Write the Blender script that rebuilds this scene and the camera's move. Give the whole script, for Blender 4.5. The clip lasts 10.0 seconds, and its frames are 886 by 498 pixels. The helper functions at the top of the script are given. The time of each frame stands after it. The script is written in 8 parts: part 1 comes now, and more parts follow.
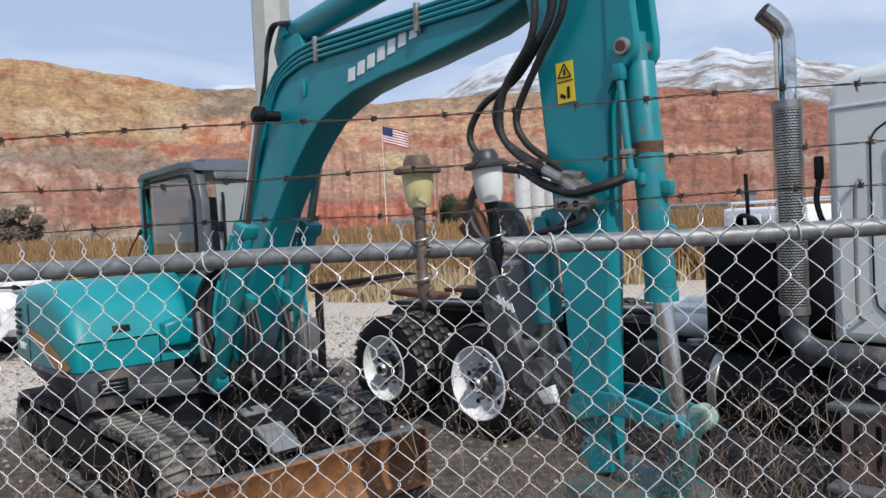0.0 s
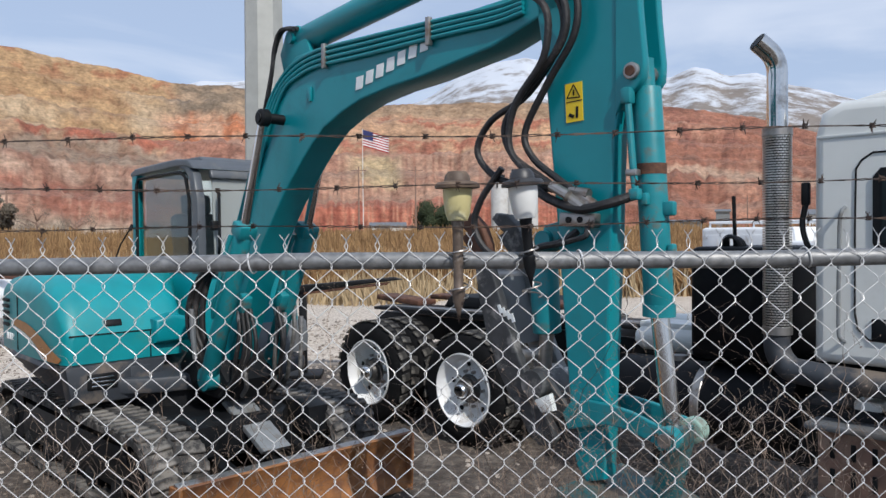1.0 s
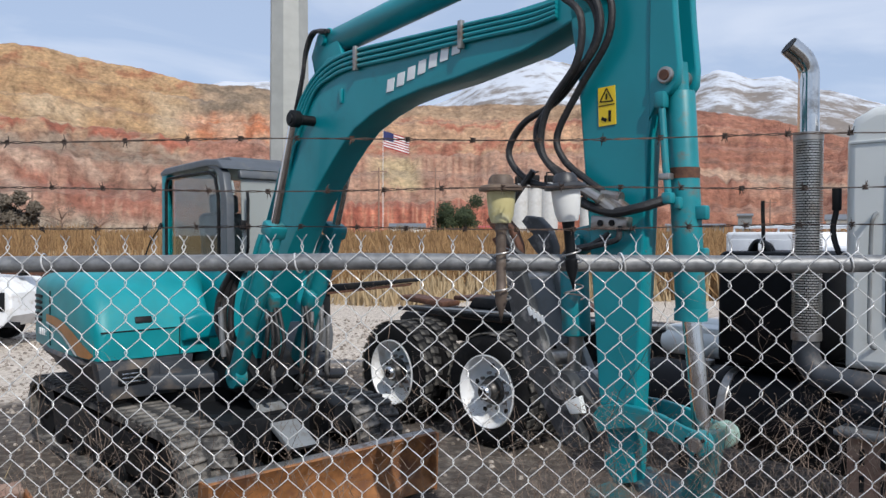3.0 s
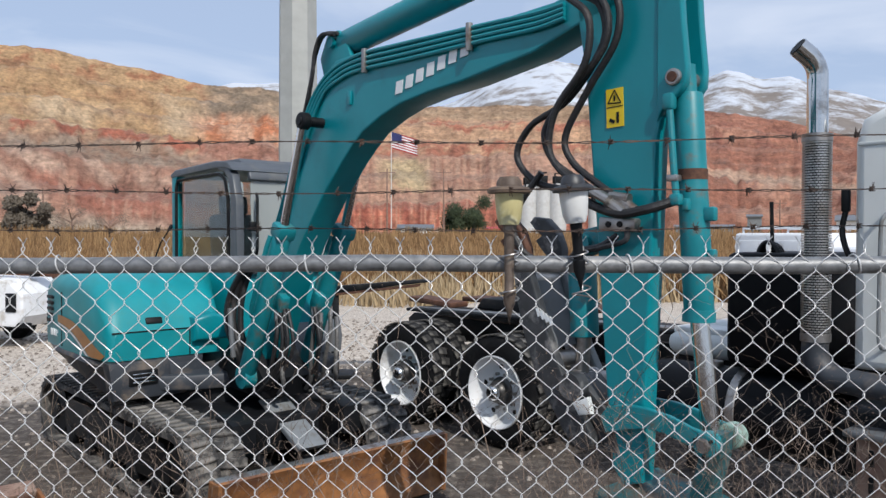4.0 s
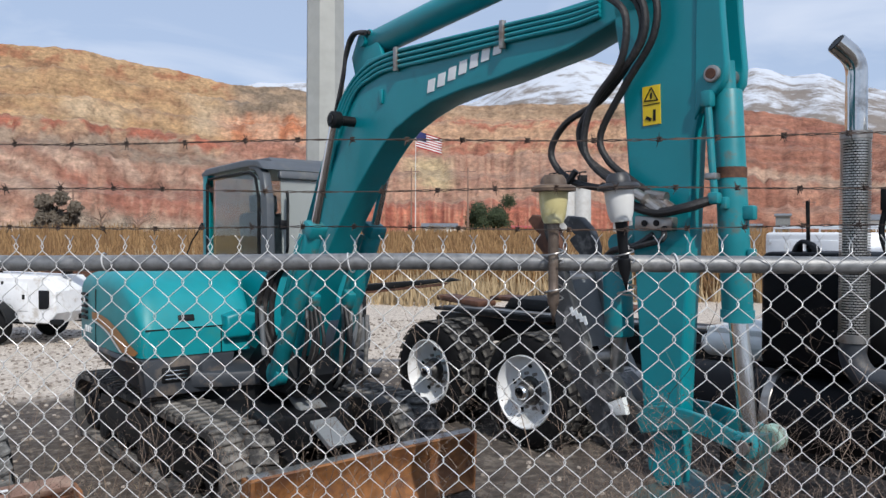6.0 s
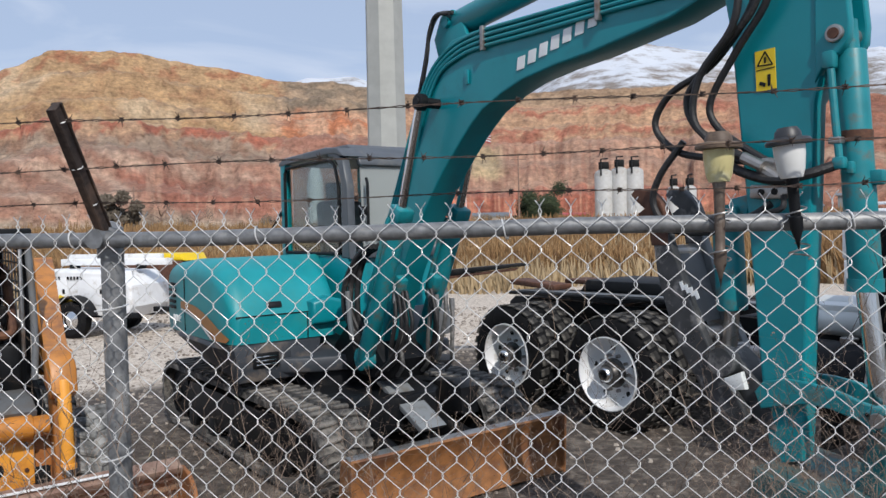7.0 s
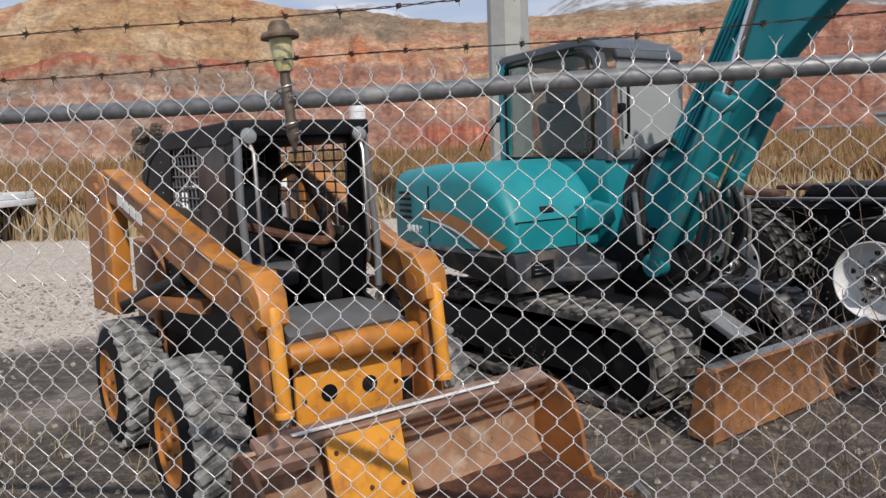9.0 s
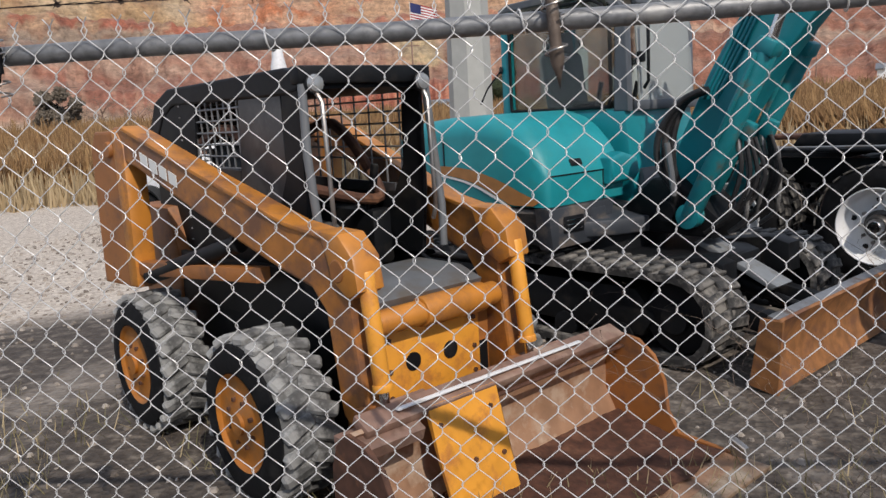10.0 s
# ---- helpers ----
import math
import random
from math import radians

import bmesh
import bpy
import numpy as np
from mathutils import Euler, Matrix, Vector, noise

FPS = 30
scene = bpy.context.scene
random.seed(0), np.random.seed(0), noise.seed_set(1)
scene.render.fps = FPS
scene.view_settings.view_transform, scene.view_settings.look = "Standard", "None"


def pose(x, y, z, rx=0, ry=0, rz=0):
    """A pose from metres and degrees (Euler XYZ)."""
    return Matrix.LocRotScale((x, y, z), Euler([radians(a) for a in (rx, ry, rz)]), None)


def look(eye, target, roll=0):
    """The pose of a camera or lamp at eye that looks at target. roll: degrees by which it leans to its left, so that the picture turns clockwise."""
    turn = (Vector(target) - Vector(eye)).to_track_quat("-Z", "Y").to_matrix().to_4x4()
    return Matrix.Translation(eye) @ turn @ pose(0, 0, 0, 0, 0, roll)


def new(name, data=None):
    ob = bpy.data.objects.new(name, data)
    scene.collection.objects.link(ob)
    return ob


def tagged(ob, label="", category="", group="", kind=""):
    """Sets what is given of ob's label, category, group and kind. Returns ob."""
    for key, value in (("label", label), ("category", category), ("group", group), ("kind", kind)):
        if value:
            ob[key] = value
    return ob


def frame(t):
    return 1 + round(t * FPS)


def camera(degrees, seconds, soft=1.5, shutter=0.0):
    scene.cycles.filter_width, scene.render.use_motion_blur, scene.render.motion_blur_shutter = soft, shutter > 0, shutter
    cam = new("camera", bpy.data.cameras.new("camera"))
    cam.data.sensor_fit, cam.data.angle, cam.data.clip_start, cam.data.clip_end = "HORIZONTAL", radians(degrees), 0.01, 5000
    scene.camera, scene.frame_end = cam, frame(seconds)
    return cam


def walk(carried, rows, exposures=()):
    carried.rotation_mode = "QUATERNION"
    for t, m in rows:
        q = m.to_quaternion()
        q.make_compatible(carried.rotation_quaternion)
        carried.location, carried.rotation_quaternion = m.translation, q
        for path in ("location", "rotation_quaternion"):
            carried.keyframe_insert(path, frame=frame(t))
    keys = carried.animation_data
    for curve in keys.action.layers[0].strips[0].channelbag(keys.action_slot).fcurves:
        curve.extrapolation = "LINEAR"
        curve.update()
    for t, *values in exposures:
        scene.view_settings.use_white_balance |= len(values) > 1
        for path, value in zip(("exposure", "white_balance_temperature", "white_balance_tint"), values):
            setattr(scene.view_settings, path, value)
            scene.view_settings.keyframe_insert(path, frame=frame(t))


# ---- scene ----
cam = camera(60.0, 10.0)
PATH = [
    (0, (0.24, 0.413, 1.874), (0.03, 2.401, 1.821), -2.9),
    (0.5, (0.127, 0.309, 1.889), (-0.035, 2.302, 1.843), -1.7),
    (1, (0.111, 0.301, 1.891), (-0.034, 2.296, 1.853), -0.5),
    (1.5, (0.099, 0.301, 1.889), (-0.05, 2.295, 1.854), 0.1),
    (2, (0.092, 0.285, 1.894), (-0.073, 2.278, 1.86), 0.3),
    (2.5, (0.091, 0.277, 1.892), (-0.089, 2.268, 1.857), 0.2),
    (3, (0.056, 0.267, 1.892), (-0.138, 2.258, 1.858), 0.1),
    (4.5, (0.057, 0.237, 1.895), (-0.166, 2.225, 1.866), 0.2),
    (5, (0.031, 0.225, 1.896), (-0.196, 2.212, 1.869), 0.5),
    (6.5, (-0.019, 0.263, 1.884), (-0.351, 2.234, 1.841), -0.4),
    (7, (-0.246, 0.237, 1.836), (-0.652, 2.194, 1.777), -1.3),
    (7.5, (-0.693, 0.254, 1.785), (-1.168, 2.195, 1.693), -2.4),
    (8, (-1.237, 0.195, 1.685), (-1.749, 2.124, 1.557), -2.0),
    (8.5, (-1.715, 0.157, 1.677), (-2.232, 2.079, 1.487), -2.1),
    (9, (-2.213, 0.247, 1.668), (-2.672, 2.179, 1.428), -2.4),
    (9.5, (-2.633, 0.33, 1.662), (-2.997, 2.274, 1.362), -2.6),
    (10, (-3.002, 0.359, 1.644), (-3.259, 2.312, 1.296), -3.3),
]
walk(cam, [(t, look(eye, target, roll)) for t, eye, target, roll in PATH], exposures=[(0, -0.54, 6500, 10), (6.5, -0.54, 6500, 10), (8.0, -0.72, 6850, 12), (10.0, -0.68, 6950, 13)])

# ---- light ----
SUN_AZ, SUN_EL = radians(149.0), radians(43.0)
world = bpy.data.worlds.new("sky")
scene.world = world
world.use_nodes = True
wn, wl = world.node_tree.nodes, world.node_tree.links
wn.clear()
sky = wn.new("ShaderNodeTexSky")
sky.sky_type, sky.sun_disc = "NISHITA", False
sky.sun_elevation, sky.sun_rotation = SUN_EL, SUN_AZ
sky.altitude, sky.air_density, sky.dust_density, sky.ozone_density = 1400, 1.0, 0.6, 1.2
wtc = wn.new("ShaderNodeTexCoord")
wmap = wn.new("ShaderNodeMapping")
wmap.inputs["Scale"].default_value = (2.2, 2.2, 9.0)
wmap.inputs["Rotation"].default_value = (0.0, 0.5, 0.3)
wnoise = wn.new("ShaderNodeTexNoise")
wnoise.inputs["Scale"].default_value, wnoise.inputs["Detail"].default_value = 1.3, 7.0
wnoise.inputs["Distortion"].default_value = 0.6
wramp = wn.new("ShaderNodeValToRGB")
wramp.color_ramp.elements[0].position, wramp.color_ramp.elements[1].position = 0.44, 0.76
wramp.color_ramp.elements[0].color, wramp.color_ramp.elements[1].color = (0.0, 0.0, 0.0, 1), (0.75, 0.75, 0.75, 1)
whaze = wn.new("ShaderNodeMixRGB")
whaze.inputs["Fac"].default_value = 0.66
whaze.inputs["Color2"].default_value = (8.5, 10.6, 14.5, 1)
wmix = wn.new("ShaderNodeMixRGB")
wmix.inputs["Color2"].default_value = (11.8, 12.8, 14.8, 1)
wbg, wout = wn.new("ShaderNodeBackground"), wn.new("ShaderNodeOutputWorld")
wbg.inputs["Strength"].default_value = 0.10
wl.new(wtc.outputs["Generated"], wmap.inputs["Vector"])
wl.new(wmap.outputs["Vector"], wnoise.inputs["Vector"])
wl.new(wnoise.outputs["Fac"], wramp.inputs["Fac"])
wl.new(wramp.outputs["Color"], wmix.inputs["Fac"])
wl.new(sky.outputs["Color"], whaze.inputs["Color1"])
wl.new(whaze.outputs["Color"], wmix.inputs["Color1"])
wl.new(wmix.outputs["Color"], wbg.inputs["Color"])
wl.new(wbg.outputs["Background"], wout.inputs["Surface"])
sun_data = bpy.data.lights.new("sun", "SUN")
sun_data.energy, sun_data.angle, sun_data.color = 5.0, radians(0.6), (1.0, 0.965, 0.91)
sun = new("sun", sun_data)
sun.matrix_world = look((0, 0, 30), (-math.sin(SUN_AZ) * math.cos(SUN_EL) * 10, -math.cos(SUN_AZ) * math.cos(SUN_EL) * 10, 30 - 10 * math.sin(SUN_EL)))


# ---- materials ----
def mat(name, color, rough=0.5, metal=0.0, dark=None, grain=20.0, amount=0.35, stain=2.5, stain_color=None,
        stain_amount=0.0, bump=0.1, rough_var=0.12, piece_var=0.0, coat=0.0, glossy=None):
    """A painted, rusty or mineral surface: base colour, fine grain, larger stains with their own colour, and relief."""
    m = bpy.data.materials.new(name)
    m.use_nodes = True
    nt, ln = m.node_tree.nodes, m.node_tree.links
    b = nt["Principled BSDF"]
    tc = nt.new("ShaderNodeTexCoord")
    n1, n2 = nt.new("ShaderNodeTexNoise"), nt.new("ShaderNodeTexNoise")
    n1.inputs["Scale"].default_value, n1.inputs["Detail"].default_value = grain, 5.0
    n2.inputs["Scale"].default_value, n2.inputs["Detail"].default_value = stain, 7.0
    n2.inputs["Roughness"].default_value = 0.65
    for n in (n1, n2):
        ln.new(tc.outputs["Object"], n.inputs["Vector"])
    r1 = nt.new("ShaderNodeValToRGB")
    r1.color_ramp.elements[0].position, r1.color_ramp.elements[1].position = 0.32, 0.68
    dk = dark or tuple(c * (1 - amount) for c in color)
    r1.color_ramp.elements[0].color, r1.color_ramp.elements[1].color = (*dk, 1), (*color, 1)
    ln.new(n1.outputs["Fac"], r1.inputs["Fac"])
    out = r1.outputs["Color"]
    if stain_amount:
        r2 = nt.new("ShaderNodeValToRGB")
        mid = 0.66 - 0.3 * stain_amount
        r2.color_ramp.elements[0].position, r2.color_ramp.elements[1].position = mid, mid + 0.14
        ln.new(n2.outputs["Fac"], r2.inputs["Fac"])
        mx = nt.new("ShaderNodeMixRGB")
        mx.inputs["Color2"].default_value = (*(stain_color or dk), 1)
        ln.new(r2.outputs["Color"], mx.inputs["Fac"])
        ln.new(out, mx.inputs["Color1"])
        out = mx.outputs["Color"]
    if piece_var:
        oi = nt.new("ShaderNodeObjectInfo")
        hs = nt.new("ShaderNodeHueSaturation")
        mr = nt.new("ShaderNodeMapRange")
        mr.inputs["To Min"].default_value, mr.inputs["To Max"].default_value = 1 - piece_var, 1 + piece_var
        ln.new(oi.outputs["Random"], mr.inputs["Value"])
        ln.new(mr.outputs["Result"], hs.inputs["Value"])
        ln.new(out, hs.inputs["Color"])
        out = hs.outputs["Color"]
    ln.new(out, b.inputs["Base Color"])
    rr = nt.new("ShaderNodeMapRange")
    rr.inputs["To Min"].default_value, rr.inputs["To Max"].default_value = max(0.03, rough - rough_var), min(1, rough + rough_var)
    ln.new(n2.outputs["Fac"], rr.inputs["Value"])
    ln.new(rr.outputs["Result"], b.inputs["Roughness"])
    b.inputs["Metallic"].default_value = metal
    b.inputs["Coat Weight"].default_value = coat
    b.inputs["Specular IOR Level"].default_value = glossy if glossy is not None else 0.5
    b.inputs["Coat Roughness"].default_value = 0.15
    if bump:
        bp = nt.new("ShaderNodeBump")
        bp.inputs["Strength"].default_value, bp.inputs["Distance"].default_value = bump, 0.02
        ln.new(n1.outputs["Fac"], bp.inputs["Height"])
        ln.new(bp.outputs["Normal"], b.inputs["Normal"])
    return m


def glass(name, color=(0.8, 0.86, 0.85), rough=0.03):
    m = bpy.data.materials.new(name)
    m.use_nodes = True
    b = m.node_tree.nodes["Principled BSDF"]
    b.inputs["Base Color"].default_value = (*color, 1)
    b.inputs["Roughness"].default_value, b.inputs["Transmission Weight"].default_value, b.inputs["IOR"].default_value = rough, 1.0, 1.4
    return m


THUMB_PAINT = mat("scratched charcoal paint", (0.055, 0.058, 0.062), 0.5, 0.1, grain=16, amount=0.45, stain=10, stain_color=(0.20, 0.195, 0.19), stain_amount=0.42, bump=0.06)
TEAL = mat("teal paint", (0.0, 0.235, 0.275), 0.36, 0.0, grain=3, amount=0.16, stain=5, stain_color=(0.004, 0.185, 0.215), stain_amount=0.35, bump=0.015, coat=0.0)
TEAL_WORN = mat("worn teal paint", (0.006, 0.235, 0.27), 0.42, 0.0, grain=9, amount=0.25, stain=9, stain_color=(0.10, 0.13, 0.115), stain_amount=0.42, bump=0.06)
TEAL_DUST = mat("dusty teal paint", (0.002, 0.275, 0.31), 0.46, 0.0, grain=4, amount=0.2, stain=3, stain_color=(0.02, 0.245, 0.25), stain_amount=0.4, bump=0.02)
GREY_PAINT = mat("grey paint", (0.15, 0.16, 0.17), 0.45, 0.0, grain=7, amount=0.2, stain=4, stain_color=(0.12, 0.105, 0.09), stain_amount=0.45, bump=0.03)
CAB_GREY = mat("cab grey plastic", (0.085, 0.095, 0.108), 0.4, 0.0, grain=9, amount=0.15, stain=4, stain_color=(0.13, 0.13, 0.125), stain_amount=0.4, bump=0.02)
SKIRT = mat("dusty grey skirt", (0.045, 0.052, 0.064), 0.55, 0.0, grain=6, amount=0.3, stain=3, stain_color=(0.16, 0.13, 0.105), stain_amount=0.55, bump=0.05)
BLACK = mat("black steel", (0.007, 0.008, 0.010), 0.55, 0.0, grain=12, amount=0.4, stain=5, stain_color=(0.022, 0.020, 0.018), stain_amount=0.4, bump=0.05, glossy=0.25)
GUARD_GREY = mat("scuffed guard paint", (0.22, 0.235, 0.245), 0.45, 0.0, grain=9, amount=0.2, stain=6, stain_color=(0.15, 0.14, 0.125), stain_amount=0.45, bump=0.03)
BLACK_GLOSS = mat("black gloss paint", (0.003, 0.0035, 0.005), 0.5, 0.0, grain=8, amount=0.3, stain=4, stain_color=(0.009, 0.009, 0.009), stain_amount=0.3, bump=0.02, glossy=0.15)
RUBBER = mat("tyre rubber", (0.008, 0.008, 0.009), 0.8, 0.0, grain=25, amount=0.4, stain=6, stain_color=(0.022, 0.021, 0.02), stain_amount=0.35, bump=0.15, glossy=0.2)
TRACK_RUBBER = mat("dusty track rubber", (0.045, 0.043, 0.042), 0.85, 0.0, grain=22, amount=0.5, stain=7, stain_color=(0.20, 0.185, 0.165), stain_amount=0.62, bump=0.35, piece_var=0.15)
DUSTY_TYRE = mat("dusty tyre tread", (0.125, 0.125, 0.122), 0.9, 0.0, grain=25, amount=0.45, stain=7, stain_color=(0.29, 0.29, 0.28), stain_amount=0.7, bump=0.3, piece_var=0.12)
HOSE = mat("black hose", (0.018, 0.017, 0.018), 0.55, 0.0, grain=60, amount=0.4, stain=12, stain_color=(0.07, 0.06, 0.055), stain_amount=0.35, bump=0.2)
TEAL_SCRAPED = mat("scraped bucket paint", (0.008, 0.13, 0.15), 0.55, 0.1, grain=12, amount=0.35, stain=7, stain_color=(0.11, 0.085, 0.065), stain_amount=0.6, bump=0.12)
SILO_WHITE = mat("weathered silo paint", (0.50, 0.505, 0.50), 0.6, 0.0, grain=0.9, amount=0.15, stain=0.3, stain_color=(0.38, 0.36, 0.34), stain_amount=0.5, bump=0.02)
HUB_STEEL = mat("greasy hub steel", (0.10, 0.095, 0.09), 0.4, 0.6, grain=20, amount=0.4, stain=9, stain_color=(0.03, 0.028, 0.026), stain_amount=0.5, bump=0.1)
PALE_TEAL = mat("chalky pale teal paint", (0.33, 0.50, 0.43), 0.55, 0.0, grain=14, amount=0.3, stain=12, stain_color=(0.20, 0.21, 0.18), stain_amount=0.45, bump=0.08)
CHROME = mat("chrome", (0.72, 0.71, 0.70), 0.16, 1.0, grain=9, amount=0.12, stain=5, stain_color=(0.45, 0.40, 0.35), stain_amount=0.25, bump=0.01, rough_var=0.06)
STACK_STEEL = mat("polished stack steel", (0.70, 0.685, 0.665), 0.12, 1.0, grain=11, amount=0.15, stain=5, stain_color=(0.36, 0.33, 0.30), stain_amount=0.4, bump=0.015, rough_var=0.07)
GUARD_STEEL = mat("bright perforated steel", (0.60, 0.585, 0.56), 0.3, 0.85, grain=11, amount=0.25, stain=4, stain_color=(0.34, 0.29, 0.24), stain_amount=0.4, bump=0.02)
TREAD_GREY = mat("dusty truck tread", (0.045, 0.043, 0.041), 0.85, 0.0, grain=30, amount=0.5, stain=5, stain_color=(0.15, 0.14, 0.125), stain_amount=0.5, bump=0.2, glossy=0.2, piece_var=0.2)
STEEL = mat("worn steel", (0.42, 0.40, 0.38), 0.42, 0.9, grain=15, amount=0.3, stain=6, stain_color=(0.22, 0.15, 0.11), stain_amount=0.4, bump=0.06)
GALV = mat("galvanised steel", (0.25, 0.255, 0.26), 0.5, 0.45, grain=45, amount=0.35, stain=7, stain_color=(0.36, 0.355, 0.345), stain_amount=0.45, bump=0.1)
GALV_WIRE = mat("galvanised wire", (0.78, 0.775, 0.765), 0.40, 0.25, grain=40, amount=0.22, stain=5, stain_color=(0.62, 0.59, 0.55), stain_amount=0.3, bump=0.0)
RUST_WIRE = mat("rusted wire", (0.085, 0.06, 0.05), 0.75, 0.3, grain=60, amount=0.5, stain=9, stain_color=(0.16, 0.10, 0.07), stain_amount=0.4, bump=0.0)
RUST = mat("rusted blade paint", (0.36, 0.155, 0.055), 0.62, 0.1, grain=14, amount=0.45, stain=4, stain_color=(0.17, 0.075, 0.04), stain_amount=0.6, bump=0.12)
RUST_DARK = mat("dark rust", (0.13, 0.058, 0.036), 0.75, 0.15, grain=18, amount=0.5, stain=6, stain_color=(0.22, 0.10, 0.05), stain_amount=0.4, bump=0.2)
RUST_PINK = mat("weathered rusty steel", (0.30, 0.18, 0.135), 0.6, 0.2, grain=12, amount=0.35, stain=5, stain_color=(0.36, 0.25, 0.19), stain_amount=0.5, bump=0.1)
BUCKET_IN = mat("worn bucket steel", (0.42, 0.235, 0.14), 0.55, 0.2, grain=9, amount=0.3, stain=6, stain_color=(0.5, 0.36, 0.26), stain_amount=0.5, bump=0.08)
RED_BROWN_COAT = mat("coarse red-brown coat", (0.095, 0.036, 0.02), 0.9, 0.0, grain=24, amount=0.5, stain=5, stain_color=(0.16, 0.07, 0.04), stain_amount=0.4, bump=0.5)
BUCKET_EDGE = mat("scoured steel edge", (0.40, 0.27, 0.18), 0.5, 0.3, grain=14, amount=0.3, stain=6, stain_color=(0.5, 0.40, 0.30), stain_amount=0.5, bump=0.08)
ORANGE = mat("orange machine paint", (0.56, 0.215, 0.032), 0.46, 0.0, grain=8, amount=0.3, stain=5, stain_color=(0.24, 0.10, 0.04), stain_amount=0.58, bump=0.05)
# orange with rust stains, darkened to carry the shade on the arm sides
ORANGE_WORN_SHADED = mat("rust-stained and shaded orange paint", (0.45, 0.17, 0.032), 0.52, 0.0, grain=9, amount=0.35, stain=3.5, stain_color=(0.17, 0.075, 0.038), stain_amount=0.72, bump=0.06)
HOSE_GREY = mat("dusty grey hose", (0.16, 0.155, 0.15), 0.5, 0.2, grain=50, amount=0.4, stain=12, stain_color=(0.30, 0.29, 0.27), stain_amount=0.4, bump=0.15)
ORANGE_DULL = mat("weathered and shade-dulled orange paint", (0.38, 0.14, 0.035), 0.55, 0.0, grain=10, amount=0.3, stain=5, stain_color=(0.17, 0.075, 0.035), stain_amount=0.55, bump=0.06)
YELLOW = mat("yellow paint", (0.80, 0.345, 0.045), 0.42, 0.0, grain=7, amount=0.15, stain=9, stain_color=(0.52, 0.20, 0.045), stain_amount=0.42, bump=0.03)
ORANGE_RIM = mat("dull orange rim paint", (0.48, 0.165, 0.018), 0.5, 0.0, grain=12, amount=0.3, stain=7, stain_color=(0.30, 0.13, 0.04), stain_amount=0.5, bump=0.05)
YELLOW_STICKER = mat("yellow sticker", (0.80, 0.56, 0.01), 0.4, 0.0, grain=9, amount=0.08, bump=0.0)
WHITE_PAINT = mat("white paint", (0.80, 0.81, 0.82), 0.42, 0.0, grain=6, amount=0.1, stain=5, stain_color=(0.5, 0.47, 0.43), stain_amount=0.35, bump=0.02)
WHITE_MARK = mat("white marking", (0.78, 0.80, 0.80), 0.5, 0.0, grain=15, amount=0.1, bump=0.0)
GREY_CAB = mat("pale grey truck paint", (0.72, 0.735, 0.715), 0.34, 0.0, grain=4, amount=0.06, stain=2, stain_color=(0.64, 0.65, 0.63), stain_amount=0.4, bump=0.01, coat=0.2)
ORANGE_STRIPE = mat("orange stripe", (0.42, 0.19, 0.06), 0.5, 0.0, grain=12, amount=0.2, bump=0.0)
BRASS_LENS = mat("yellowed plastic", (0.58, 0.51, 0.25), 0.35, 0.0, grain=8, amount=0.18, stain=14, stain_color=(0.66, 0.62, 0.40), stain_amount=0.5, bump=0.02)
WHITE_LENS = mat("white lamp plastic", (0.74, 0.74, 0.72), 0.3, 0.0, grain=8, amount=0.08, bump=0.01)
BROWN_CAP = mat("rusted brown cap", (0.13, 0.09, 0.065), 0.6, 0.1, grain=25, amount=0.35, stain=12, stain_color=(0.24, 0.17, 0.11), stain_amount=0.5, bump=0.08)
DARK_CAP = mat("dark plastic cap", (0.035, 0.036, 0.04), 0.42, 0.0, grain=25, amount=0.3, stain=12, stain_color=(0.09, 0.09, 0.09), stain_amount=0.3, bump=0.05)
CAB_PANEL = mat("dusty dark panel", (0.035, 0.037, 0.042), 0.35, 0.0, grain=9, amount=0.3, stain=5, stain_color=(0.075, 0.075, 0.078), stain_amount=0.5, bump=0.02)
SEAT = mat("worn grey seat vinyl", (0.12, 0.125, 0.13), 0.6, 0.0, grain=18, amount=0.3, stain=5, stain_color=(0.2, 0.2, 0.2), stain_amount=0.4, bump=0.08)
WINDOW = glass("cab window", (0.55, 0.61, 0.59), 0.02)
WINDOW_DUSTY = glass("dusty windscreen", (0.42, 0.45, 0.445), 0.25)
WINDOW_DUSTY.node_tree.nodes["Principled BSDF"].inputs["Transmission Weight"].default_value = 0.5
WINDOW_DARK = mat("dark glass", (0.02, 0.023, 0.025), 0.08, 0.0, grain=3, amount=0.3, bump=0.0, rough_var=0.03)
HEADLIGHT = mat("lamp glass", (0.42, 0.43, 0.43), 0.12, 0.5, grain=30, amount=0.2, bump=0.1)


# ---- mesh helpers ----
def xf(bm, verts, m):
    bmesh.ops.transform(bm, matrix=m, verts=verts)


def box(bm, c, s, rot=(0, 0, 0), bevel=0.008, seg=2):
    r = bmesh.ops.create_cube(bm, size=1)
    v = r["verts"]
    bmesh.ops.scale(bm, vec=s, verts=v)
    if bevel:
        es = list({e for w in v for e in w.link_edges})
        o = bmesh.ops.bevel(bm, geom=es, offset=min(bevel, min(s) * 0.45), segments=seg, affect="EDGES", profile=0.5)
        v = list({w for f in o["faces"] for w in f.verts} | {w for w in v if w.is_valid})
        seen, todo = set(v), list(v)
        while todo:
            w = todo.pop()
            for e in w.link_edges:
                q = e.other_vert(w)
                if q not in seen:
                    seen.add(q)
                    todo.append(q)
        v = list(seen)
    xf(bm, v, pose(*c, *rot))
    return v


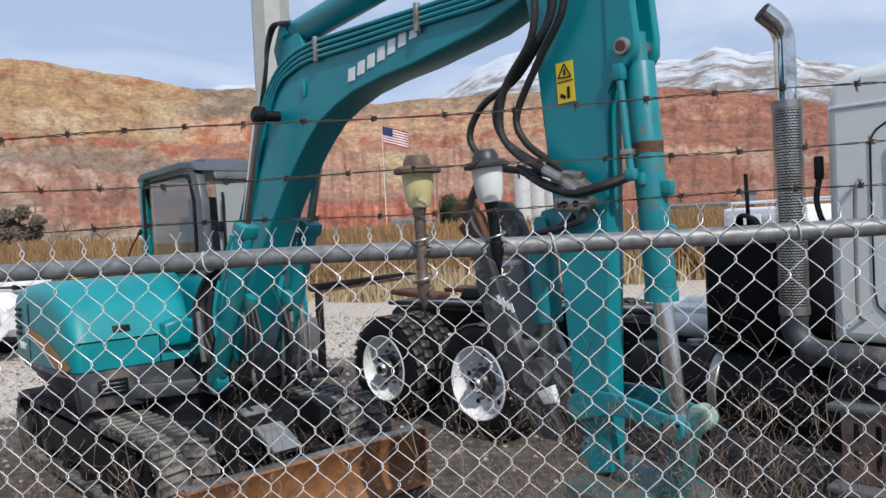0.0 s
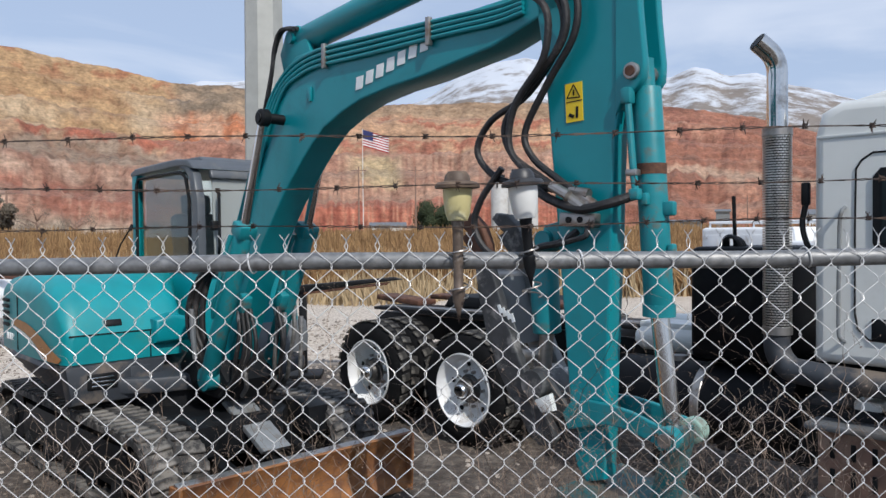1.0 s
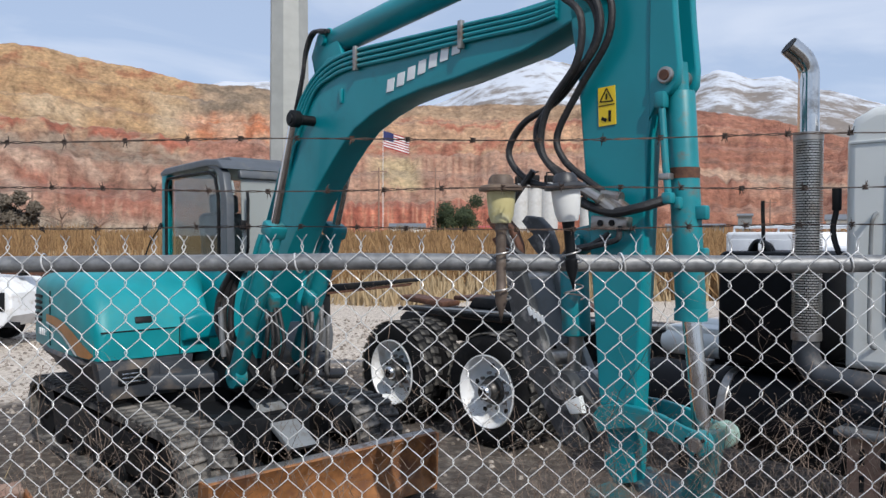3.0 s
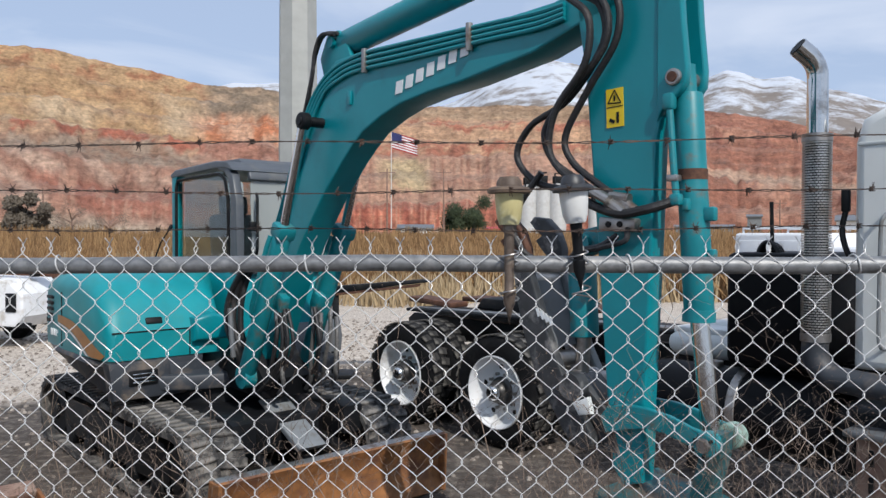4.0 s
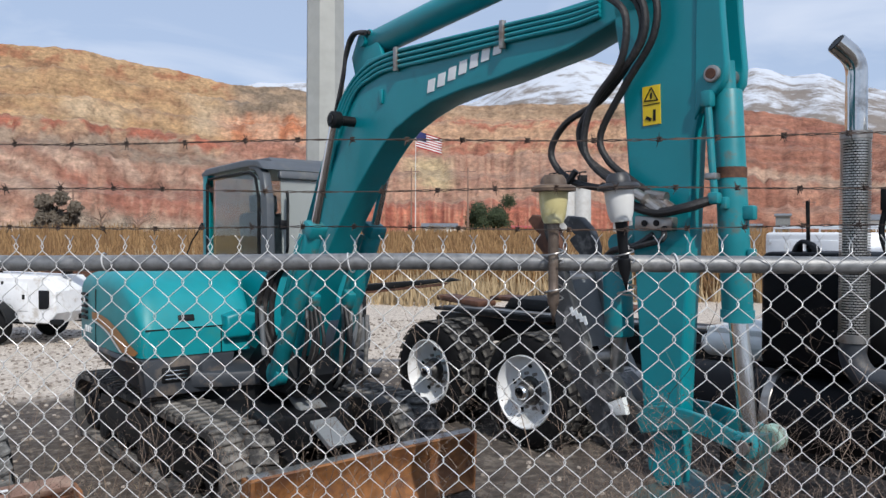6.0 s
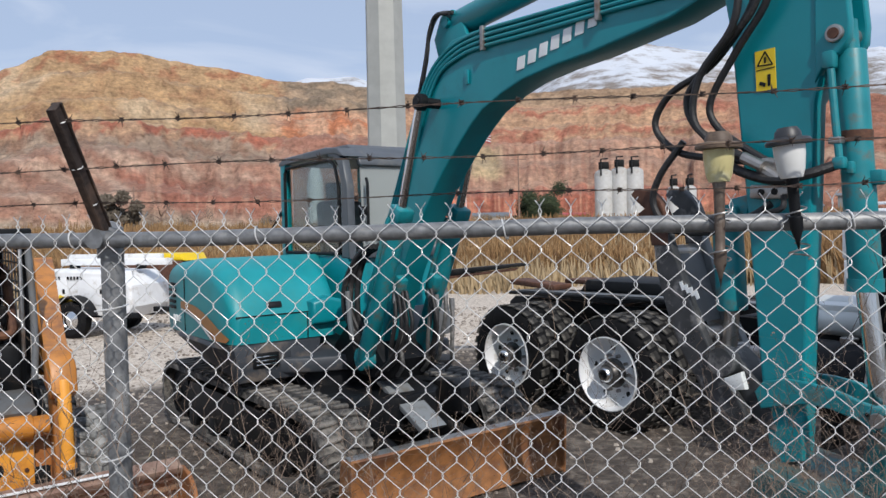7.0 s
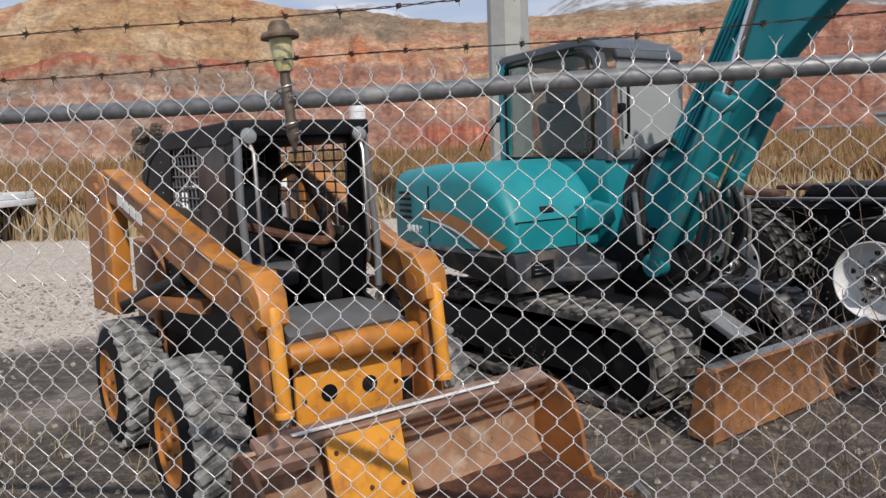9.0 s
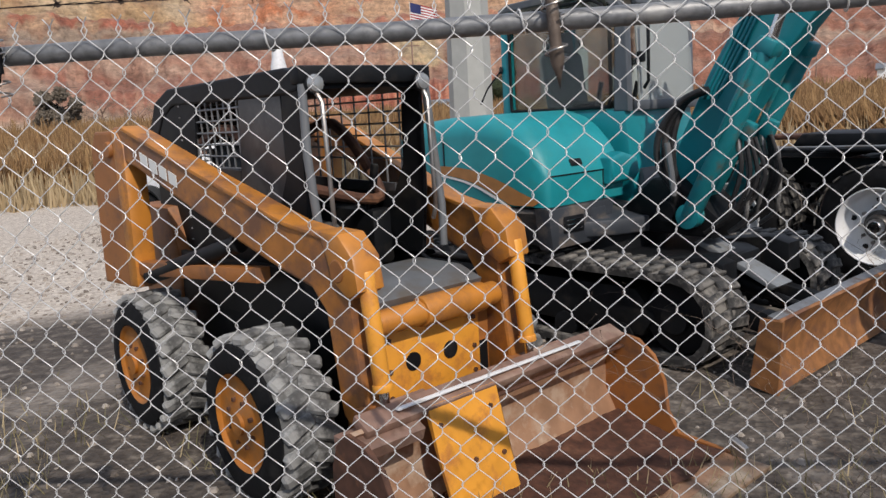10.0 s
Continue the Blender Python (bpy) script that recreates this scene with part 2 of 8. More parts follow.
def prism(bm, pts, v0, v1, bevel=0.008, seg=2, axis="y"):
    """A plate with the outline pts in the u, z plane (axis y), reaching from v0 to v1 across it; axis x: outline in v, z; axis z: outline in u, v."""
    def at(p, w):
        if axis == "y":
            return (p[0], w, p[1])
        if axis == "x":
            return (w, p[0], p[1])
        return (p[0], p[1], w)
    a = [bm.verts.new(at(p, v0)) for p in pts]
    b = [bm.verts.new(at(p, v1)) for p in pts]
    n = len(pts)
    fs = [bm.faces.new(a), bm.faces.new(b[::-1])]
    for i in range(n):
        fs.append(bm.faces.new((a[i], b[i], b[(i + 1) % n], a[(i + 1) % n])))
    bmesh.ops.recalc_face_normals(bm, faces=fs)
    if bevel:
        es = [e for e in fs[0].edges] + [e for e in fs[1].edges]
        bmesh.ops.bevel(bm, geom=es, offset=bevel, segments=seg, affect="EDGES", profile=0.5)


def cyl(bm, p0, p1, r0, r1=None, n=20, bevel=0.0):
    p0, p1 = Vector(p0), Vector(p1)
    d = p1 - p0
    r = bmesh.ops.create_cone(bm, cap_ends=True, segments=n, radius1=r0, radius2=r0 if r1 is None else r1, depth=d.length)
    q = d.to_track_quat("Z", "Y").to_matrix().to_4x4()
    v = r["verts"]
    if bevel:
        es = [e for e in {e for w in v for e in w.link_edges} if len(e.link_faces) == 2 and any(len(f.verts) > 4 for f in e.link_faces)]
        bmesh.ops.bevel(bm, geom=es, offset=bevel, segments=2, affect="EDGES", profile=0.5)
        seen, todo = set(), [w for w in v if w.is_valid][:1] or [bm.verts[-1] if False else list(bm.verts)[-1]]
        seen.update(todo)
        while todo:
            w = todo.pop()
            for e in w.link_edges:
                o = e.other_vert(w)
                if o not in seen:
                    seen.add(o)
                    todo.append(o)
        v = list(seen)
    xf(bm, v, Matrix.Translation((p0 + p1) / 2) @ q)


def curve_points(pts, steps=6):
    """A smooth line (Catmull-Rom) through pts."""
    p = [Vector(q) for q in pts]
    p = [2 * p[0] - p[1]] + p + [2 * p[-1] - p[-2]]
    out = []
    for i in range(1, len(p) - 2):
        for k in range(steps):
            t = k / steps
            out.append(0.5 * (2 * p[i] + (p[i + 1] - p[i - 1]) * t + (2 * p[i - 1] - 5 * p[i] + 4 * p[i + 1] - p[i + 2]) * t * t
                              + (3 * p[i] - p[i - 1] - 3 * p[i + 1] + p[i + 2]) * t ** 3))
    out.append(p[-2])
    return out


def tube(bm, pts, r, n=8, smooth=0, taper=None):
    p = curve_points(pts, smooth) if smooth else [Vector(q) for q in pts]
    rings, up = [], None
    for i, c in enumerate(p):
        d = (p[min(i + 1, len(p) - 1)] - p[max(i - 1, 0)]).normalized()
        if up is None:
            up = d.orthogonal().normalized()
        up = (up - d * up.dot(d)).normalized()
        s = d.cross(up)
        rr = r if taper is None else r + (taper - r) * i / (len(p) - 1)
        rings.append([bm.verts.new(c + (up * math.cos(a) + s * math.sin(a)) * rr) for a in [2 * math.pi * k / n for k in range(n)]])
    for a, b in zip(rings, rings[1:]):
        for k in range(n):
            bm.faces.new((a[k], a[(k + 1) % n], b[(k + 1) % n], b[k]))
    bm.faces.new(rings[0][::-1])
    bm.faces.new(rings[-1])


def lathe(bm, profile, c, axis="y", n=32, sign=1, cap=True):
    """Turns profile, a list of (radius, distance along the axis), round the axis through c."""
    rings = []
    for r, h in profile:
        ring = []
        for k in range(n):
            a = 2 * math.pi * k / n
            x, y = r * math.cos(a), r * math.sin(a)
            q = {"y": (x, sign * h, y), "z": (x, y, sign * h), "x": (sign * h, x, y)}[axis]
            ring.append(bm.verts.new((c[0] + q[0], c[1] + q[1], c[2] + q[2])))
        rings.append(ring)
    fs = []
    for a, b in zip(rings, rings[1:]):
        for k in range(n):
            fs.append(bm.faces.new((a[k], a[(k + 1) % n], b[(k + 1) % n], b[k])))
    closed = profile[0] == profile[-1]
    if profile[0][0] > 1e-4 and not closed and cap:
        fs.append(bm.faces.new(rings[0]))
    if profile[-1][0] > 1e-4 and not closed:
        fs.append(bm.faces.new(rings[-1][::-1]))
    bmesh.ops.remove_doubles(bm, verts=[v for ring in rings for v in ring], dist=1e-5)
    bmesh.ops.recalc_face_normals(bm, faces=[f for f in fs if f.is_valid])


def finish(name, bm, material, smooth=35):
    bmesh.ops.recalc_face_normals(bm, faces=bm.faces)
    me = bpy.data.meshes.new(name)
    if smooth:
        lim = radians(smooth)
        for e in bm.edges:
            e.smooth = not (len(e.link_faces) == 2 and (e.calc_face_angle(0) > lim or max(len(f.verts) for f in e.link_faces) > 6))
        for f in bm.faces:
            f.smooth = True
    bm.to_mesh(me)
    bm.free()
    me.materials.append(material)
    return me


def part(name, bm, material, parent=None, label="", smooth=35):
    if parent is not None and "base" in parent:
        bmesh.ops.translate(bm, vec=[-c for c in parent["base"]], verts=bm.verts)
    ob = new(name, finish(name, bm, material, smooth))
    if parent is not None:
        ob.parent = parent
        if "base" in parent:
            ob["base"] = list(parent["base"])
    if label:
        tagged(ob, label)
    return ob


def thing(name, label, category, base=(0, 0, 0), heading=0.0, group="", at=None):
    """An empty at the base of a thing; its parts are given in yard coordinates and moved to that base."""
    ob = new(name)
    ob["base"] = list(base)
    turn = Matrix.Rotation(radians(heading), 4, "Z")
    spot = turn @ Vector(base) if at is None else Vector(at)
    ob.matrix_world = Matrix.Translation(spot) @ turn
    return tagged(ob, label, category, group)


def stuff_mesh(name, verts, faces, material, label, category, parent=None):
    me = bpy.data.meshes.new(name)
    me.from_pydata(verts, [], faces)
    me.materials.append(material)
    ob = new(name, me)
    if parent is not None:
        ob.parent = parent
        return tagged(ob, label, kind="stuff") if label else tagged(ob, kind="stuff")
    return tagged(ob, label, category, kind="stuff")


HEAD = -41.5      # all machines in the yard are parked along this heading
B = bmesh.new

# ---- ground, fields and hills ----
def ground_material():
    m = bpy.data.materials.new("yard ground")
    m.use_nodes = True
    nt, ln = m.node_tree.nodes, m.node_tree.links
    b = nt["Principled BSDF"]
    tc = nt.new("ShaderNodeTexCoord")

    def noise_tex(scale, detail=6.0, rough=0.6):
        n = nt.new("ShaderNodeTexNoise")
        n.inputs["Scale"].default_value, n.inputs["Detail"].default_value, n.inputs["Roughness"].default_value = scale, detail, rough
        ln.new(tc.outputs["Object"], n.inputs["Vector"])
        return n

    def ramp(src, *stops):
        r = nt.new("ShaderNodeValToRGB")
        while len(r.color_ramp.elements) < len(stops):
            r.color_ramp.elements.new(0.5)
        for e, (p, c) in zip(r.color_ramp.elements, stops):
            e.position, e.color = p, (*c, 1)
        ln.new(src, r.inputs["Fac"])
        return r.outputs["Color"]

    vor = nt.new("ShaderNodeTexVoronoi")
    vor.inputs["Scale"].default_value = 26
    ln.new(tc.outputs["Object"], vor.inputs["Vector"])
    stones = ramp(vor.outputs["Color"], (0.1, (0.33, 0.275, 0.225)), (0.5, (0.50, 0.43, 0.36)), (0.9, (0.64, 0.57, 0.49)))
    dirt = ramp(noise_tex(9).outputs["Fac"], (0.3, (0.038, 0.030, 0.025)), (0.52, (0.082, 0.066, 0.054)), (0.7, (0.20, 0.17, 0.14)))
    big = noise_tex(0.7, 6.0)
    sep = nt.new("ShaderNodeSeparateXYZ")
    ln.new(tc.outputs["Object"], sep.inputs["Vector"])
    depth = nt.new("ShaderNodeMapRange")
    depth.inputs["From Min"].default_value, depth.inputs["From Max"].default_value = 13.5, 15.7
    slant = nt.new("ShaderNodeMath")
    slant.operation = "MULTIPLY_ADD"
    slant.inputs[1].default_value = -1.0
    ln.new(sep.outputs["X"], slant.inputs[0])
    ln.new(sep.outputs["Y"], slant.inputs[2])
    ln.new(slant.outputs["Value"], depth.inputs["Value"])
    add = nt.new("ShaderNodeMath")
    add.operation = "ADD"
    ln.new(depth.outputs["Result"], add.inputs[0])
    ln.new(big.outputs["Fac"], add.inputs[1])
    fac = ramp(add.outputs["Value"], (0.55, (0, 0, 0)), (0.95, (1, 1, 1)))
    mx = nt.new("ShaderNodeMixRGB")
    ln.new(fac, mx.inputs["Fac"])
    ln.new(dirt, mx.inputs["Color1"])
    ln.new(stones, mx.inputs["Color2"])
    far = nt.new("ShaderNodeMapRange")
    far.inputs["From Min"].default_value, far.inputs["From Max"].default_value = 24, 34
    ln.new(sep.outputs["Y"], far.inputs["Value"])
    straw = ramp(noise_tex(0.5).outputs["Fac"], (0.3, (0.30, 0.21, 0.11)), (0.7, (0.42, 0.31, 0.17)))
    mx2 = nt.new("ShaderNodeMixRGB")
    ln.new(far.outputs["Result"], mx2.inputs["Fac"])
    ln.new(mx.outputs["Color"], mx2.inputs["Color1"])
    ln.new(straw, mx2.inputs["Color2"])
    ln.new(mx2.outputs["Color"], b.inputs["Base Color"])
    b.inputs["Roughness"].default_value = 0.92
    bp = nt.new("ShaderNodeBump")
    bp.inputs["Strength"].default_value, bp.inputs["Distance"].default_value = 0.6, 0.03
    ln.new(vor.outputs["Distance"], bp.inputs["Height"])
    ln.new(bp.outputs["Normal"], b.inputs["Normal"])
    return m


def height(x, y):
    """The yard's ground: nearly flat, with shallow ruts."""
    return 0.025 * noise.noise(Vector((x * 0.9, y * 0.9, 0))) + 0.012 * noise.noise(Vector((x * 3.1, y * 3.1, 4)))


def build_ground():
    xs = [-3000, -1200, -500, -200, -90, -50, -34] + list(np.linspace(-26, 16, 127)) + [24, 40, 90, 200, 500, 1200, 3000]
    ys = [-3000, -800, -200, -50, -15, -6, -3] + list(np.linspace(-1, 26, 92)) + [30, 36, 50, 90, 200, 500, 1200, 3000]
    verts, faces = [], []
    for y in ys:
        for x in xs:
            near = -30 < x < 18 and -4 < y < 28
            verts.append((x, y, height(x, y) if near else 0.0))
    n = len(xs)
    for j in range(len(ys) - 1):
        for i in range(n - 1):
            faces.append((j * n + i, j * n + i + 1, (j + 1) * n + i + 1, (j + 1) * n + i))
    me = bpy.data.meshes.new("ground")
    me.from_pydata(verts, [], faces)
    me.polygons.foreach_set("use_smooth", [True] * len(faces))
    me.materials.append(ground_material())
    return tagged(new("ground", me), "pale gravel yard with dark dirt and weeds near the fence", "ground", kind="structure")


build_ground()


def hill_material():
    m = bpy.data.materials.new("quarry rock")
    m.use_nodes = True
    nt, ln = m.node_tree.nodes, m.node_tree.links
    b = nt["Principled BSDF"]
    tc = nt.new("ShaderNodeTexCoord")

    def noise_tex(scale, detail=8.0, stretch=(1, 1, 1), rough=0.62, dist=0.0):
        mp = nt.new("ShaderNodeMapping")
        mp.inputs["Scale"].default_value = stretch
        ln.new(tc.outputs["Object"], mp.inputs["Vector"])
        n = nt.new("ShaderNodeTexNoise")
        n.inputs["Scale"].default_value, n.inputs["Detail"].default_value, n.inputs["Roughness"].default_value = scale, detail, rough
        n.inputs["Distortion"].default_value = dist
        ln.new(mp.outputs["Vector"], n.inputs["Vector"])
        return n.outputs["Fac"]

    def maths(op, a, c):
        k = nt.new("ShaderNodeMath")
        k.operation = op
        for i, s in enumerate((a, c)):
            if isinstance(s, (int, float)):
                k.inputs[i].default_value = s
            else:
                ln.new(s, k.inputs[i])
        return k.outputs["Value"]

    def ramp(src, *stops):
        r = nt.new("ShaderNodeValToRGB")
        while len(r.color_ramp.elements) < len(stops):
            r.color_ramp.elements.new(0.5)
        for e, (p, c) in zip(r.color_ramp.elements, stops):
            e.position, e.color = p, (*c, 1)
        ln.new(src, r.inputs["Fac"])
        return r.outputs["Color"]

    def mix(fac, a, c, mode="MIX"):
        k = nt.new("ShaderNodeMixRGB")
        k.blend_type = mode
        for s, i in ((fac, "Fac"), (a, "Color1"), (c, "Color2")):
            if isinstance(s, (int, float)):
                k.inputs[i].default_value = s
            else:
                ln.new(s, k.inputs[i])
        return k.outputs["Color"]

    rock = nt.new("ShaderNodeAttribute")
    rock.attribute_name = "rock"
    col = rock.outputs["Color"]
    streak = ramp(noise_tex(0.08, 9, (1, 1, 0.8), 0.7), (0.36, (0.70, 0.68, 0.67)), (0.5, (1.06, 1.06, 1.05)), (0.68, (1.34, 1.32, 1.28)))
    col = mix(0.85, col, streak, "MULTIPLY")
    fine = ramp(noise_tex(0.30, 9, (1, 1, 1.6), 0.72), (0.33, (0.62, 0.59, 0.57)), (0.46, (1.06, 1.05, 1.03)), (0.66, (1.72, 1.70, 1.66)))
    col = mix(0.8, col, fine, "MULTIPLY")
    geo = nt.new("ShaderNodeNewGeometry")
    sepn = nt.new("ShaderNodeSeparateXYZ")
    ln.new(geo.outputs["Normal"], sepn.inputs["Vector"])
    flat = ramp(sepn.outputs["Z"], (0.72, (0, 0, 0)), (0.93, (1, 1, 1)))
    talus = mix(0.5, col, ramp(noise_tex(0.09, 8), (0.3, (0.27, 0.175, 0.12)), (0.7, (0.43, 0.32, 0.23))))
    col = mix(maths("MULTIPLY", flat, 0.35), col, talus)
    beds = ramp(noise_tex(0.05, 6, (0.3, 0.3, 5.0), 0.65, 0.8), (0.38, (0.66, 0.63, 0.61)), (0.5, (1.06, 1.05, 1.04)), (0.66, (1.3, 1.27, 1.24)))
    col = mix(0.28, col, beds, "MULTIPLY")
    crack = ramp(noise_tex(0.16, 10, (1.0, 1.0, 0.3), 0.75, 0.8), (0.34, (0.45, 0.42, 0.40)), (0.46, (1, 1, 1)))
    steep = ramp(sepn.outputs["Z"], (0.45, (1, 1, 1)), (0.8, (0, 0, 0)))
    col = mix(maths("MULTIPLY", steep, 0.5), col, crack, "MULTIPLY")
    ln.new(col, b.inputs["Base Color"])
    b.inputs["Roughness"].default_value = 0.95
    bp = nt.new("ShaderNodeBump")
    bp.inputs["Strength"].default_value, bp.inputs["Distance"].default_value = 1.0, 6.0
    ln.new(noise_tex(0.13, 10, (1, 1, 0.8), 0.7), bp.inputs["Height"])
    ln.new(bp.outputs["Normal"], b.inputs["Normal"])
    return m


def interp(x, pairs):
    for (a, p), (c, q) in zip(pairs, pairs[1:]):
        if x <= c:
            return p + (q - p) * max(0.0, (x - a) / (c - a))
    return pairs[-1][1]


def smooth(a, b, x):
    t = min(1.0, max(0.0, (x - a) / (b - a)))
    return t * t * (3 - 2 * t)


def blend(a, b, t):
    return tuple(p + (q - p) * t for p, q in zip(a, b))


def rock_colour(d, h, r):
    """Bedrock and scree of the quarry by azimuth d in degrees, share of the height h and distance r."""
    n1 = noise.fractal(Vector((d * 0.16, h * 5.0, 1.7)), 1.0, 2.1, 5)
    n2 = noise.fractal(Vector((d * 0.7, h * 16.0, 6.1)), 0.9, 2.1, 5)
    n3 = noise.noise(Vector((d * 3.3, h * 4.0, 2.2)))
    k = h + 0.035 * n1 + 0.012 * n2
    # west: ochre cliff over a red seam, grey benches, then red-brown scree
    ochre = blend(blend((0.41, 0.265, 0.145), (0.33, 0.19, 0.105), smooth(-0.1, 0.5, n2)), (0.48, 0.36, 0.24), smooth(0.1, 0.7, n1))
    ochre = blend(ochre, (0.33, 0.14, 0.075), 0.8 * smooth(0.80, 0.9, k) * smooth(0.0, 0.35, n2))
    seam = blend((0.36, 0.125, 0.08), (0.44, 0.28, 0.18), smooth(-0.05, 0.35, n2 + 0.5 * n1))
    bench = blend((0.33, 0.245, 0.185), (0.27, 0.165, 0.115), smooth(-0.2, 0.4, n2))
    diag = noise.fractal(Vector((d * 0.55 + h * 16.0, h * 5.0 - d * 0.12, 9.0)), 1.0, 2.0, 4)
    scree = blend((0.33, 0.18, 0.13), (0.47, 0.325, 0.25), smooth(-0.25, 0.45, diag))
    scar = smooth(0.055, 0.10, k) * (1 - smooth(0.19, 0.235, k)) * smooth(-33.5, -30.5, d + 25 * (h - 0.1)) * (1 - smooth(-21, -18, d))
    scree = blend(scree, blend((0.30, 0.115, 0.08), (0.41, 0.23, 0.165), smooth(0.0, 0.6, n3 + n2)), 0.85 * scar)
    base = blend((0.37, 0.30, 0.235), (0.31, 0.225, 0.17), smooth(-0.2, 0.4, n2))
    west = blend(base, scree, smooth(0.035, 0.075, k))
    west = blend(west, bench, smooth(0.285, 0.32, k))
    west = blend(west, seam, smooth(0.395, 0.41, k))
    west = blend(west, ochre, smooth(0.455, 0.475, k))
    # the saddle: bare brush above an orange-red cut
    brush = blend((0.19, 0.145, 0.105), (0.33, 0.235, 0.16), smooth(-0.2, 0.5, n2))
    cut = blend((0.42, 0.165, 0.085), (0.50, 0.30, 0.20), smooth(-0.1, 0.5, n2 + n1))
    deep = blend((0.32, 0.155, 0.11), (0.42, 0.25, 0.185), smooth(-0.2, 0.4, diag))
    mid = blend(base, deep, smooth(0.03, 0.06, k))
    mid = blend(mid, cut, smooth(0.46, 0.48, k))
    mid = blend(mid, brush, smooth(0.69, 0.73, k))
    # east: soil, banded benches, long pale scree fans, fluted red cliff at the foot
    soil = blend((0.27, 0.18, 0.115), (0.36, 0.25, 0.165), smooth(-0.2, 0.4, n2))
    strata = noise.noise(Vector((d * 0.05, k * 42.0, 4.4))) + 0.6 * n2
    bands = blend((0.44, 0.275, 0.175), (0.36, 0.145, 0.095), smooth(0.0, 0.4, strata))
    fan = noise.noise(Vector((d * 5.5, h * 3.0, 8.8)))
    fans = blend((0.41, 0.25, 0.18), (0.33, 0.175, 0.125), smooth(-0.1, 0.5, fan + 0.5 * n1))
    fans = blend(fans, (0.47, 0.36, 0.22), smooth(0.2, 0.6, n1) * smooth(-12.0, -9.5, d) * (1 - smooth(-8.0, -6.5, d)))
    flute = noise.noise(Vector((d * 7.5, h * 2.0, 3.0)))
    cliff = blend((0.43, 0.155, 0.10), (0.30, 0.09, 0.06), smooth(-0.15, 0.3, flute))
    cliff = blend(cliff, (0.50, 0.25, 0.165), smooth(0.2, 0.5, noise.noise(Vector((d * 9.0, h * 6.0, 1.0)))))
    east = blend(blend(base, cliff, smooth(0.012, 0.025, k)), fans, smooth(0.165, 0.18, h + 0.012 * n1))
    east = blend(east, bands, smooth(0.46, 0.50, k))
    east = blend(east, soil, smooth(0.82, 0.86, k))
    # far east: plain red-brown flanks with a pale road
    flank = blend((0.31, 0.135, 0.09), (0.40, 0.21, 0.145), smooth(-0.2, 0.5, n1 + 0.6 * n2))
    flank = blend(flank, (0.44, 0.29, 0.21), smooth(0.30, 0.33, k) * (1 - smooth(0.36, 0.39, k)))
    flank = blend(flank, (0.25, 0.105, 0.075), smooth(0.5, 0.6, k) * smooth(-0.1, 0.4, n2))
    c = blend(west, mid, smooth(-24.5, -22.5, d + 1.2 * n1))
    c = blend(c, east, smooth(-16.5, -13.5, d + 1.5 * n1))
    return blend(c, flank, smooth(7.0, 11.0, d + 2.0 * n1))


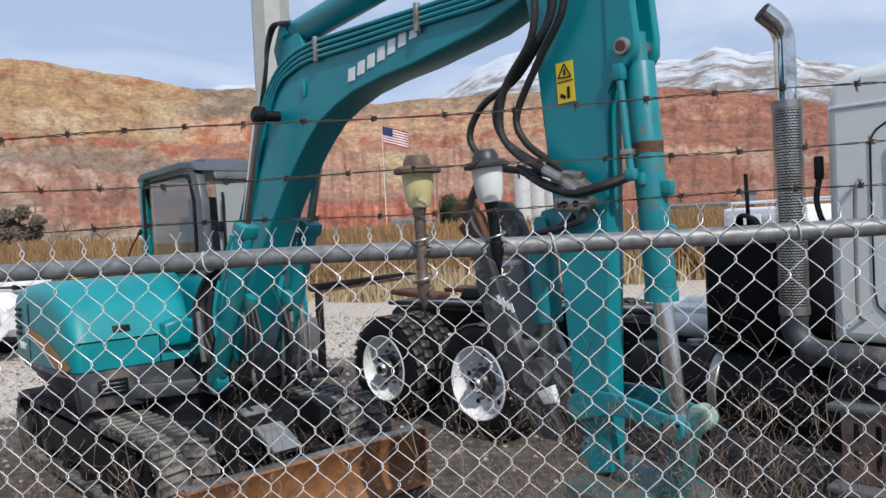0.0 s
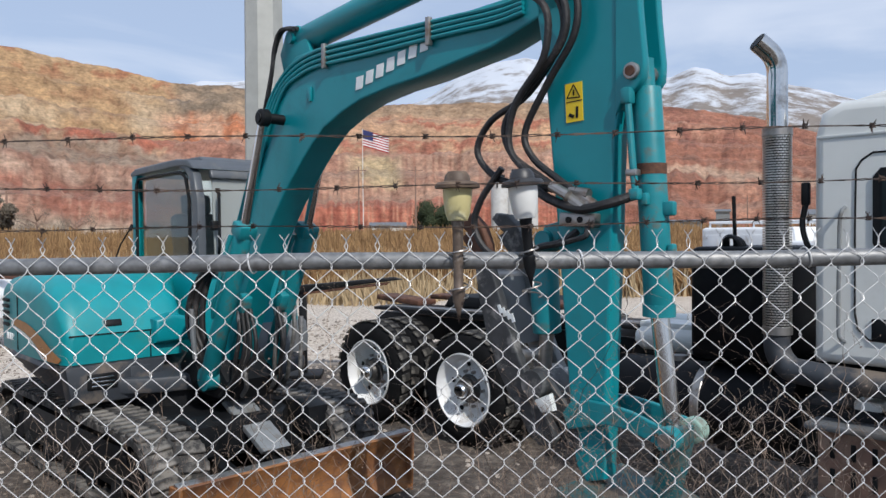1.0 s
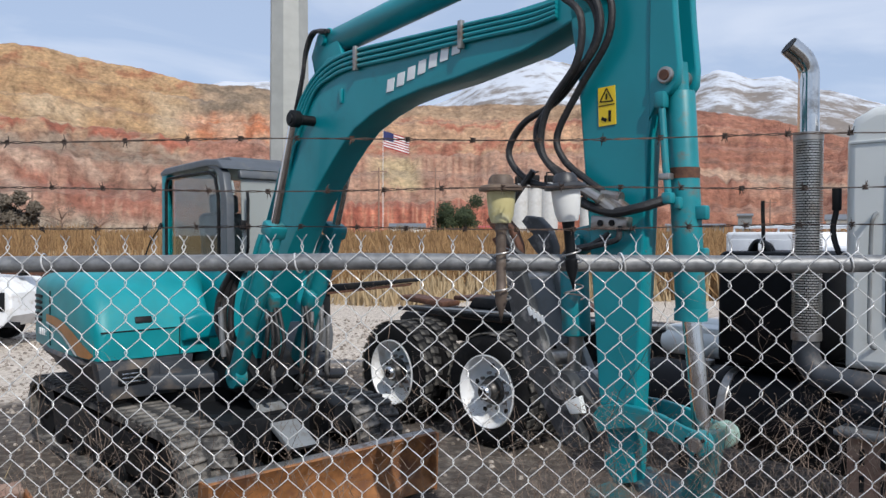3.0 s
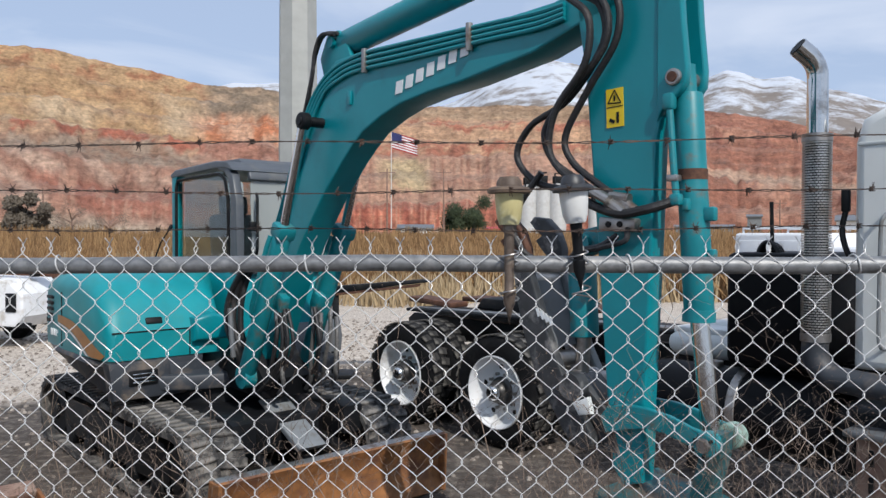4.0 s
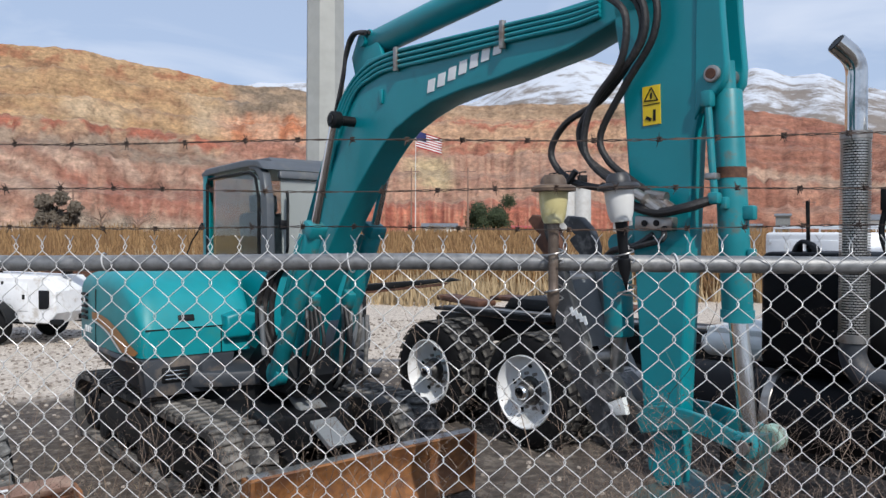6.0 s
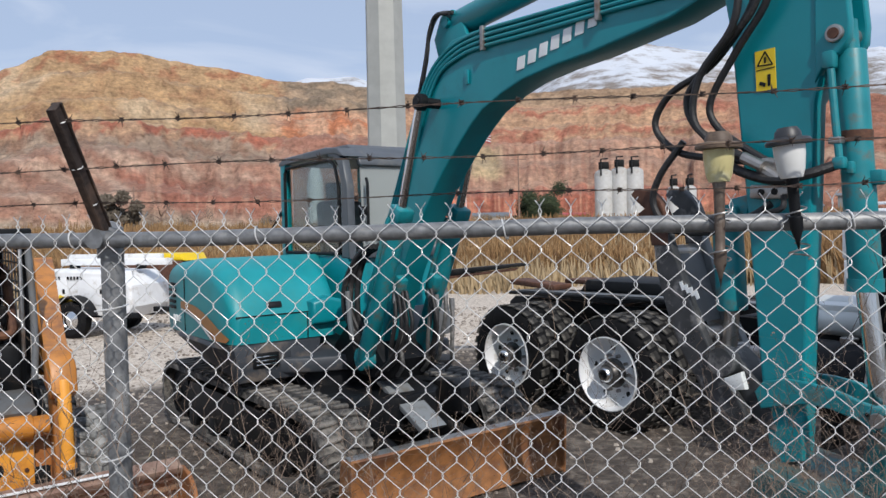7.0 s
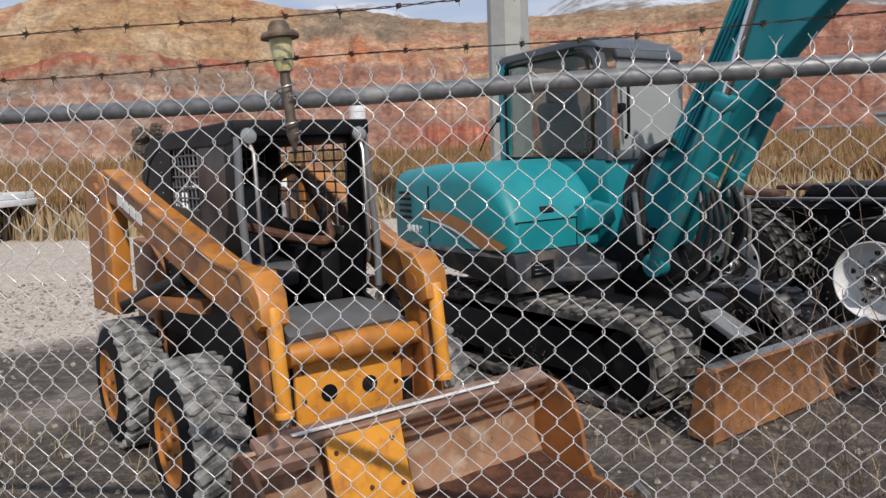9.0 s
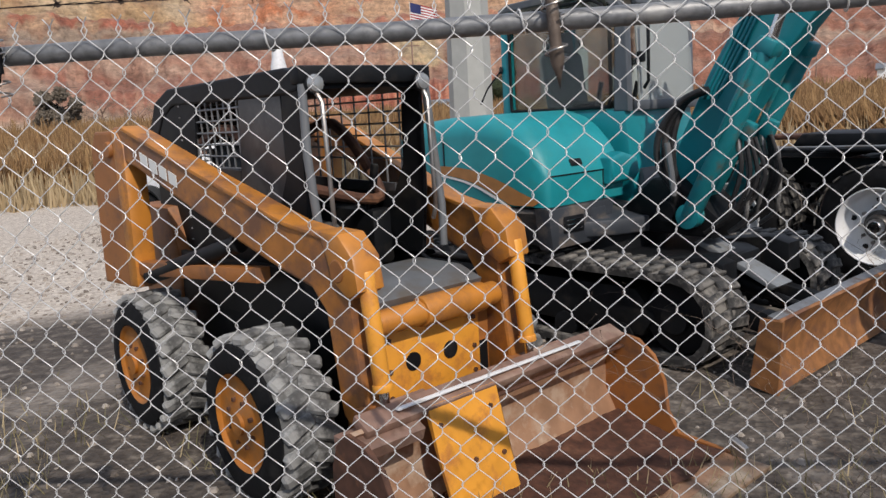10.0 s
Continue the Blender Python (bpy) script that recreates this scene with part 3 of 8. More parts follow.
def build_quarry_hill():
    """A benched quarry face; its skyline is given as (azimuth from north, elevation) in degrees."""
    skyline = [(-75, 7.5), (-55, 8.6), (-44, 9.2), (-41, 10.2), (-38.5, 11.5), (-35, 11.7), (-33, 11.7), (-31, 11.5), (-27, 10.95), (-23.3, 10.2), (-20, 10.3), (-16, 9.6), (-12, 9.0),
               (-4.5, 9.3), (2, 9.2), (8, 9.1), (12.6, 8.6), (18, 7.6), (22, 6.3), (27, 5.2), (40, 4.0), (60, 3.0)]
    az = np.radians(np.linspace(-62, 46, 760))
    r0, r1 = 330.0, 640.0
    rs = list(np.linspace(r0, r1, 170)) + [670, 720, 800]
    verts, faces, layers = [], [], []
    # benches: (fraction of depth, fraction of height)
    steps = [(0, 0), (0.05, 0.01), (0.08, 0.14), (0.17, 0.19), (0.20, 0.29), (0.33, 0.36), (0.36, 0.45), (0.47, 0.49), (0.50, 0.585), (0.61, 0.625), (0.65, 0.76), (0.77, 0.81), (0.82, 0.95), (1.0, 1.0)]
    for r in rs:
        for a in az:
            d = math.degrees(a)
            x, y = r * math.sin(a), r * math.cos(a)
            shift = 0.10 * noise.noise(Vector((d * 0.09, 3.3, 0))) + 0.05 * noise.noise(Vector((d * 0.35, 1.3, 0))) + 0.02 * noise.noise(Vector((d * 1.3, 7.3, 0)))
            s = (r - r0) / (r1 - r0)
            top = math.tan(radians(interp(d, skyline))) * r1
            h = interp(min(1, max(0, s + shift * (1 - s) * min(1, s * 4))), steps)
            z = 1.9 * h + top * h
            if s > 1:
                z = top * max(0.0, 1 - (s - 1) * 2.2)
            gully = noise.noise(Vector((d * 1.6, r * 0.012, 2))) + 0.5 * noise.noise(Vector((d * 4.5, r * 0.03, 5)))
            z += gully * 2.2 * min(1, max(0, s * 6)) * (1.0 - 0.75 * smooth(0.72, 0.86, s))
            z += (2.6 * noise.fractal(Vector((x * 0.035, y * 0.035, z * 0.05)), 1.0, 2.1, 5) + 0.8 * noise.noise(Vector((x * 0.2, y * 0.2, z * 0.3)))) * min(1, max(0, s * 6)) * (1.0 - 0.7 * smooth(0.72, 0.86, s))
            if h < 0.2 and -17 < d < 0:
                z += 2.0 * math.sin(d * 9.5 + 2 * noise.noise(Vector((d, 0, 0)))) * min(1, h * 9) * (1 - min(1, h * 4.8))
            verts.append((x, y, max(z, -0.4) if s > 0 else -0.5))
            layers.extend((*rock_colour(d, h if s <= 1 else 1.0, r), 1.0))
    n = len(az)
    for j in range(len(rs) - 1):
        for i in range(n - 1):
            faces.append((j * n + i, j * n + i + 1, (j + 1) * n + i + 1, (j + 1) * n + i))
    me = bpy.data.meshes.new("quarry_hill")
    me.from_pydata(verts, [], faces)
    me.polygons.foreach_set("use_smooth", [True] * len(faces))
    me.attributes.new("rock", "FLOAT_COLOR", "POINT").data.foreach_set("color", layers)
    me.materials.append(hill_material())
    tagged(new("quarry_hill", me), "benched quarry hillside of red and ochre rock", "hill", kind="structure")


build_quarry_hill()


def build_snow_mountain():
    m = bpy.data.materials.new("snow and rock")
    m.use_nodes = True
    nt, ln = m.node_tree.nodes, m.node_tree.links
    b = nt["Principled BSDF"]
    tc = nt.new("ShaderNodeTexCoord")
    n1, n2 = nt.new("ShaderNodeTexNoise"), nt.new("ShaderNodeTexNoise")
    mp = nt.new("ShaderNodeMapping")
    mp.inputs["Scale"].default_value, mp.inputs["Rotation"].default_value = (1.0, 1.0, 1.6), (0, 0.7, 0)
    ln.new(tc.outputs["Object"], mp.inputs["Vector"])
    for n, s in ((n1, 0.018), (n2, 0.06)):
        n.inputs["Scale"].default_value, n.inputs["Detail"].default_value, n.inputs["Roughness"].default_value = s, 12, 0.74
        ln.new(mp.outputs["Vector"], n.inputs["Vector"])
    sep = nt.new("ShaderNodeSeparateXYZ")
    ln.new(tc.outputs["Object"], sep.inputs["Vector"])
    hi = nt.new("ShaderNodeMapRange")
    hi.inputs["From Min"].default_value, hi.inputs["From Max"].default_value = 150, 320
    hi.inputs["To Min"].default_value, hi.inputs["To Max"].default_value = -0.08, 0.11
    ln.new(sep.outputs["Z"], hi.inputs["Value"])
    add = nt.new("ShaderNodeMath")
    ln.new(n1.outputs["Fac"], add.inputs[0])
    ln.new(hi.outputs["Result"], add.inputs[1])
    r = nt.new("ShaderNodeValToRGB")
    for e, p in zip(r.color_ramp.elements, (0.45, 0.60)):
        e.position = p
    ln.new(add.outputs["Value"], r.inputs["Fac"])
    rk = nt.new("ShaderNodeValToRGB")
    rk.color_ramp.elements[0].color, rk.color_ramp.elements[1].color = (0.11, 0.095, 0.085, 1), (0.27, 0.225, 0.19, 1)
    ln.new(n2.outputs["Fac"], rk.inputs["Fac"])
    mx = nt.new("ShaderNodeMixRGB")
    mx.inputs["Color2"].default_value = (0.52, 0.55, 0.60, 1)
    ln.new(r.outputs["Color"], mx.inputs["Fac"])
    ln.new(rk.outputs["Color"], mx.inputs["Color1"])
    ln.new(mx.outputs["Color"], b.inputs["Base Color"])
    b.inputs["Roughness"].default_value = 0.9
    skyline = [(-75, 6), (-45, 7.5), (-30, 9), (-24, 10.3), (-21.5, 10.9), (-18, 11.1), (-13, 9.4), (-8, 9.2), (-5, 10.2), (-3, 11.6), (-1, 12.4), (2, 12.9), (6, 12.0), (9.5, 11.2), (12.3, 11.0), (14.0, 11.6), (15.0, 11.3),
               (16.5, 10.7), (18, 10.9), (20, 10.0), (22, 9.4), (24, 8.6), (28, 7.0), (36, 5.0), (60, 3.5)]
    az = np.radians(np.linspace(-70, 55, 380))
    rs = np.linspace(900, 1600, 60)
    verts, faces = [], []
    for r_ in rs:
        for a in az:
            d = math.degrees(a)
            s = (r_ - 900) / 700
            top = math.tan(radians(interp(d, skyline))) * 1600
            x, y = r_ * math.sin(a), r_ * math.cos(a)
            z = top * s ** 0.8 + 22 * noise.fractal(Vector((x * 0.006, y * 0.006, 0)), 1.0, 2.0, 5) * (1 - s * 0.82) + 2.5 * noise.noise(Vector((d * 1.1, 0, 3)))
            verts.append((x, y, z))
    n = len(az)
    for j in range(len(rs) - 1):
        for i in range(n - 1):
            faces.append((j * n + i, j * n + i + 1, (j + 1) * n + i + 1, (j + 1) * n + i))
    me = bpy.data.meshes.new("snow_mountain")
    me.from_pydata(verts, [], faces)
    me.polygons.foreach_set("use_smooth", [True] * len(faces))
    me.materials.append(m)
    tagged(new("snow_mountain", me), "distant rocky mountain with patchy snow", "mountain", kind="structure")


build_snow_mountain()


def leaf_material(name, lo, hi):
    m = bpy.data.materials.new(name)
    m.use_nodes = True
    nt, ln = m.node_tree.nodes, m.node_tree.links
    b = nt["Principled BSDF"]
    g = nt.new("ShaderNodeNewGeometry")
    r = nt.new("ShaderNodeValToRGB")
    r.color_ramp.elements[0].color, r.color_ramp.elements[1].color = (*lo, 1), (*hi, 1)
    ln.new(g.outputs["Random Per Island"], r.inputs["Fac"])
    ln.new(r.outputs["Color"], b.inputs["Base Color"])
    b.inputs["Roughness"].default_value = 0.85
    return m


STRAW = leaf_material("dry reed", (0.15, 0.075, 0.03), (0.37, 0.225, 0.10))
STRAW_PALE = leaf_material("pale dry grass", (0.30, 0.215, 0.115), (0.46, 0.35, 0.21))
WEED = leaf_material("dead weed stems", (0.045, 0.028, 0.022), (0.27, 0.20, 0.15))
BRUSH = leaf_material("bare brush twigs", (0.14, 0.115, 0.088), (0.21, 0.175, 0.135))
EVERGREEN = leaf_material("evergreen foliage", (0.018, 0.032, 0.014), (0.06, 0.08, 0.035))


def blade(verts, faces, base, top, w, ang):
    """One upright, slightly bent blade of two quads."""
    dx, dy = w * math.cos(ang), w * math.sin(ang)
    i = len(verts)
    mid = (Vector(base) * 0.45 + Vector(top) * 0.55) + Vector((dx * 0.4, dy * 0.4, 0))
    for p, k in ((Vector(base), 1.0), (mid, 0.8), (Vector(top), 0.25)):
        verts.append((p.x - dx * k, p.y - dy * k, p.z))
        verts.append((p.x + dx * k, p.y + dy * k, p.z))
    faces.append((i, i + 1, i + 3, i + 2))
    faces.append((i + 2, i + 3, i + 5, i + 4))


def build_reeds():
    rnd = random.Random(5)
    verts, faces = [], []
    for k in range(150000):
        d = 24.0 + 75.0 * rnd.random() ** 1.7
        a = radians(rnd.uniform(-62, 38))
        x, y = d * math.sin(a), d * math.cos(a)
        if y < 19 + 5 * noise.noise(Vector((x * 0.15, 0, 0))):
            continue
        clump = noise.noise(Vector((x * 0.22, y * 0.22, 1)))
        h = (1.7 + 0.75 * clump + rnd.uniform(-0.7, 0.4)) * (0.6 + min(0.5, (d - 24) / 45))
        w = 0.009 + 0.0008 * d
        blade(verts, faces, (x, y, -0.02), (x + rnd.gauss(0, 0.42), y + rnd.uniform(-0.2, 0.2), max(0.4, h)), w, rnd.uniform(-0.7, 0.7))
    stuff_mesh("reed_field", verts, faces, STRAW, "field of tall dry orange-brown reeds", "reeds")
    verts, faces = [], []
    for k in range(26000):
        d = 19.0 + 10.0 * rnd.random()
        a = radians(rnd.uniform(-60, 38))
        x, y = d * math.sin(a), d * math.cos(a)
        if noise.noise(Vector((x * 0.3, y * 0.3, 9))) + (d - 22) * 0.16 < 0.0:
            continue
        h = rnd.uniform(0.25, 0.75) * (0.5 + (d - 18) * 0.14)
        blade(verts, faces, (x, y, -0.02), (x + rnd.uniform(-0.2, 0.2), y + rnd.uniform(-0.15, 0.15), h), 0.028, rnd.uniform(-0.8, 0.8))
    stuff_mesh("dry_grass", verts, faces, STRAW_PALE, "pale dry grass at the edge of the yard", "grass")


build_reeds()

# ---- chain-link fence ----
FENCE_Y, RAIL_Z, POST_X = 2.095, 1.83, -1.535
# the fence line runs at a slight angle to the yard and dips to the west
FENCE = Matrix.Translation((0.6, 2.14, 0)) @ Matrix.Rotation(math.atan(0.05), 4, "Z") @ Matrix.Rotation(-0.004, 4, "Y") @ Matrix.Translation((-0.6, -FENCE_Y, 0))
fence = thing("chain_link_fence", "galvanised chain-link fence with three strands of barbed wire", "fence", (0, FENCE_Y, 0))


# barbed strands: reach towards the road and height over the rail
STRANDS = ((-0.054, 0.092), (-0.131, 0.178), (-0.212, 0.279))


def build_fence():
    rnd = random.Random(3)
    bm = B()
    tube(bm, [(-6.3 + k * 0.5, FENCE_Y, RAIL_Z + 0.004 * math.sin(k * 1.7)) for k in range(21)], 0.0205, 14)
    part("top_rail", bm, GALV, fence, "galvanised tube rail")
    bm = B()
    tube(bm, [(-6.3, FENCE_Y + 0.004, 0.06), (-2, FENCE_Y, 0.065), (3.7, FENCE_Y + 0.004, 0.06)], 0.0035, 6)
    part("tension_wire", bm, GALV_WIRE, fence)
    for px in (POST_X - 3.05, POST_X, POST_X + 3.05):
        bm = B()
        cyl(bm, (px, FENCE_Y + 0.052, -0.05), (px, FENCE_Y + 0.052, RAIL_Z - 0.01), 0.030, n=20)
        post = part("post", bm, GALV, fence, "galvanised steel post")
        bm = B()
        lathe(bm, [(0.034, -0.05), (0.036, 0.0), (0.034, 0.03), (0.018, 0.045), (0, 0.05)], (px, FENCE_Y + 0.045, RAIL_Z), "z", 18)
        cyl(bm, (px, FENCE_Y + 0.05, RAIL_Z + 0.002), (px, FENCE_Y - 0.03, RAIL_Z + 0.002), 0.026, n=16)
        part("post_cap", bm, GALV, post)
        bm = B()
        prism(bm, [(FENCE_Y + 0.03, RAIL_Z + 0.02), (FENCE_Y - 0.005, RAIL_Z + 0.012), (FENCE_Y - 0.252, RAIL_Z + 0.300), (FENCE_Y - 0.232, RAIL_Z + 0.318)], px - 0.011, px + 0.011, 0.003, 1, "x")
        prism(bm, [(FENCE_Y + 0.034, RAIL_Z + 0.024), (FENCE_Y + 0.03, RAIL_Z + 0.02), (FENCE_Y - 0.232, RAIL_Z + 0.318), (FENCE_Y - 0.228, RAIL_Z + 0.322)], px - 0.014, px + 0.014, 0.001, 1, "x")
        for w in bm.verts:
            w.co.x += (w.co.z - RAIL_Z) * 0.16
        arm = part("extension_arm", bm, RUST_WIRE, fence, "dark rusty steel arm leaning outward")
        for (dy, dz) in STRANDS:
            bm = B()
            q = Vector((px + dz * 0.16, FENCE_Y + dy, RAIL_Z + dz))
            tube(bm, [q + Vector((0.016 * math.cos(a), 0.011 * math.sin(a), 0.006 * math.sin(a))) for a in np.linspace(0, 6.6, 12)], 0.0016, 4)
            part("strand_clip", bm, GALV_WIRE, arm)
        for z in (0.35, 0.8, 1.25, 1.65):
            bm = B()
            tube(bm, [(px + 0.036 * math.cos(a), FENCE_Y + 0.05 + 0.036 * math.sin(a) * 1.5 - 0.01, z + 0.004 * a) for a in np.linspace(-3.6, 0.6, 14)], 0.0022, 5)
            part("tie_wire", bm, GALV_WIRE, post)
    # rail ties
    for k in range(15):
        x = -6.1 + k * 0.63 + rnd.uniform(-0.1, 0.1)
        bm = B()
        tube(bm, [(x + 0.004 * a, FENCE_Y + 0.0235 * math.cos(a), RAIL_Z + 0.0235 * math.sin(a)) for a in np.linspace(-0.6, 5.6, 16)], 0.0021, 5)
        part("tie_wire", bm, GALV_WIRE, fence)
    # barbed strands
    for (dy, dz) in STRANDS:
        bm = B()
        xs = np.arange(-6.3, 3.7, 0.045)
        for ph in (0, math.pi):
            pts = []
            for x in xs:
                sag = -0.009 * abs(math.sin((x - POST_X) * math.pi / 3.05)) + 0.004 * math.sin(x * 5.3 + dy * 40)
                a = x * 62 + ph
                pts.append((x, FENCE_Y + dy + 0.0022 * math.cos(a), RAIL_Z + dz + sag + 0.0022 * math.sin(a)))
            tube(bm, pts, 0.0014, 4)
        x = -6.25 + rnd.uniform(0, 0.1)
        while x < 3.6:
            sag = -0.009 * abs(math.sin((x - POST_X) * math.pi / 3.05)) + 0.004 * math.sin(x * 5.3 + dy * 40)
            c = Vector((x, FENCE_Y + dy, RAIL_Z + dz + sag))
            tube(bm, [c + Vector((0.006 * math.cos(a * 3), 0.0045 * math.cos(a), 0.0045 * math.sin(a))) for a in np.linspace(0, 9, 14)], 0.0016, 4)
            for q in range(4):
                a = rnd.uniform(0, 6.28)
                dvec = Vector((rnd.uniform(-0.5, 0.5), math.cos(a), math.sin(a))).normalized() * 0.0165
                tube(bm, [c + Vector((rnd.uniform(-0.004, 0.004), 0, 0)), c + dvec], 0.0016, 4, taper=0.0005)
            x += 0.127 + rnd.uniform(-0.012, 0.012)
        part("barbed_wire", bm, RUST_WIRE, fence, "rusty twisted wire with barbs", smooth=60)
    # woven wire: one zigzag wire after another, each its own piece
    W, H, R = 0.0722, 0.0845, 0.00118

    def woven(flip):
        bm = B()
        pts, z, k = [], 0.047, 0
        amp = W / 4 + 0.0015
        top = RAIL_Z + 0.048
        while z < top:
            s = 1 if (k + flip) % 2 else -1
            for dz_, f in ((-0.006, 0.93), (0.0, 1.0), (0.006, 0.93)):
                pts.append((s * amp * f, 0.0030 * (dz_ / 0.006) * s, z + dz_))
            z += H / 2
            k += 1
        # the last crossing is twisted upright and its two ends are spread
        x1, z1 = pts[-2][0], pts[-2][2]
        s = 1 if x1 > 0 else -1
        pts.pop()
        pts.append((x1 + s * 0.002, 0.002 * s, z1 + 0.007))
        pts.append((x1 - s * 0.001, -0.002 * s, z1 + 0.014))
        pts.append((x1 - s * 0.003, 0.001, z1 + 0.020))
        pts.append((x1 - s * 0.013, -0.002, z1 + 0.034))
        tube(bm, pts, R, 5)
        return finish("wire", bm, GALV_WIRE, 60)

    meshes = (woven(0), woven(1))
    n, x0 = 274, -6.249
    for k in range(n):
        ob = new("wire", meshes[k % 2])
        ob.parent = fence
        ob.location = (x0 + k * W / 2, -0.024, rnd.uniform(-0.002, 0.002))
        ob.rotation_euler = (rnd.uniform(-0.002, 0.002), rnd.uniform(-0.0015, 0.0015), 0)
    return meshes


WIRES = build_fence()
fence.matrix_world = FENCE @ Matrix.Translation((0, FENCE_Y, 0))

# ---- excavator ----
def track_outline(u0, u1, r, zc, n=10):
    """Closed outline of a track, clockwise from the lower rear."""
    pts = [(u1 + r * math.sin(a), zc - r * math.cos(a)) for a in np.linspace(0, math.pi, n)]
    pts += [(u0 - r * math.sin(a), zc + r * math.cos(a)) for a in np.linspace(0, math.pi, n)]
    return pts


def build_track(mac, v0, v1):
    u0, u1, r, zc = -7.72, -5.01, 0.285, 0.315
    bm = B()
    outer, inner = track_outline(u0, u1, r, zc), track_outline(u0, u1, r - 0.045, zc)
    n = len(outer)
    ring = []
    for v in (v0, v1):
        ring.append([bm.verts.new((p[0], v, p[1])) for p in outer])
        ring.append([bm.verts.new((p[0], v, p[1])) for p in inner])
    for k in range(n):
        j = (k + 1) % n
        bm.faces.new((ring[0][k], ring[2][k], ring[2][j], ring[0][j]))
        bm.faces.new((ring[1][j], ring[3][j], ring[3][k], ring[1][k]))
        bm.faces.new((ring[0][j], ring[1][j], ring[1][k], ring[0][k]))
        bm.faces.new((ring[2][k], ring[3][k], ring[3][j], ring[2][j]))
    track = part("track", bm, TRACK_RUBBER, mac, "dusty black rubber track")
    # tread lugs, one shared mesh for each of the two rows
    length, rows = u1 - u0, []
    for side in (0, 1):
        bm = B()
        w = (v1 - v0) * 0.52
        y = -w * 0.46 if side else w * 0.46
        box(bm, (0, y, 0.008), (0.066, w, 0.028), (0, 0, 7 if side else -7), 0.007, 1)
        rows.append(finish("lug", bm, TRACK_RUBBER))
    per = 2 * length + 2 * math.pi * r
    count = 62
    vc = (v0 + v1) / 2
    base = Vector(mac["base"])
    for k in range(count):
        for side in (0, 1):
            s = ((k + 0.5 * side) / count) * per
            if s < length:
                p, ang = (u0 + s, zc - r), math.pi
            elif s < length + math.pi * r:
                a = (s - length) / r
                p, ang = (u1 + r * math.sin(a), zc - r * math.cos(a)), math.pi - a
            elif s < 2 * length + math.pi * r:
                p, ang = (u1 - (s - length - math.pi * r), zc + r), 0.0
            else:
                a = (s - 2 * length - math.pi * r) / r
                p, ang = (u0 - r * math.sin(a), zc + r * math.cos(a)), -a
            ob = new("lug", rows[side])
            ob.parent = track
            ob.matrix_local = Matrix.Translation(Vector((p[0], vc, p[1])) - base) @ Matrix.Rotation(ang, 4, "Y")
    bm = B()
    prism(bm, [(u0 + 0.25, 0.16), (u1 - 0.25, 0.16), (u1 - 0.15, 0.3), (u1 - 0.3, 0.47), (u0 + 0.3, 0.47), (u0 + 0.2, 0.3)], v0 + 0.07, v1 - 0.07, 0.02)
    part("track_frame", bm, BLACK, mac)
    for u, rr, nm in ((u1, 0.225, "idler"), (u0, 0.23, "sprocket")):
        bm = B()
        lathe(bm, [(0.05, 0.0), (0.09, 0.0), (0.1, 0.03), (rr * 0.8, 0.045), (rr, 0.05), (rr, v1 - v0 - 0.13), (rr * 0.7, v1 - v0 - 0.1), (0.05, v1 - v0 - 0.1)], (u, v0 + 0.04, zc), "y", 28)
        part(nm, bm, BLACK, mac)
    for k in range(5):
        bm = B()
        u = u0 + 0.4 + k * (u1 - u0 - 0.8) / 4
        lathe(bm, [(0.03, 0.0), (0.09, 0.01), (0.09, v1 - v0 - 0.12), (0.03, v1 - v0 - 0.1)], (u, v0 + 0.05, 0.14), "y", 18)
        part("roller", bm, BLACK, mac)


def rake(bm):
    """Draws the front of the engine house back."""
    for w in bm.verts:
        f = min(1.0, max(0.0, (w.co.x + 6.6) / 0.6))
        w.co.x -= 0.115 * f


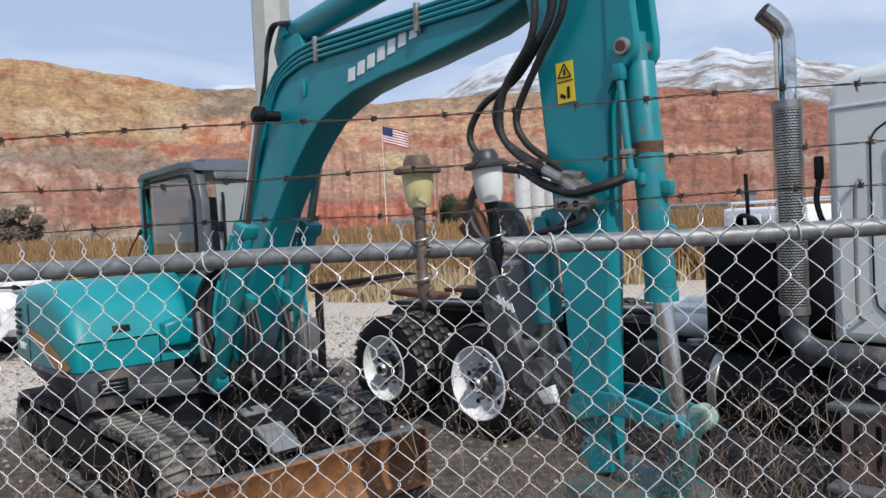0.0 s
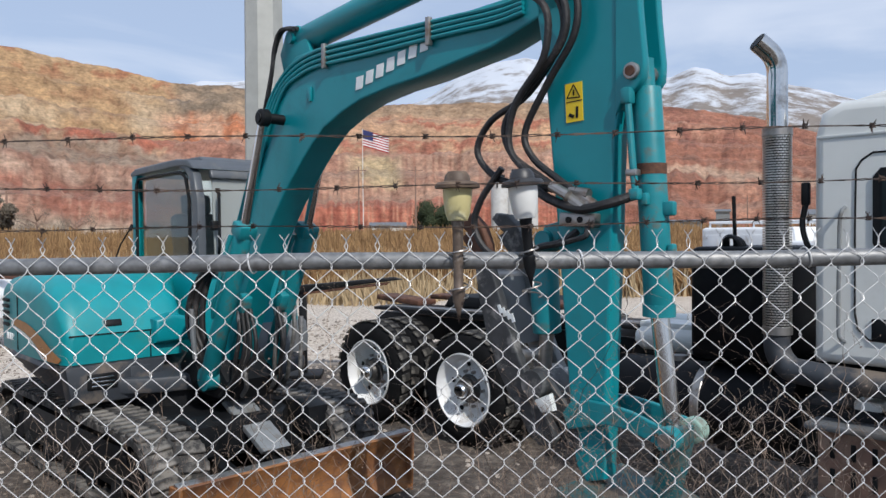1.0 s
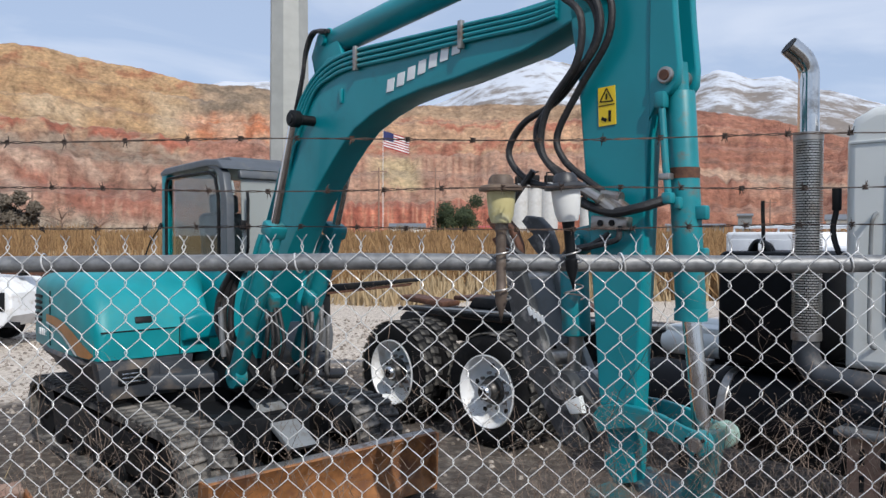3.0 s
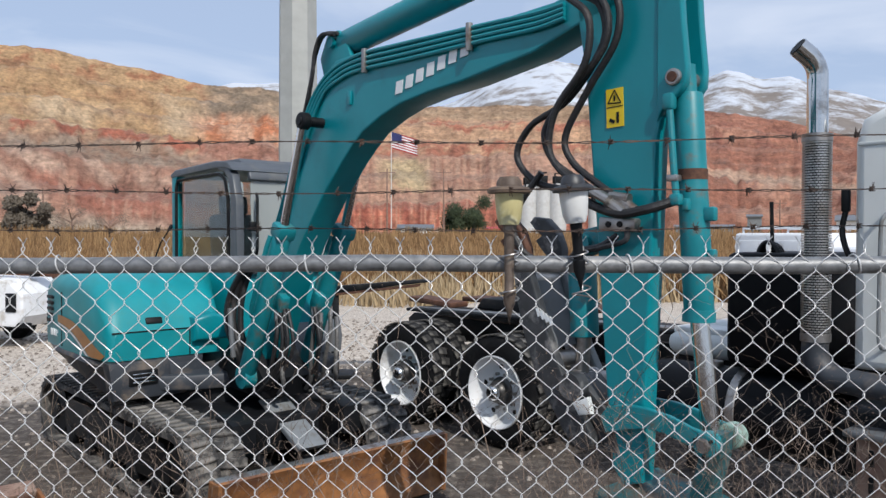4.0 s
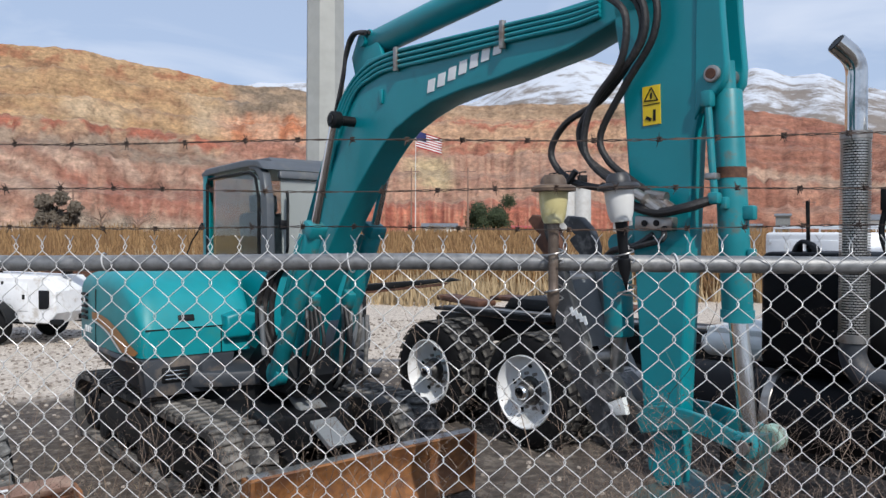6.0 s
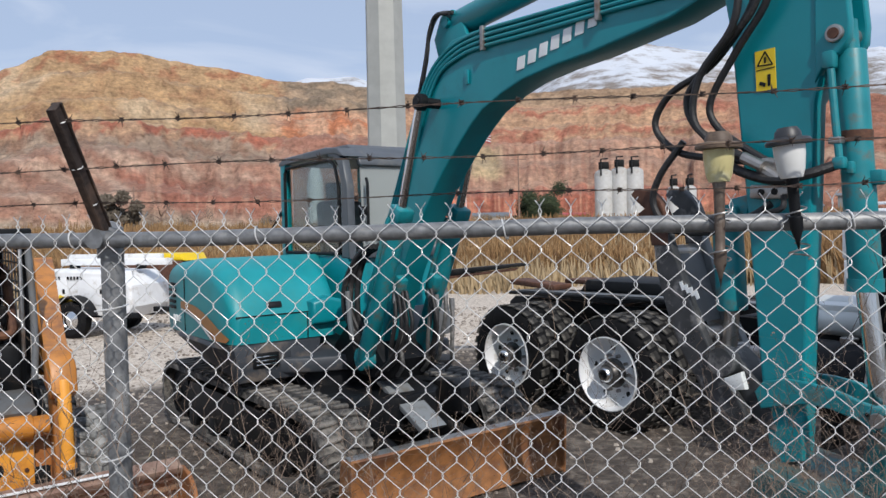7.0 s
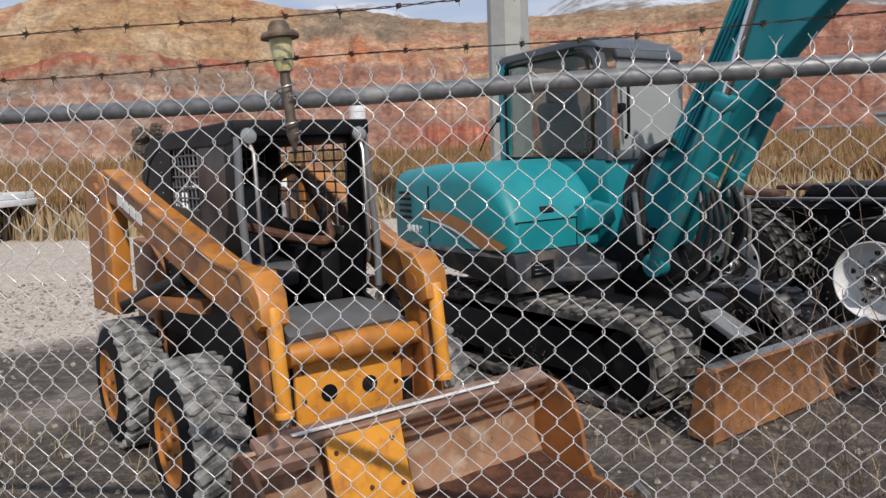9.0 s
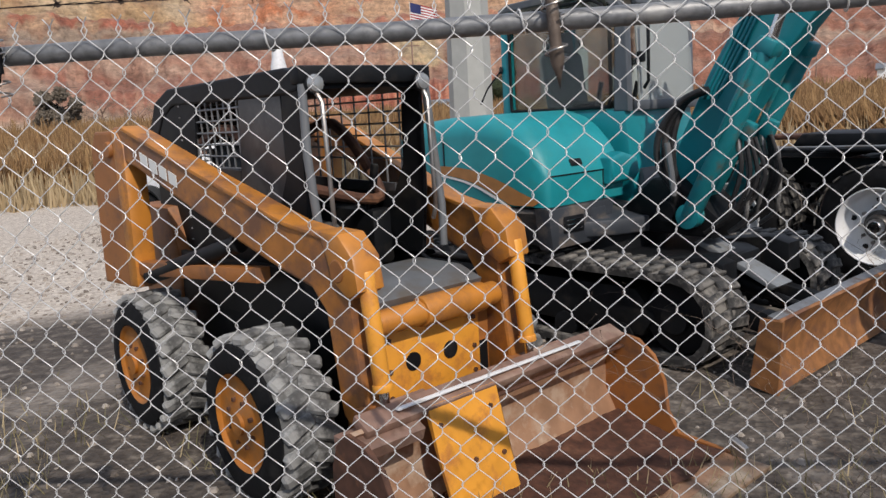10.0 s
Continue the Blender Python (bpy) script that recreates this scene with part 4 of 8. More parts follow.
def build_excavator():
    mac = thing("excavator", "teal crawler excavator with dusty rubber tracks, resting on its bucket", "excavator", (-6.2, 3.15, 0), HEAD)
    build_track(mac, 2.27, 2.67)
    build_track(mac, 3.68, 4.08)
    # undercarriage
    bm = B()
    prism(bm, [(-7.1, 2.62), (-5.35, 2.62), (-5.0, 2.95), (-5.0, 3.4), (-5.35, 3.73), (-7.1, 3.73), (-7.4, 3.4), (-7.4, 2.95)], 0.34, 0.60, 0.03, 2, "z")
    part("undercarriage", bm, BLACK, mac)
    for v in (2.72, 3.62):
        bm = B()
        prism(bm, [(-5.75, 0.56), (-5.0, 0.66), (-4.86, 0.62), (-4.85, 0.42), (-5.2, 0.36), (-5.8, 0.36)], v - 0.09, v + 0.09, 0.02)
        part("track_fender", bm, BLACK, mac)
    bm = B()
    cyl(bm, (-6.2, 3.15, 0.58), (-6.2, 3.15, 0.74), 0.52, n=40)
    part("slew_ring", bm, BLACK, mac)
    # blade with its arms and lift cylinder
    bm = B()
    prof = [(-4.42, 0.02), (-4.36, 0.0), (-4.33, 0.02), (-4.385, 0.13), (-4.395, 0.25), (-4.365, 0.36), (-4.32, 0.43), (-4.335, 0.44), (-4.41, 0.42), (-4.45, 0.3), (-4.455, 0.15)]
    prism(bm, prof, 2.27, 4.08, 0.004, 1)
    blade_ob = part("blade", bm, RUST, mac, "rusty orange-brown dozer blade")
    for v in (2.275, 4.075):
        bm = B()
        prism(bm, [(-4.5, 0.03), (-4.33, 0.0), (-4.31, 0.43), (-4.44, 0.43)], v - 0.012, v + 0.012, 0.003, 1)
        part("end_plate", bm, RUST, blade_ob)
    bm = B()
    box(bm, (-4.37, 3.175, 0.437), (0.07, 1.80, 0.014), (0, 12, 0), 0.003)
    part("top_edge", bm, STEEL, blade_ob, "worn bright upper edge")
    for v in (2.85, 3.5):
        bm = B()
        prism(bm, [(-5.4, 0.30), (-4.42, 0.12), (-4.42, 0.26), (-5.35, 0.44)], v - 0.055, v + 0.055, 0.012)
        part("blade_arm", bm, BLACK, mac)
    bm = B()
    prism(bm, [(-5.32, 0.655), (-5.28, 0.675), (-4.72, 0.415), (-4.76, 0.385)], 3.07, 3.29, 0.006)
    part("cylinder_guard", bm, GUARD_GREY, mac, "pale grey sloping guard plate")
    bm = B()
    cyl(bm, (-5.4, 3.18, 0.52), (-4.85, 3.18, 0.34), 0.055, n=18)
    cyl(bm, (-4.85, 3.18, 0.34), (-4.46, 3.18, 0.24), 0.03, n=14)
    part("blade_cylinder", bm, BLACK, mac)
    # slewing deck and skirts
    deck = [(-5.9, 2.3), (-5.6, 2.75), (-5.45, 3.2), (-5.45, 3.65), (-5.7, 4.15), (-7.1, 4.1), (-7.4, 3.8), (-7.45, 3.2), (-7.3, 2.6), (-6.9, 2.36)]
    bm = B()
    prism(bm, deck, 0.72, 0.84, 0.025, 2, "z")
    for w in bm.verts:
        w.co.z += max(0.0, -5.9 - w.co.x) * 0.17
    rake(bm)
    part("deck", bm, SKIRT, mac)
    outline = [(-5.84, 2.20), (-5.78, 2.3), (-5.8, 2.75), (-6.4, 2.8), (-7.0, 3.9), (-7.35, 4.12), (-7.62, 3.85), (-7.74, 3.2), (-7.66, 2.6), (-7.42, 2.22), (-7.0, 2.14), (-6.1, 2.145)]
    bm = B()
    prism(bm, outline, 0.67, 0.972, 0.045, 3, "z")
    for w in bm.verts:
        low = w.co.z < 0.85
        w.co.z += max(0.0, -5.86 - w.co.x) * (0.13 if low else 0.02)
        w.co.y += (0.07 if low else -0.014) if w.co.y < 2.6 else 0.0
    rake(bm)
    part("skirt", bm, SKIRT, mac, "grey lower skirt brown with dust")
    # engine hood: lofted sections along u
    bm = B()
    secs = []
    for u, v0, v1, z0, z1, rad in ((-7.64, 2.42, 4.0, 1.04, 1.42, 0.1), (-7.56, 2.28, 4.1, 1.03, 1.50, 0.13), (-7.4, 2.18, 4.12, 1.03, 1.565, 0.16), (-6.9, 2.14, 4.12, 1.03, 1.605, 0.17),
                                   (-6.5, 2.14, 3.3, 1.03, 1.615, 0.17), (-6.3, 2.14, 3.2, 1.03, 1.60, 0.17), (-6.12, 2.145, 3.14, 1.03, 1.565, 0.16), (-5.99, 2.15, 3.10, 1.03, 1.51, 0.15), (-5.90, 2.16, 3.08, 1.03, 1.43, 0.14),
                                   (-5.83, 2.17, 3.06, 1.03, 1.335, 0.12), (-5.79, 2.185, 3.05, 1.03, 1.255, 0.09), (-5.77, 2.205, 3.04, 1.03, 1.20, 0.06), (-5.762, 2.225, 3.03, 1.03, 1.185, 0.045)):
        z0 -= 0.055
        ring = [(v0, z0), (v0 - 0.005, z0 + 0.1)]
        ring += [(v0 + rad - rad * math.cos(a), z1 - rad + rad * math.sin(a)) for a in np.linspace(0.1, math.pi / 2, 8)]
        ring += [(v1 - rad + rad * math.sin(a), z1 - rad + rad * math.cos(a)) for a in np.linspace(0, math.pi / 2, 8)]
        ring += [(v1, z0)]
        secs.append([bm.verts.new((u, p[0], p[1])) for p in ring])
    for a, b in zip(secs, secs[1:]):
        for k in range(len(a) - 1):
            bm.faces.new((a[k], a[k + 1], b[k + 1], b[k]))
        bm.faces.new((a[-1], a[0], b[0], b[-1]))
    bm.faces.new(secs[0])
    bm.faces.new(secs[-1][::-1])
    bmesh.ops.recalc_face_normals(bm, faces=bm.faces)
    rake(bm)
    hood = part("hood", bm, TEAL_DUST, mac, "faded teal engine hood", smooth=50)
    bm = B()
    prism(bm, [(2.80, 1.08), (3.10, 1.08), (3.16, 1.13), (3.13, 1.25), (2.95, 1.30), (2.80, 1.26)], -5.90, -5.69, 0.035, 3, "x")
    rake(bm)
    part("hood_nose", bm, TEAL, hood)
    for k in range(5):
        bm = B()
        box(bm, (-7.22, 2.156, 1.18 + 0.05 * k), (0.17, 0.03, 0.024), (0, 0, -3), 0.004)
        part("vent_slot", bm, BLACK, hood)
    for name, c, s in (("seam", (-5.764, 2.51, 1.182), (0.010, 0.62, 0.011)), ("seam", (-6.85, 2.137, 1.22), (0.009, 0.012, 0.44)), ("seam", (-5.763, 2.79, 1.075), (0.010, 0.010, 0.20))):
        bm = B()
        box(bm, c, s, (0, 0, 0), 0.002)
        rake(bm)
        part(name, bm, BLACK, hood)
    bm = B()
    box(bm, (-5.795, 2.52, 1.255), (0.03, 0.13, 0.055), (0, -24, 0), 0.012)
    rake(bm)
    part("latch", bm, BLACK, hood)
    # curved stripes on the hood's side
    for (w0, w1, mt, lab) in ((0.0, 0.105, ORANGE_STRIPE, "orange curved stripe"), (0.112, 0.135, WHITE_MARK, "white curved stripe")):
        bm = B()
        a, b = [], []
        for k in range(15):
            t = k / 14
            u = -6.95 + 1.13 * t
            z = 1.25 - 0.235 * t ** 2.2
            for lst, o in ((a, -w0 * (0.55 + 0.75 * t)), (b, -w1 * (0.55 + 0.75 * t))):
                lst.append((u - (0.05 * t if o < -0.01 else 0), max(0.985, z + o)))
        edge = [(-7.4, 2.18), (-6.9, 2.14), (-6.5, 2.14), (-6.3, 2.14), (-6.12, 2.145), (-5.99, 2.15), (-5.90, 2.16), (-5.83, 2.17), (-5.77, 2.205), (-5.76, 2.225)]
        va = [bm.verts.new((p[0], interp(p[0], edge) - 0.010, p[1])) for p in a]
        vb = [bm.verts.new((p[0], interp(p[0], edge) - 0.010, p[1])) for p in b]
        for k in range(14):
            bm.faces.new((va[k], va[k + 1], vb[k + 1], vb[k]))
        rake(bm)
        part("stripe", bm, mt, hood, lab)
    bm = B()
    for k in range(5):
        box(bm, (-7.17 + 0.062 * k, 2.148, 1.09), (0.042, 0.012, 0.055), (0, 0, -4), 0.002)
    part("model_marking", bm, WHITE_MARK, hood)
    # thick hoses between hood and boom
    for k in range(3):
        o = 0.035 * k
        bm = B()
        tube(bm, [(-5.2, 2.98 + o, 1.70), (-5.36, 2.96 + o, 1.62), (-5.5 + o, 2.93 + o, 1.42), (-5.5 + o, 2.92 + o, 1.2), (-5.4, 2.95 + o, 1.02), (-5.46, 3.02, 0.84)], 0.024, 10, smooth=5)
        part("hose", bm, HOSE, mac, "thick black hose")
    bm = B()
    tube(bm, [(-5.42, 2.90, 1.36), (-5.38, 2.89, 1.16), (-5.37, 2.90, 1.0)], 0.02, 8)
    part("grab_handle", bm, GREY_PAINT, mac)
    # work lamp in the skirt and front corner
    bm = B()
    prism(bm, [(2.2, 0.68), (2.86, 0.68), (2.90, 0.968), (2.16, 0.968)], -5.88, -5.74, 0.03, 2, "x")
    rake(bm)
    corner = part("front_skirt", bm, SKIRT, mac)
    bm = B()
    box(bm, (-5.745, 2.42, 0.84), (0.03, 0.22, 0.12), (0, 0, 0), 0.012)
    rake(bm)
    lamp = part("work_lamp", bm, BLACK, corner, "dark lamp housing")
    bm = B()
    for k in range(3):
        box(bm, (-5.733, 2.42, 0.81 + 0.03 * k), (0.02, 0.17, 0.014), (0, 0, 0), 0.004)
    rake(bm)
    part("lens", bm, CHROME, lamp, "bright ribbed lens")
    bm = B()
    box(bm, (-5.742, 2.70, 0.84), (0.02, 0.16, 0.17), (0, 0, 0), 0.008)
    rake(bm)
    part("access_cover", bm, SKIRT, corner)
    # cab
    v0, v1 = 3.24, 4.18
    cab = None
    bm = B()
    prism(bm, [(-7.44, 0.84), (-5.98, 0.84), (-5.94, 1.1), (-6.0, 1.60), (-7.44, 1.60)], v0, v1, 0.03)
    cab = part("cab", bm, TEAL, mac, "teal cab with grey front frame and roof")
    bm = B()
    prism(bm, [(-7.46, 1.58), (-7.36, 1.58), (-7.36, 2.46), (-7.30, 2.52), (-7.46, 2.54)], v0, v0 + 0.08, 0.012)
    part("rear_pillar", bm, TEAL, cab)
    bm = B()
    prism(bm, [(-7.46, 1.58), (-7.36, 1.58), (-7.36, 2.5), (-7.46, 2.5)], v1 - 0.08, v1, 0.012)
    part("rear_pillar", bm, TEAL, cab)
    for va, vb in ((v0, v0 + 0.075), (v1 - 0.075, v1)):
        bm = B()
        prism(bm, [(-6.12, 1.58), (-5.97, 1.58), (-5.985, 2.2), (-6.06, 2.46), (-6.2, 2.57), (-6.36, 2.585), (-6.36, 2.52), (-6.24, 2.5), (-6.15, 2.41), (-6.10, 2.2)], va, vb, 0.015)
        part("front_pillar", bm, CAB_GREY, cab)
    bm = B()
    prism(bm, [(-7.47, 2.50), (-7.47, 2.545), (-7.35, 2.59), (-6.4, 2.625), (-6.15, 2.60), (-6.03, 2.5), (-6.08, 2.5), (-6.2, 2.53), (-6.4, 2.54)], v0 - 0.01, v1 + 0.01, 0.018, 3)
    roof = part("roof", bm, CAB_GREY, cab, "dark grey roof")
    bm = B()
    prism(bm, [(-6.9, 2.60), (-6.86, 2.65), (-6.25, 2.65), (-6.12, 2.57)], v0 + 0.14, v1 - 0.14, 0.015)
    part("roof_hatch", bm, CAB_GREY, roof)
    bm = B()
    box(bm, (-6.0, 3.76, 2.44), (0.06, 0.8, 0.09), (0, -15, 0), 0.015)
    part("windscreen_header", bm, CAB_GREY, cab)
    bm = B()
    box(bm, (-5.97, 3.76, 1.62), (0.06, 0.86, 0.08), (0, 0, 0), 0.015)
    part("windscreen_sill", bm, CAB_GREY, cab)
    bm = B()
    box(bm, (-5.985, 3.76, 2.03), (0.012, 0.76, 0.78), (0, -3, 0), 0.0)
    w = part("windscreen", bm, WINDOW_DUSTY, cab, "pale dusty windscreen")
    w.visible_shadow = False
    bm = B()
    prism(bm, [(-7.37, 1.60), (-6.12, 1.60), (-6.12, 2.25), (-6.2, 2.44), (-6.32, 2.51), (-7.37, 2.49)], v0 + 0.03, v0 + 0.04, 0.0)
    w = part("side_window", bm, WINDOW, cab)
    w.visible_shadow = False
    bm = B()
    prism(bm, [(-7.37, 1.60), (-6.12, 1.60), (-6.2, 2.44), (-7.37, 2.49)], v1 - 0.04, v1 - 0.03, 0.0)
    w = part("side_window", bm, WINDOW, cab)
    w.visible_shadow = False
    bm = B()
    box(bm, (-7.42, 3.76, 2.05), (0.012, 0.78, 0.9), (0, 0, 0), 0.0)
    w = part("rear_window", bm, WINDOW, cab)
    w.visible_shadow = False
    # rubber seal round the side window
    bm = B()
    tube(bm, [(p[0], v0 + 0.004, p[1]) for p in [(-7.34, 1.62), (-6.75, 1.615), (-6.18, 1.62), (-6.145, 1.7), (-6.15, 2.2), (-6.22, 2.42), (-6.34, 2.48), (-6.9, 2.475), (-7.3, 2.46), (-7.345, 2.4), (-7.345, 1.7), (-7.34, 1.62)]], 0.016, 6)
    part("window_seal", bm, BLACK, cab)
    # seat, levers and headrest inside
    bm = B()
    box(bm, (-6.85, 3.75, 1.42), (0.5, 0.5, 0.16), (0, 0, 0), 0.05, 3)
    box(bm, (-7.12, 3.75, 1.78), (0.14, 0.48, 0.66), (0, -10, 0), 0.05, 3)
    box(bm, (-7.17, 3.75, 2.2), (0.1, 0.28, 0.2), (0, -8, 0), 0.04, 3)
    part("seat", bm, SEAT, cab, "dark grey seat")
    for v in (3.5, 4.0):
        bm = B()
        box(bm, (-6.62, v, 1.55), (0.3, 0.14, 0.24), (0, 0, 0), 0.03)
        tube(bm, [(-6.52, v, 1.6), (-6.48, v, 1.75), (-6.46, v, 1.82)], 0.022, 8)
        part("control_lever", bm, BLACK, cab)
    # door mirror, aerial and grab handle
    bm = B()
    tube(bm, [(-7.44, v0 - 0.02, 1.98), (-7.6, v0 - 0.06, 1.83), (-7.68, v0 - 0.08, 1.7)], 0.008, 6)
    tube(bm, [(-7.46, v0, 2.0), (-7.44, v0 - 0.03, 1.96)], 0.02, 6)
    part("wiper_arm", bm, BLACK, cab)
    bm = B()
    tube(bm, [(-5.93, 3.4, 1.75), (-5.88, 3.38, 1.8), (-5.88, 3.38, 2.2), (-5.93, 3.4, 2.26)], 0.013, 8)
    box(bm, (-5.93, 3.36, 1.98), (0.05, 0.06, 0.08), (0, 0, 0), 0.012)
    part("grab_handle", bm, BLACK, cab)
    bm = B()
    prism(bm, [(-6.02, 0.86), (-5.9, 0.86), (-5.88, 1.0), (-5.92, 1.14), (-6.0, 1.14)], 3.34, 4.24, 0.02)
    part("front_fascia", bm, GREY_PAINT, cab, "grey front fascia")
    for k in range(3):
        bm = B()
        box(bm, (-5.885, 3.5, 0.93 + 0.045 * k), (0.02, 0.16, 0.018), (0, 0, 0), 0.003)
        part("vent_slot", bm, BLACK, cab)
    # the cab is short and its roof low
    for ob in [cab, *cab.children_recursive]:
        for w in ob.data.vertices:
            if w.co.x < 0.2:
                w.co.x = 0.2 + (w.co.x - 0.2) * 0.875
            if w.co.z > 2.25:
                w.co.z = 2.25 + (w.co.z - 2.25) * 0.80
    # swing post and boom
    bm = B()
    prism(bm, [(-5.8, 0.72), (-5.15, 0.70), (-5.1, 0.85), (-5.4, 1.1), (-5.62, 1.1), (-5.85, 0.9)], 3.0, 3.42, 0.03)
    cyl(bm, (-5.46, 2.93, 0.88), (-5.46, 3.5, 0.88), 0.07, n=20)
    part("boom_bracket", bm, BLACK, mac)
    bm = B()
    upper = [(-5.66, 0.84), (-5.60, 0.95), (-5.42, 1.42), (-5.22, 1.82), (-4.94, 2.27), (-4.68, 2.70), (-4.48, 2.95), (-4.33, 3.05), (-4.1, 3.06), (-3.6, 3.035), (-2.95, 3.01), (-2.5, 3.02), (-2.1, 3.1)]
    lower = [(-2.0, 3.0), (-2.1, 2.92), (-2.35, 2.88), (-2.63, 2.80), (-2.9, 2.765), (-3.13, 2.735), (-3.4, 2.715), (-3.66, 2.68), (-3.84, 2.63), (-4.03, 2.555), (-4.15, 2.47), (-4.26, 2.378), (-4.45, 2.2), (-4.60, 2.03), (-4.77, 1.82), (-4.97, 1.52), (-5.18, 1.1), (-5.32, 0.86), (-5.45, 0.78)]
    prism(bm, upper + lower, 3.10, 3.31, 0.012)
    boom = part("boom", bm, TEAL, mac, "teal gooseneck boom with a white marking")
    # the white maker's mark, kept as plain slanted bars
    bm = B()
    for k in range(7):
        u = -3.70 + 0.093 * k
        z = 2.74 + 0.0105 * k * 0.093 / 0.1 + 0.0735 * (0.093 * k) / 0.63
        prism(bm, [(u, z), (u + 0.062, z + 0.004), (u + 0.074, z + 0.078), (u + 0.012, z + 0.074)], 3.094, 3.0985, 0.0)
    part("marking", bm, WHITE_MARK, boom, "row of white slanted bars")
    bm = B()
    box(bm, (-4.16, 3.092, 2.78), (0.035, 0.012, 0.09), (0, 0, 0), 0.004)
    part("grease_block", bm, TEAL, boom)
    # rigid oil lines along the boom, with clamps
    for k in range(4):
        o = 0.032 * k
        pts = [(-5.26 + o, 1.62 + 0.02), (-5.0 + o, 2.10), (-4.74 + o * 1.1, 2.60), (-4.58 + o * 1.3, 2.84), (-4.36 + o, 2.985 - o * 0.75), (-4.05, 3.035 - o), (-3.6, 3.025 - o), (-2.95, 3.0 - o * 0.85), (-2.6, 2.985 - o * 0.8), (-2.42, 2.99 - o * 0.7)]
        bm = B()
        tube(bm, [(p[0], 3.086, p[1]) for p in pts], 0.0125, 8, smooth=4)
        part("oil_line", bm, TEAL, boom)
    for u, z in ((-3.98, 2.985), (-3.05, 2.955)):
        bm = B()
        box(bm, (u, 3.076, z), (0.03, 0.03, 0.15), (0, 0, 0), 0.005)
        part("line_clamp", bm, STEEL, boom)
    # cross pin of the lift cylinders
    bm = B()
    cyl(bm, (-4.485, 2.91, 2.655), (-4.485, 3.50, 2.655), 0.034, n=20, bevel=0.006)
    for v in (2.92, 3.42):
        lathe(bm, [(0.045, 0), (0.058, 0.01), (0.058, 0.06), (0.045, 0.07)], (-4.485, v, 2.655), "y", 20)
    part("lift_pin", bm, BLACK, boom)
    for v in (2.955, 3.455):
        bm = B()
        a, b, c = Vector((-5.28, v, 0.86)), Vector((-4.745, v, 1.93)), Vector((-4.485, v, 2.655))
        cyl(bm, a, b, 0.066, n=22, bevel=0.008)
        lathe(bm, [(0.05, -0.05), (0.085, -0.045), (0.085, 0.045), (0.05, 0.05)], (-5.28, v, 0.86), "y", 20)
        box(bm, b, (0.135, 0.135, 0.10), (0, 26, 0), 0.02, 2)
        tube(bm, [(-4.80, v - 0.07, 1.90), (-4.82, v - 0.09, 1.82), (-5.03, v - 0.09, 1.40), (-5.08, v - 0.06, 1.32)], 0.016, 8)
        box(bm, (-4.93, v + (0.10 if v < 3.2 else -0.10), 1.42), (0.09, 0.07, 0.13), (0, 26, 0), 0.015)
        lift = part("lift_cylinder", bm, TEAL_WORN, mac)
        bm = B()
        cyl(bm, b, c, 0.032, n=18)
        part("rod", bm, CHROME, lift, "bright chrome rod")
        bm = B()
        for j in range(3):
            q = 0.02 * j
            o = 0.08 + q if v < 3.2 else -0.12 - q
            tube(bm, [(-4.93 + q, v + o, 1.38), (-4.90 + 2 * q, v + o, 1.12), (-5.0 + q, v + o * 0.8, 0.90), (-5.2, v + o * 0.6, 0.74)], 0.015, 8, smooth=4)
        part("hose", bm, HOSE, mac)
    for k, (u, v, z) in enumerate(((-4.98, 3.04, 1.34), (-4.95, 3.08, 1.28), (-4.97, 3.34, 1.36), (-4.94, 3.38, 1.30), (-4.99, 3.50, 1.34), (-4.96, 3.54, 1.26))):
        bm = B()
        d = 0.03 * ((k * 3) % 4)
        tube(bm, [(u, v, z), (u + 0.03, v - 0.02, z - 0.16), (u - 0.02 + d * 0.5, v - 0.03, z - 0.36), (u - 0.10 + d, v, 0.83), (u - 0.22 + d, v + 0.03, 0.74)], 0.0165, 8, smooth=4)
        hs = part("hose", bm, HOSE_GREY if k % 3 else HOSE, mac, "dusty grey hydraulic hose" if k % 3 else "")
        bm = B()
        cyl(bm, (u - 0.004, v + 0.002, z + 0.03), (u + 0.006, v - 0.004, z - 0.05), 0.021, n=10)
        part("hose_fitting", bm, STEEL, hs)
    # arm cylinder on top of the boom
    bm = B()
    prism(bm, [(-4.52, 2.98), (-4.56, 3.1), (-4.48, 3.24), (-4.36, 3.26), (-4.26, 3.18), (-4.2, 3.05)], 3.13, 3.17, 0.01)
    prism(bm, [(-4.52, 2.98), (-4.56, 3.1), (-4.48, 3.24), (-4.36, 3.26), (-4.26, 3.18), (-4.2, 3.05)], 3.25, 3.29, 0.01)
    cyl(bm, (-4.40, 3.10, 3.18), (-4.40, 3.32, 3.18), 0.035, n=18)
    part("arm_cylinder_bracket", bm, TEAL, boom)
    bm = B()
    cyl(bm, (-4.36, 3.21, 3.18), (-3.0, 3.21, 3.31), 0.088, n=24, bevel=0.01)
    armc = part("arm_cylinder", bm, TEAL, mac)
    bm = B()
    cyl(bm, (-3.0, 3.21, 3.31), (-2.1, 3.19, 3.42), 0.036, n=18)
    part("rod", bm, CHROME, armc)
    bm = B()
    tube(bm, [(-4.33, 3.09, 3.22), (-4.45, 3.07, 3.23), (-4.53, 3.07, 3.13), (-4.56, 3.07, 2.98), (-4.63, 3.08, 2.82)], 0.014, 8, smooth=5)
    tube(bm, [(-4.33, 3.12, 3.23), (-4.48, 3.11, 3.245), (-4.57, 3.10, 3.12), (-4.61, 3.09, 2.95), (-4.70, 3.09, 2.72)], 0.014, 8, smooth=5)
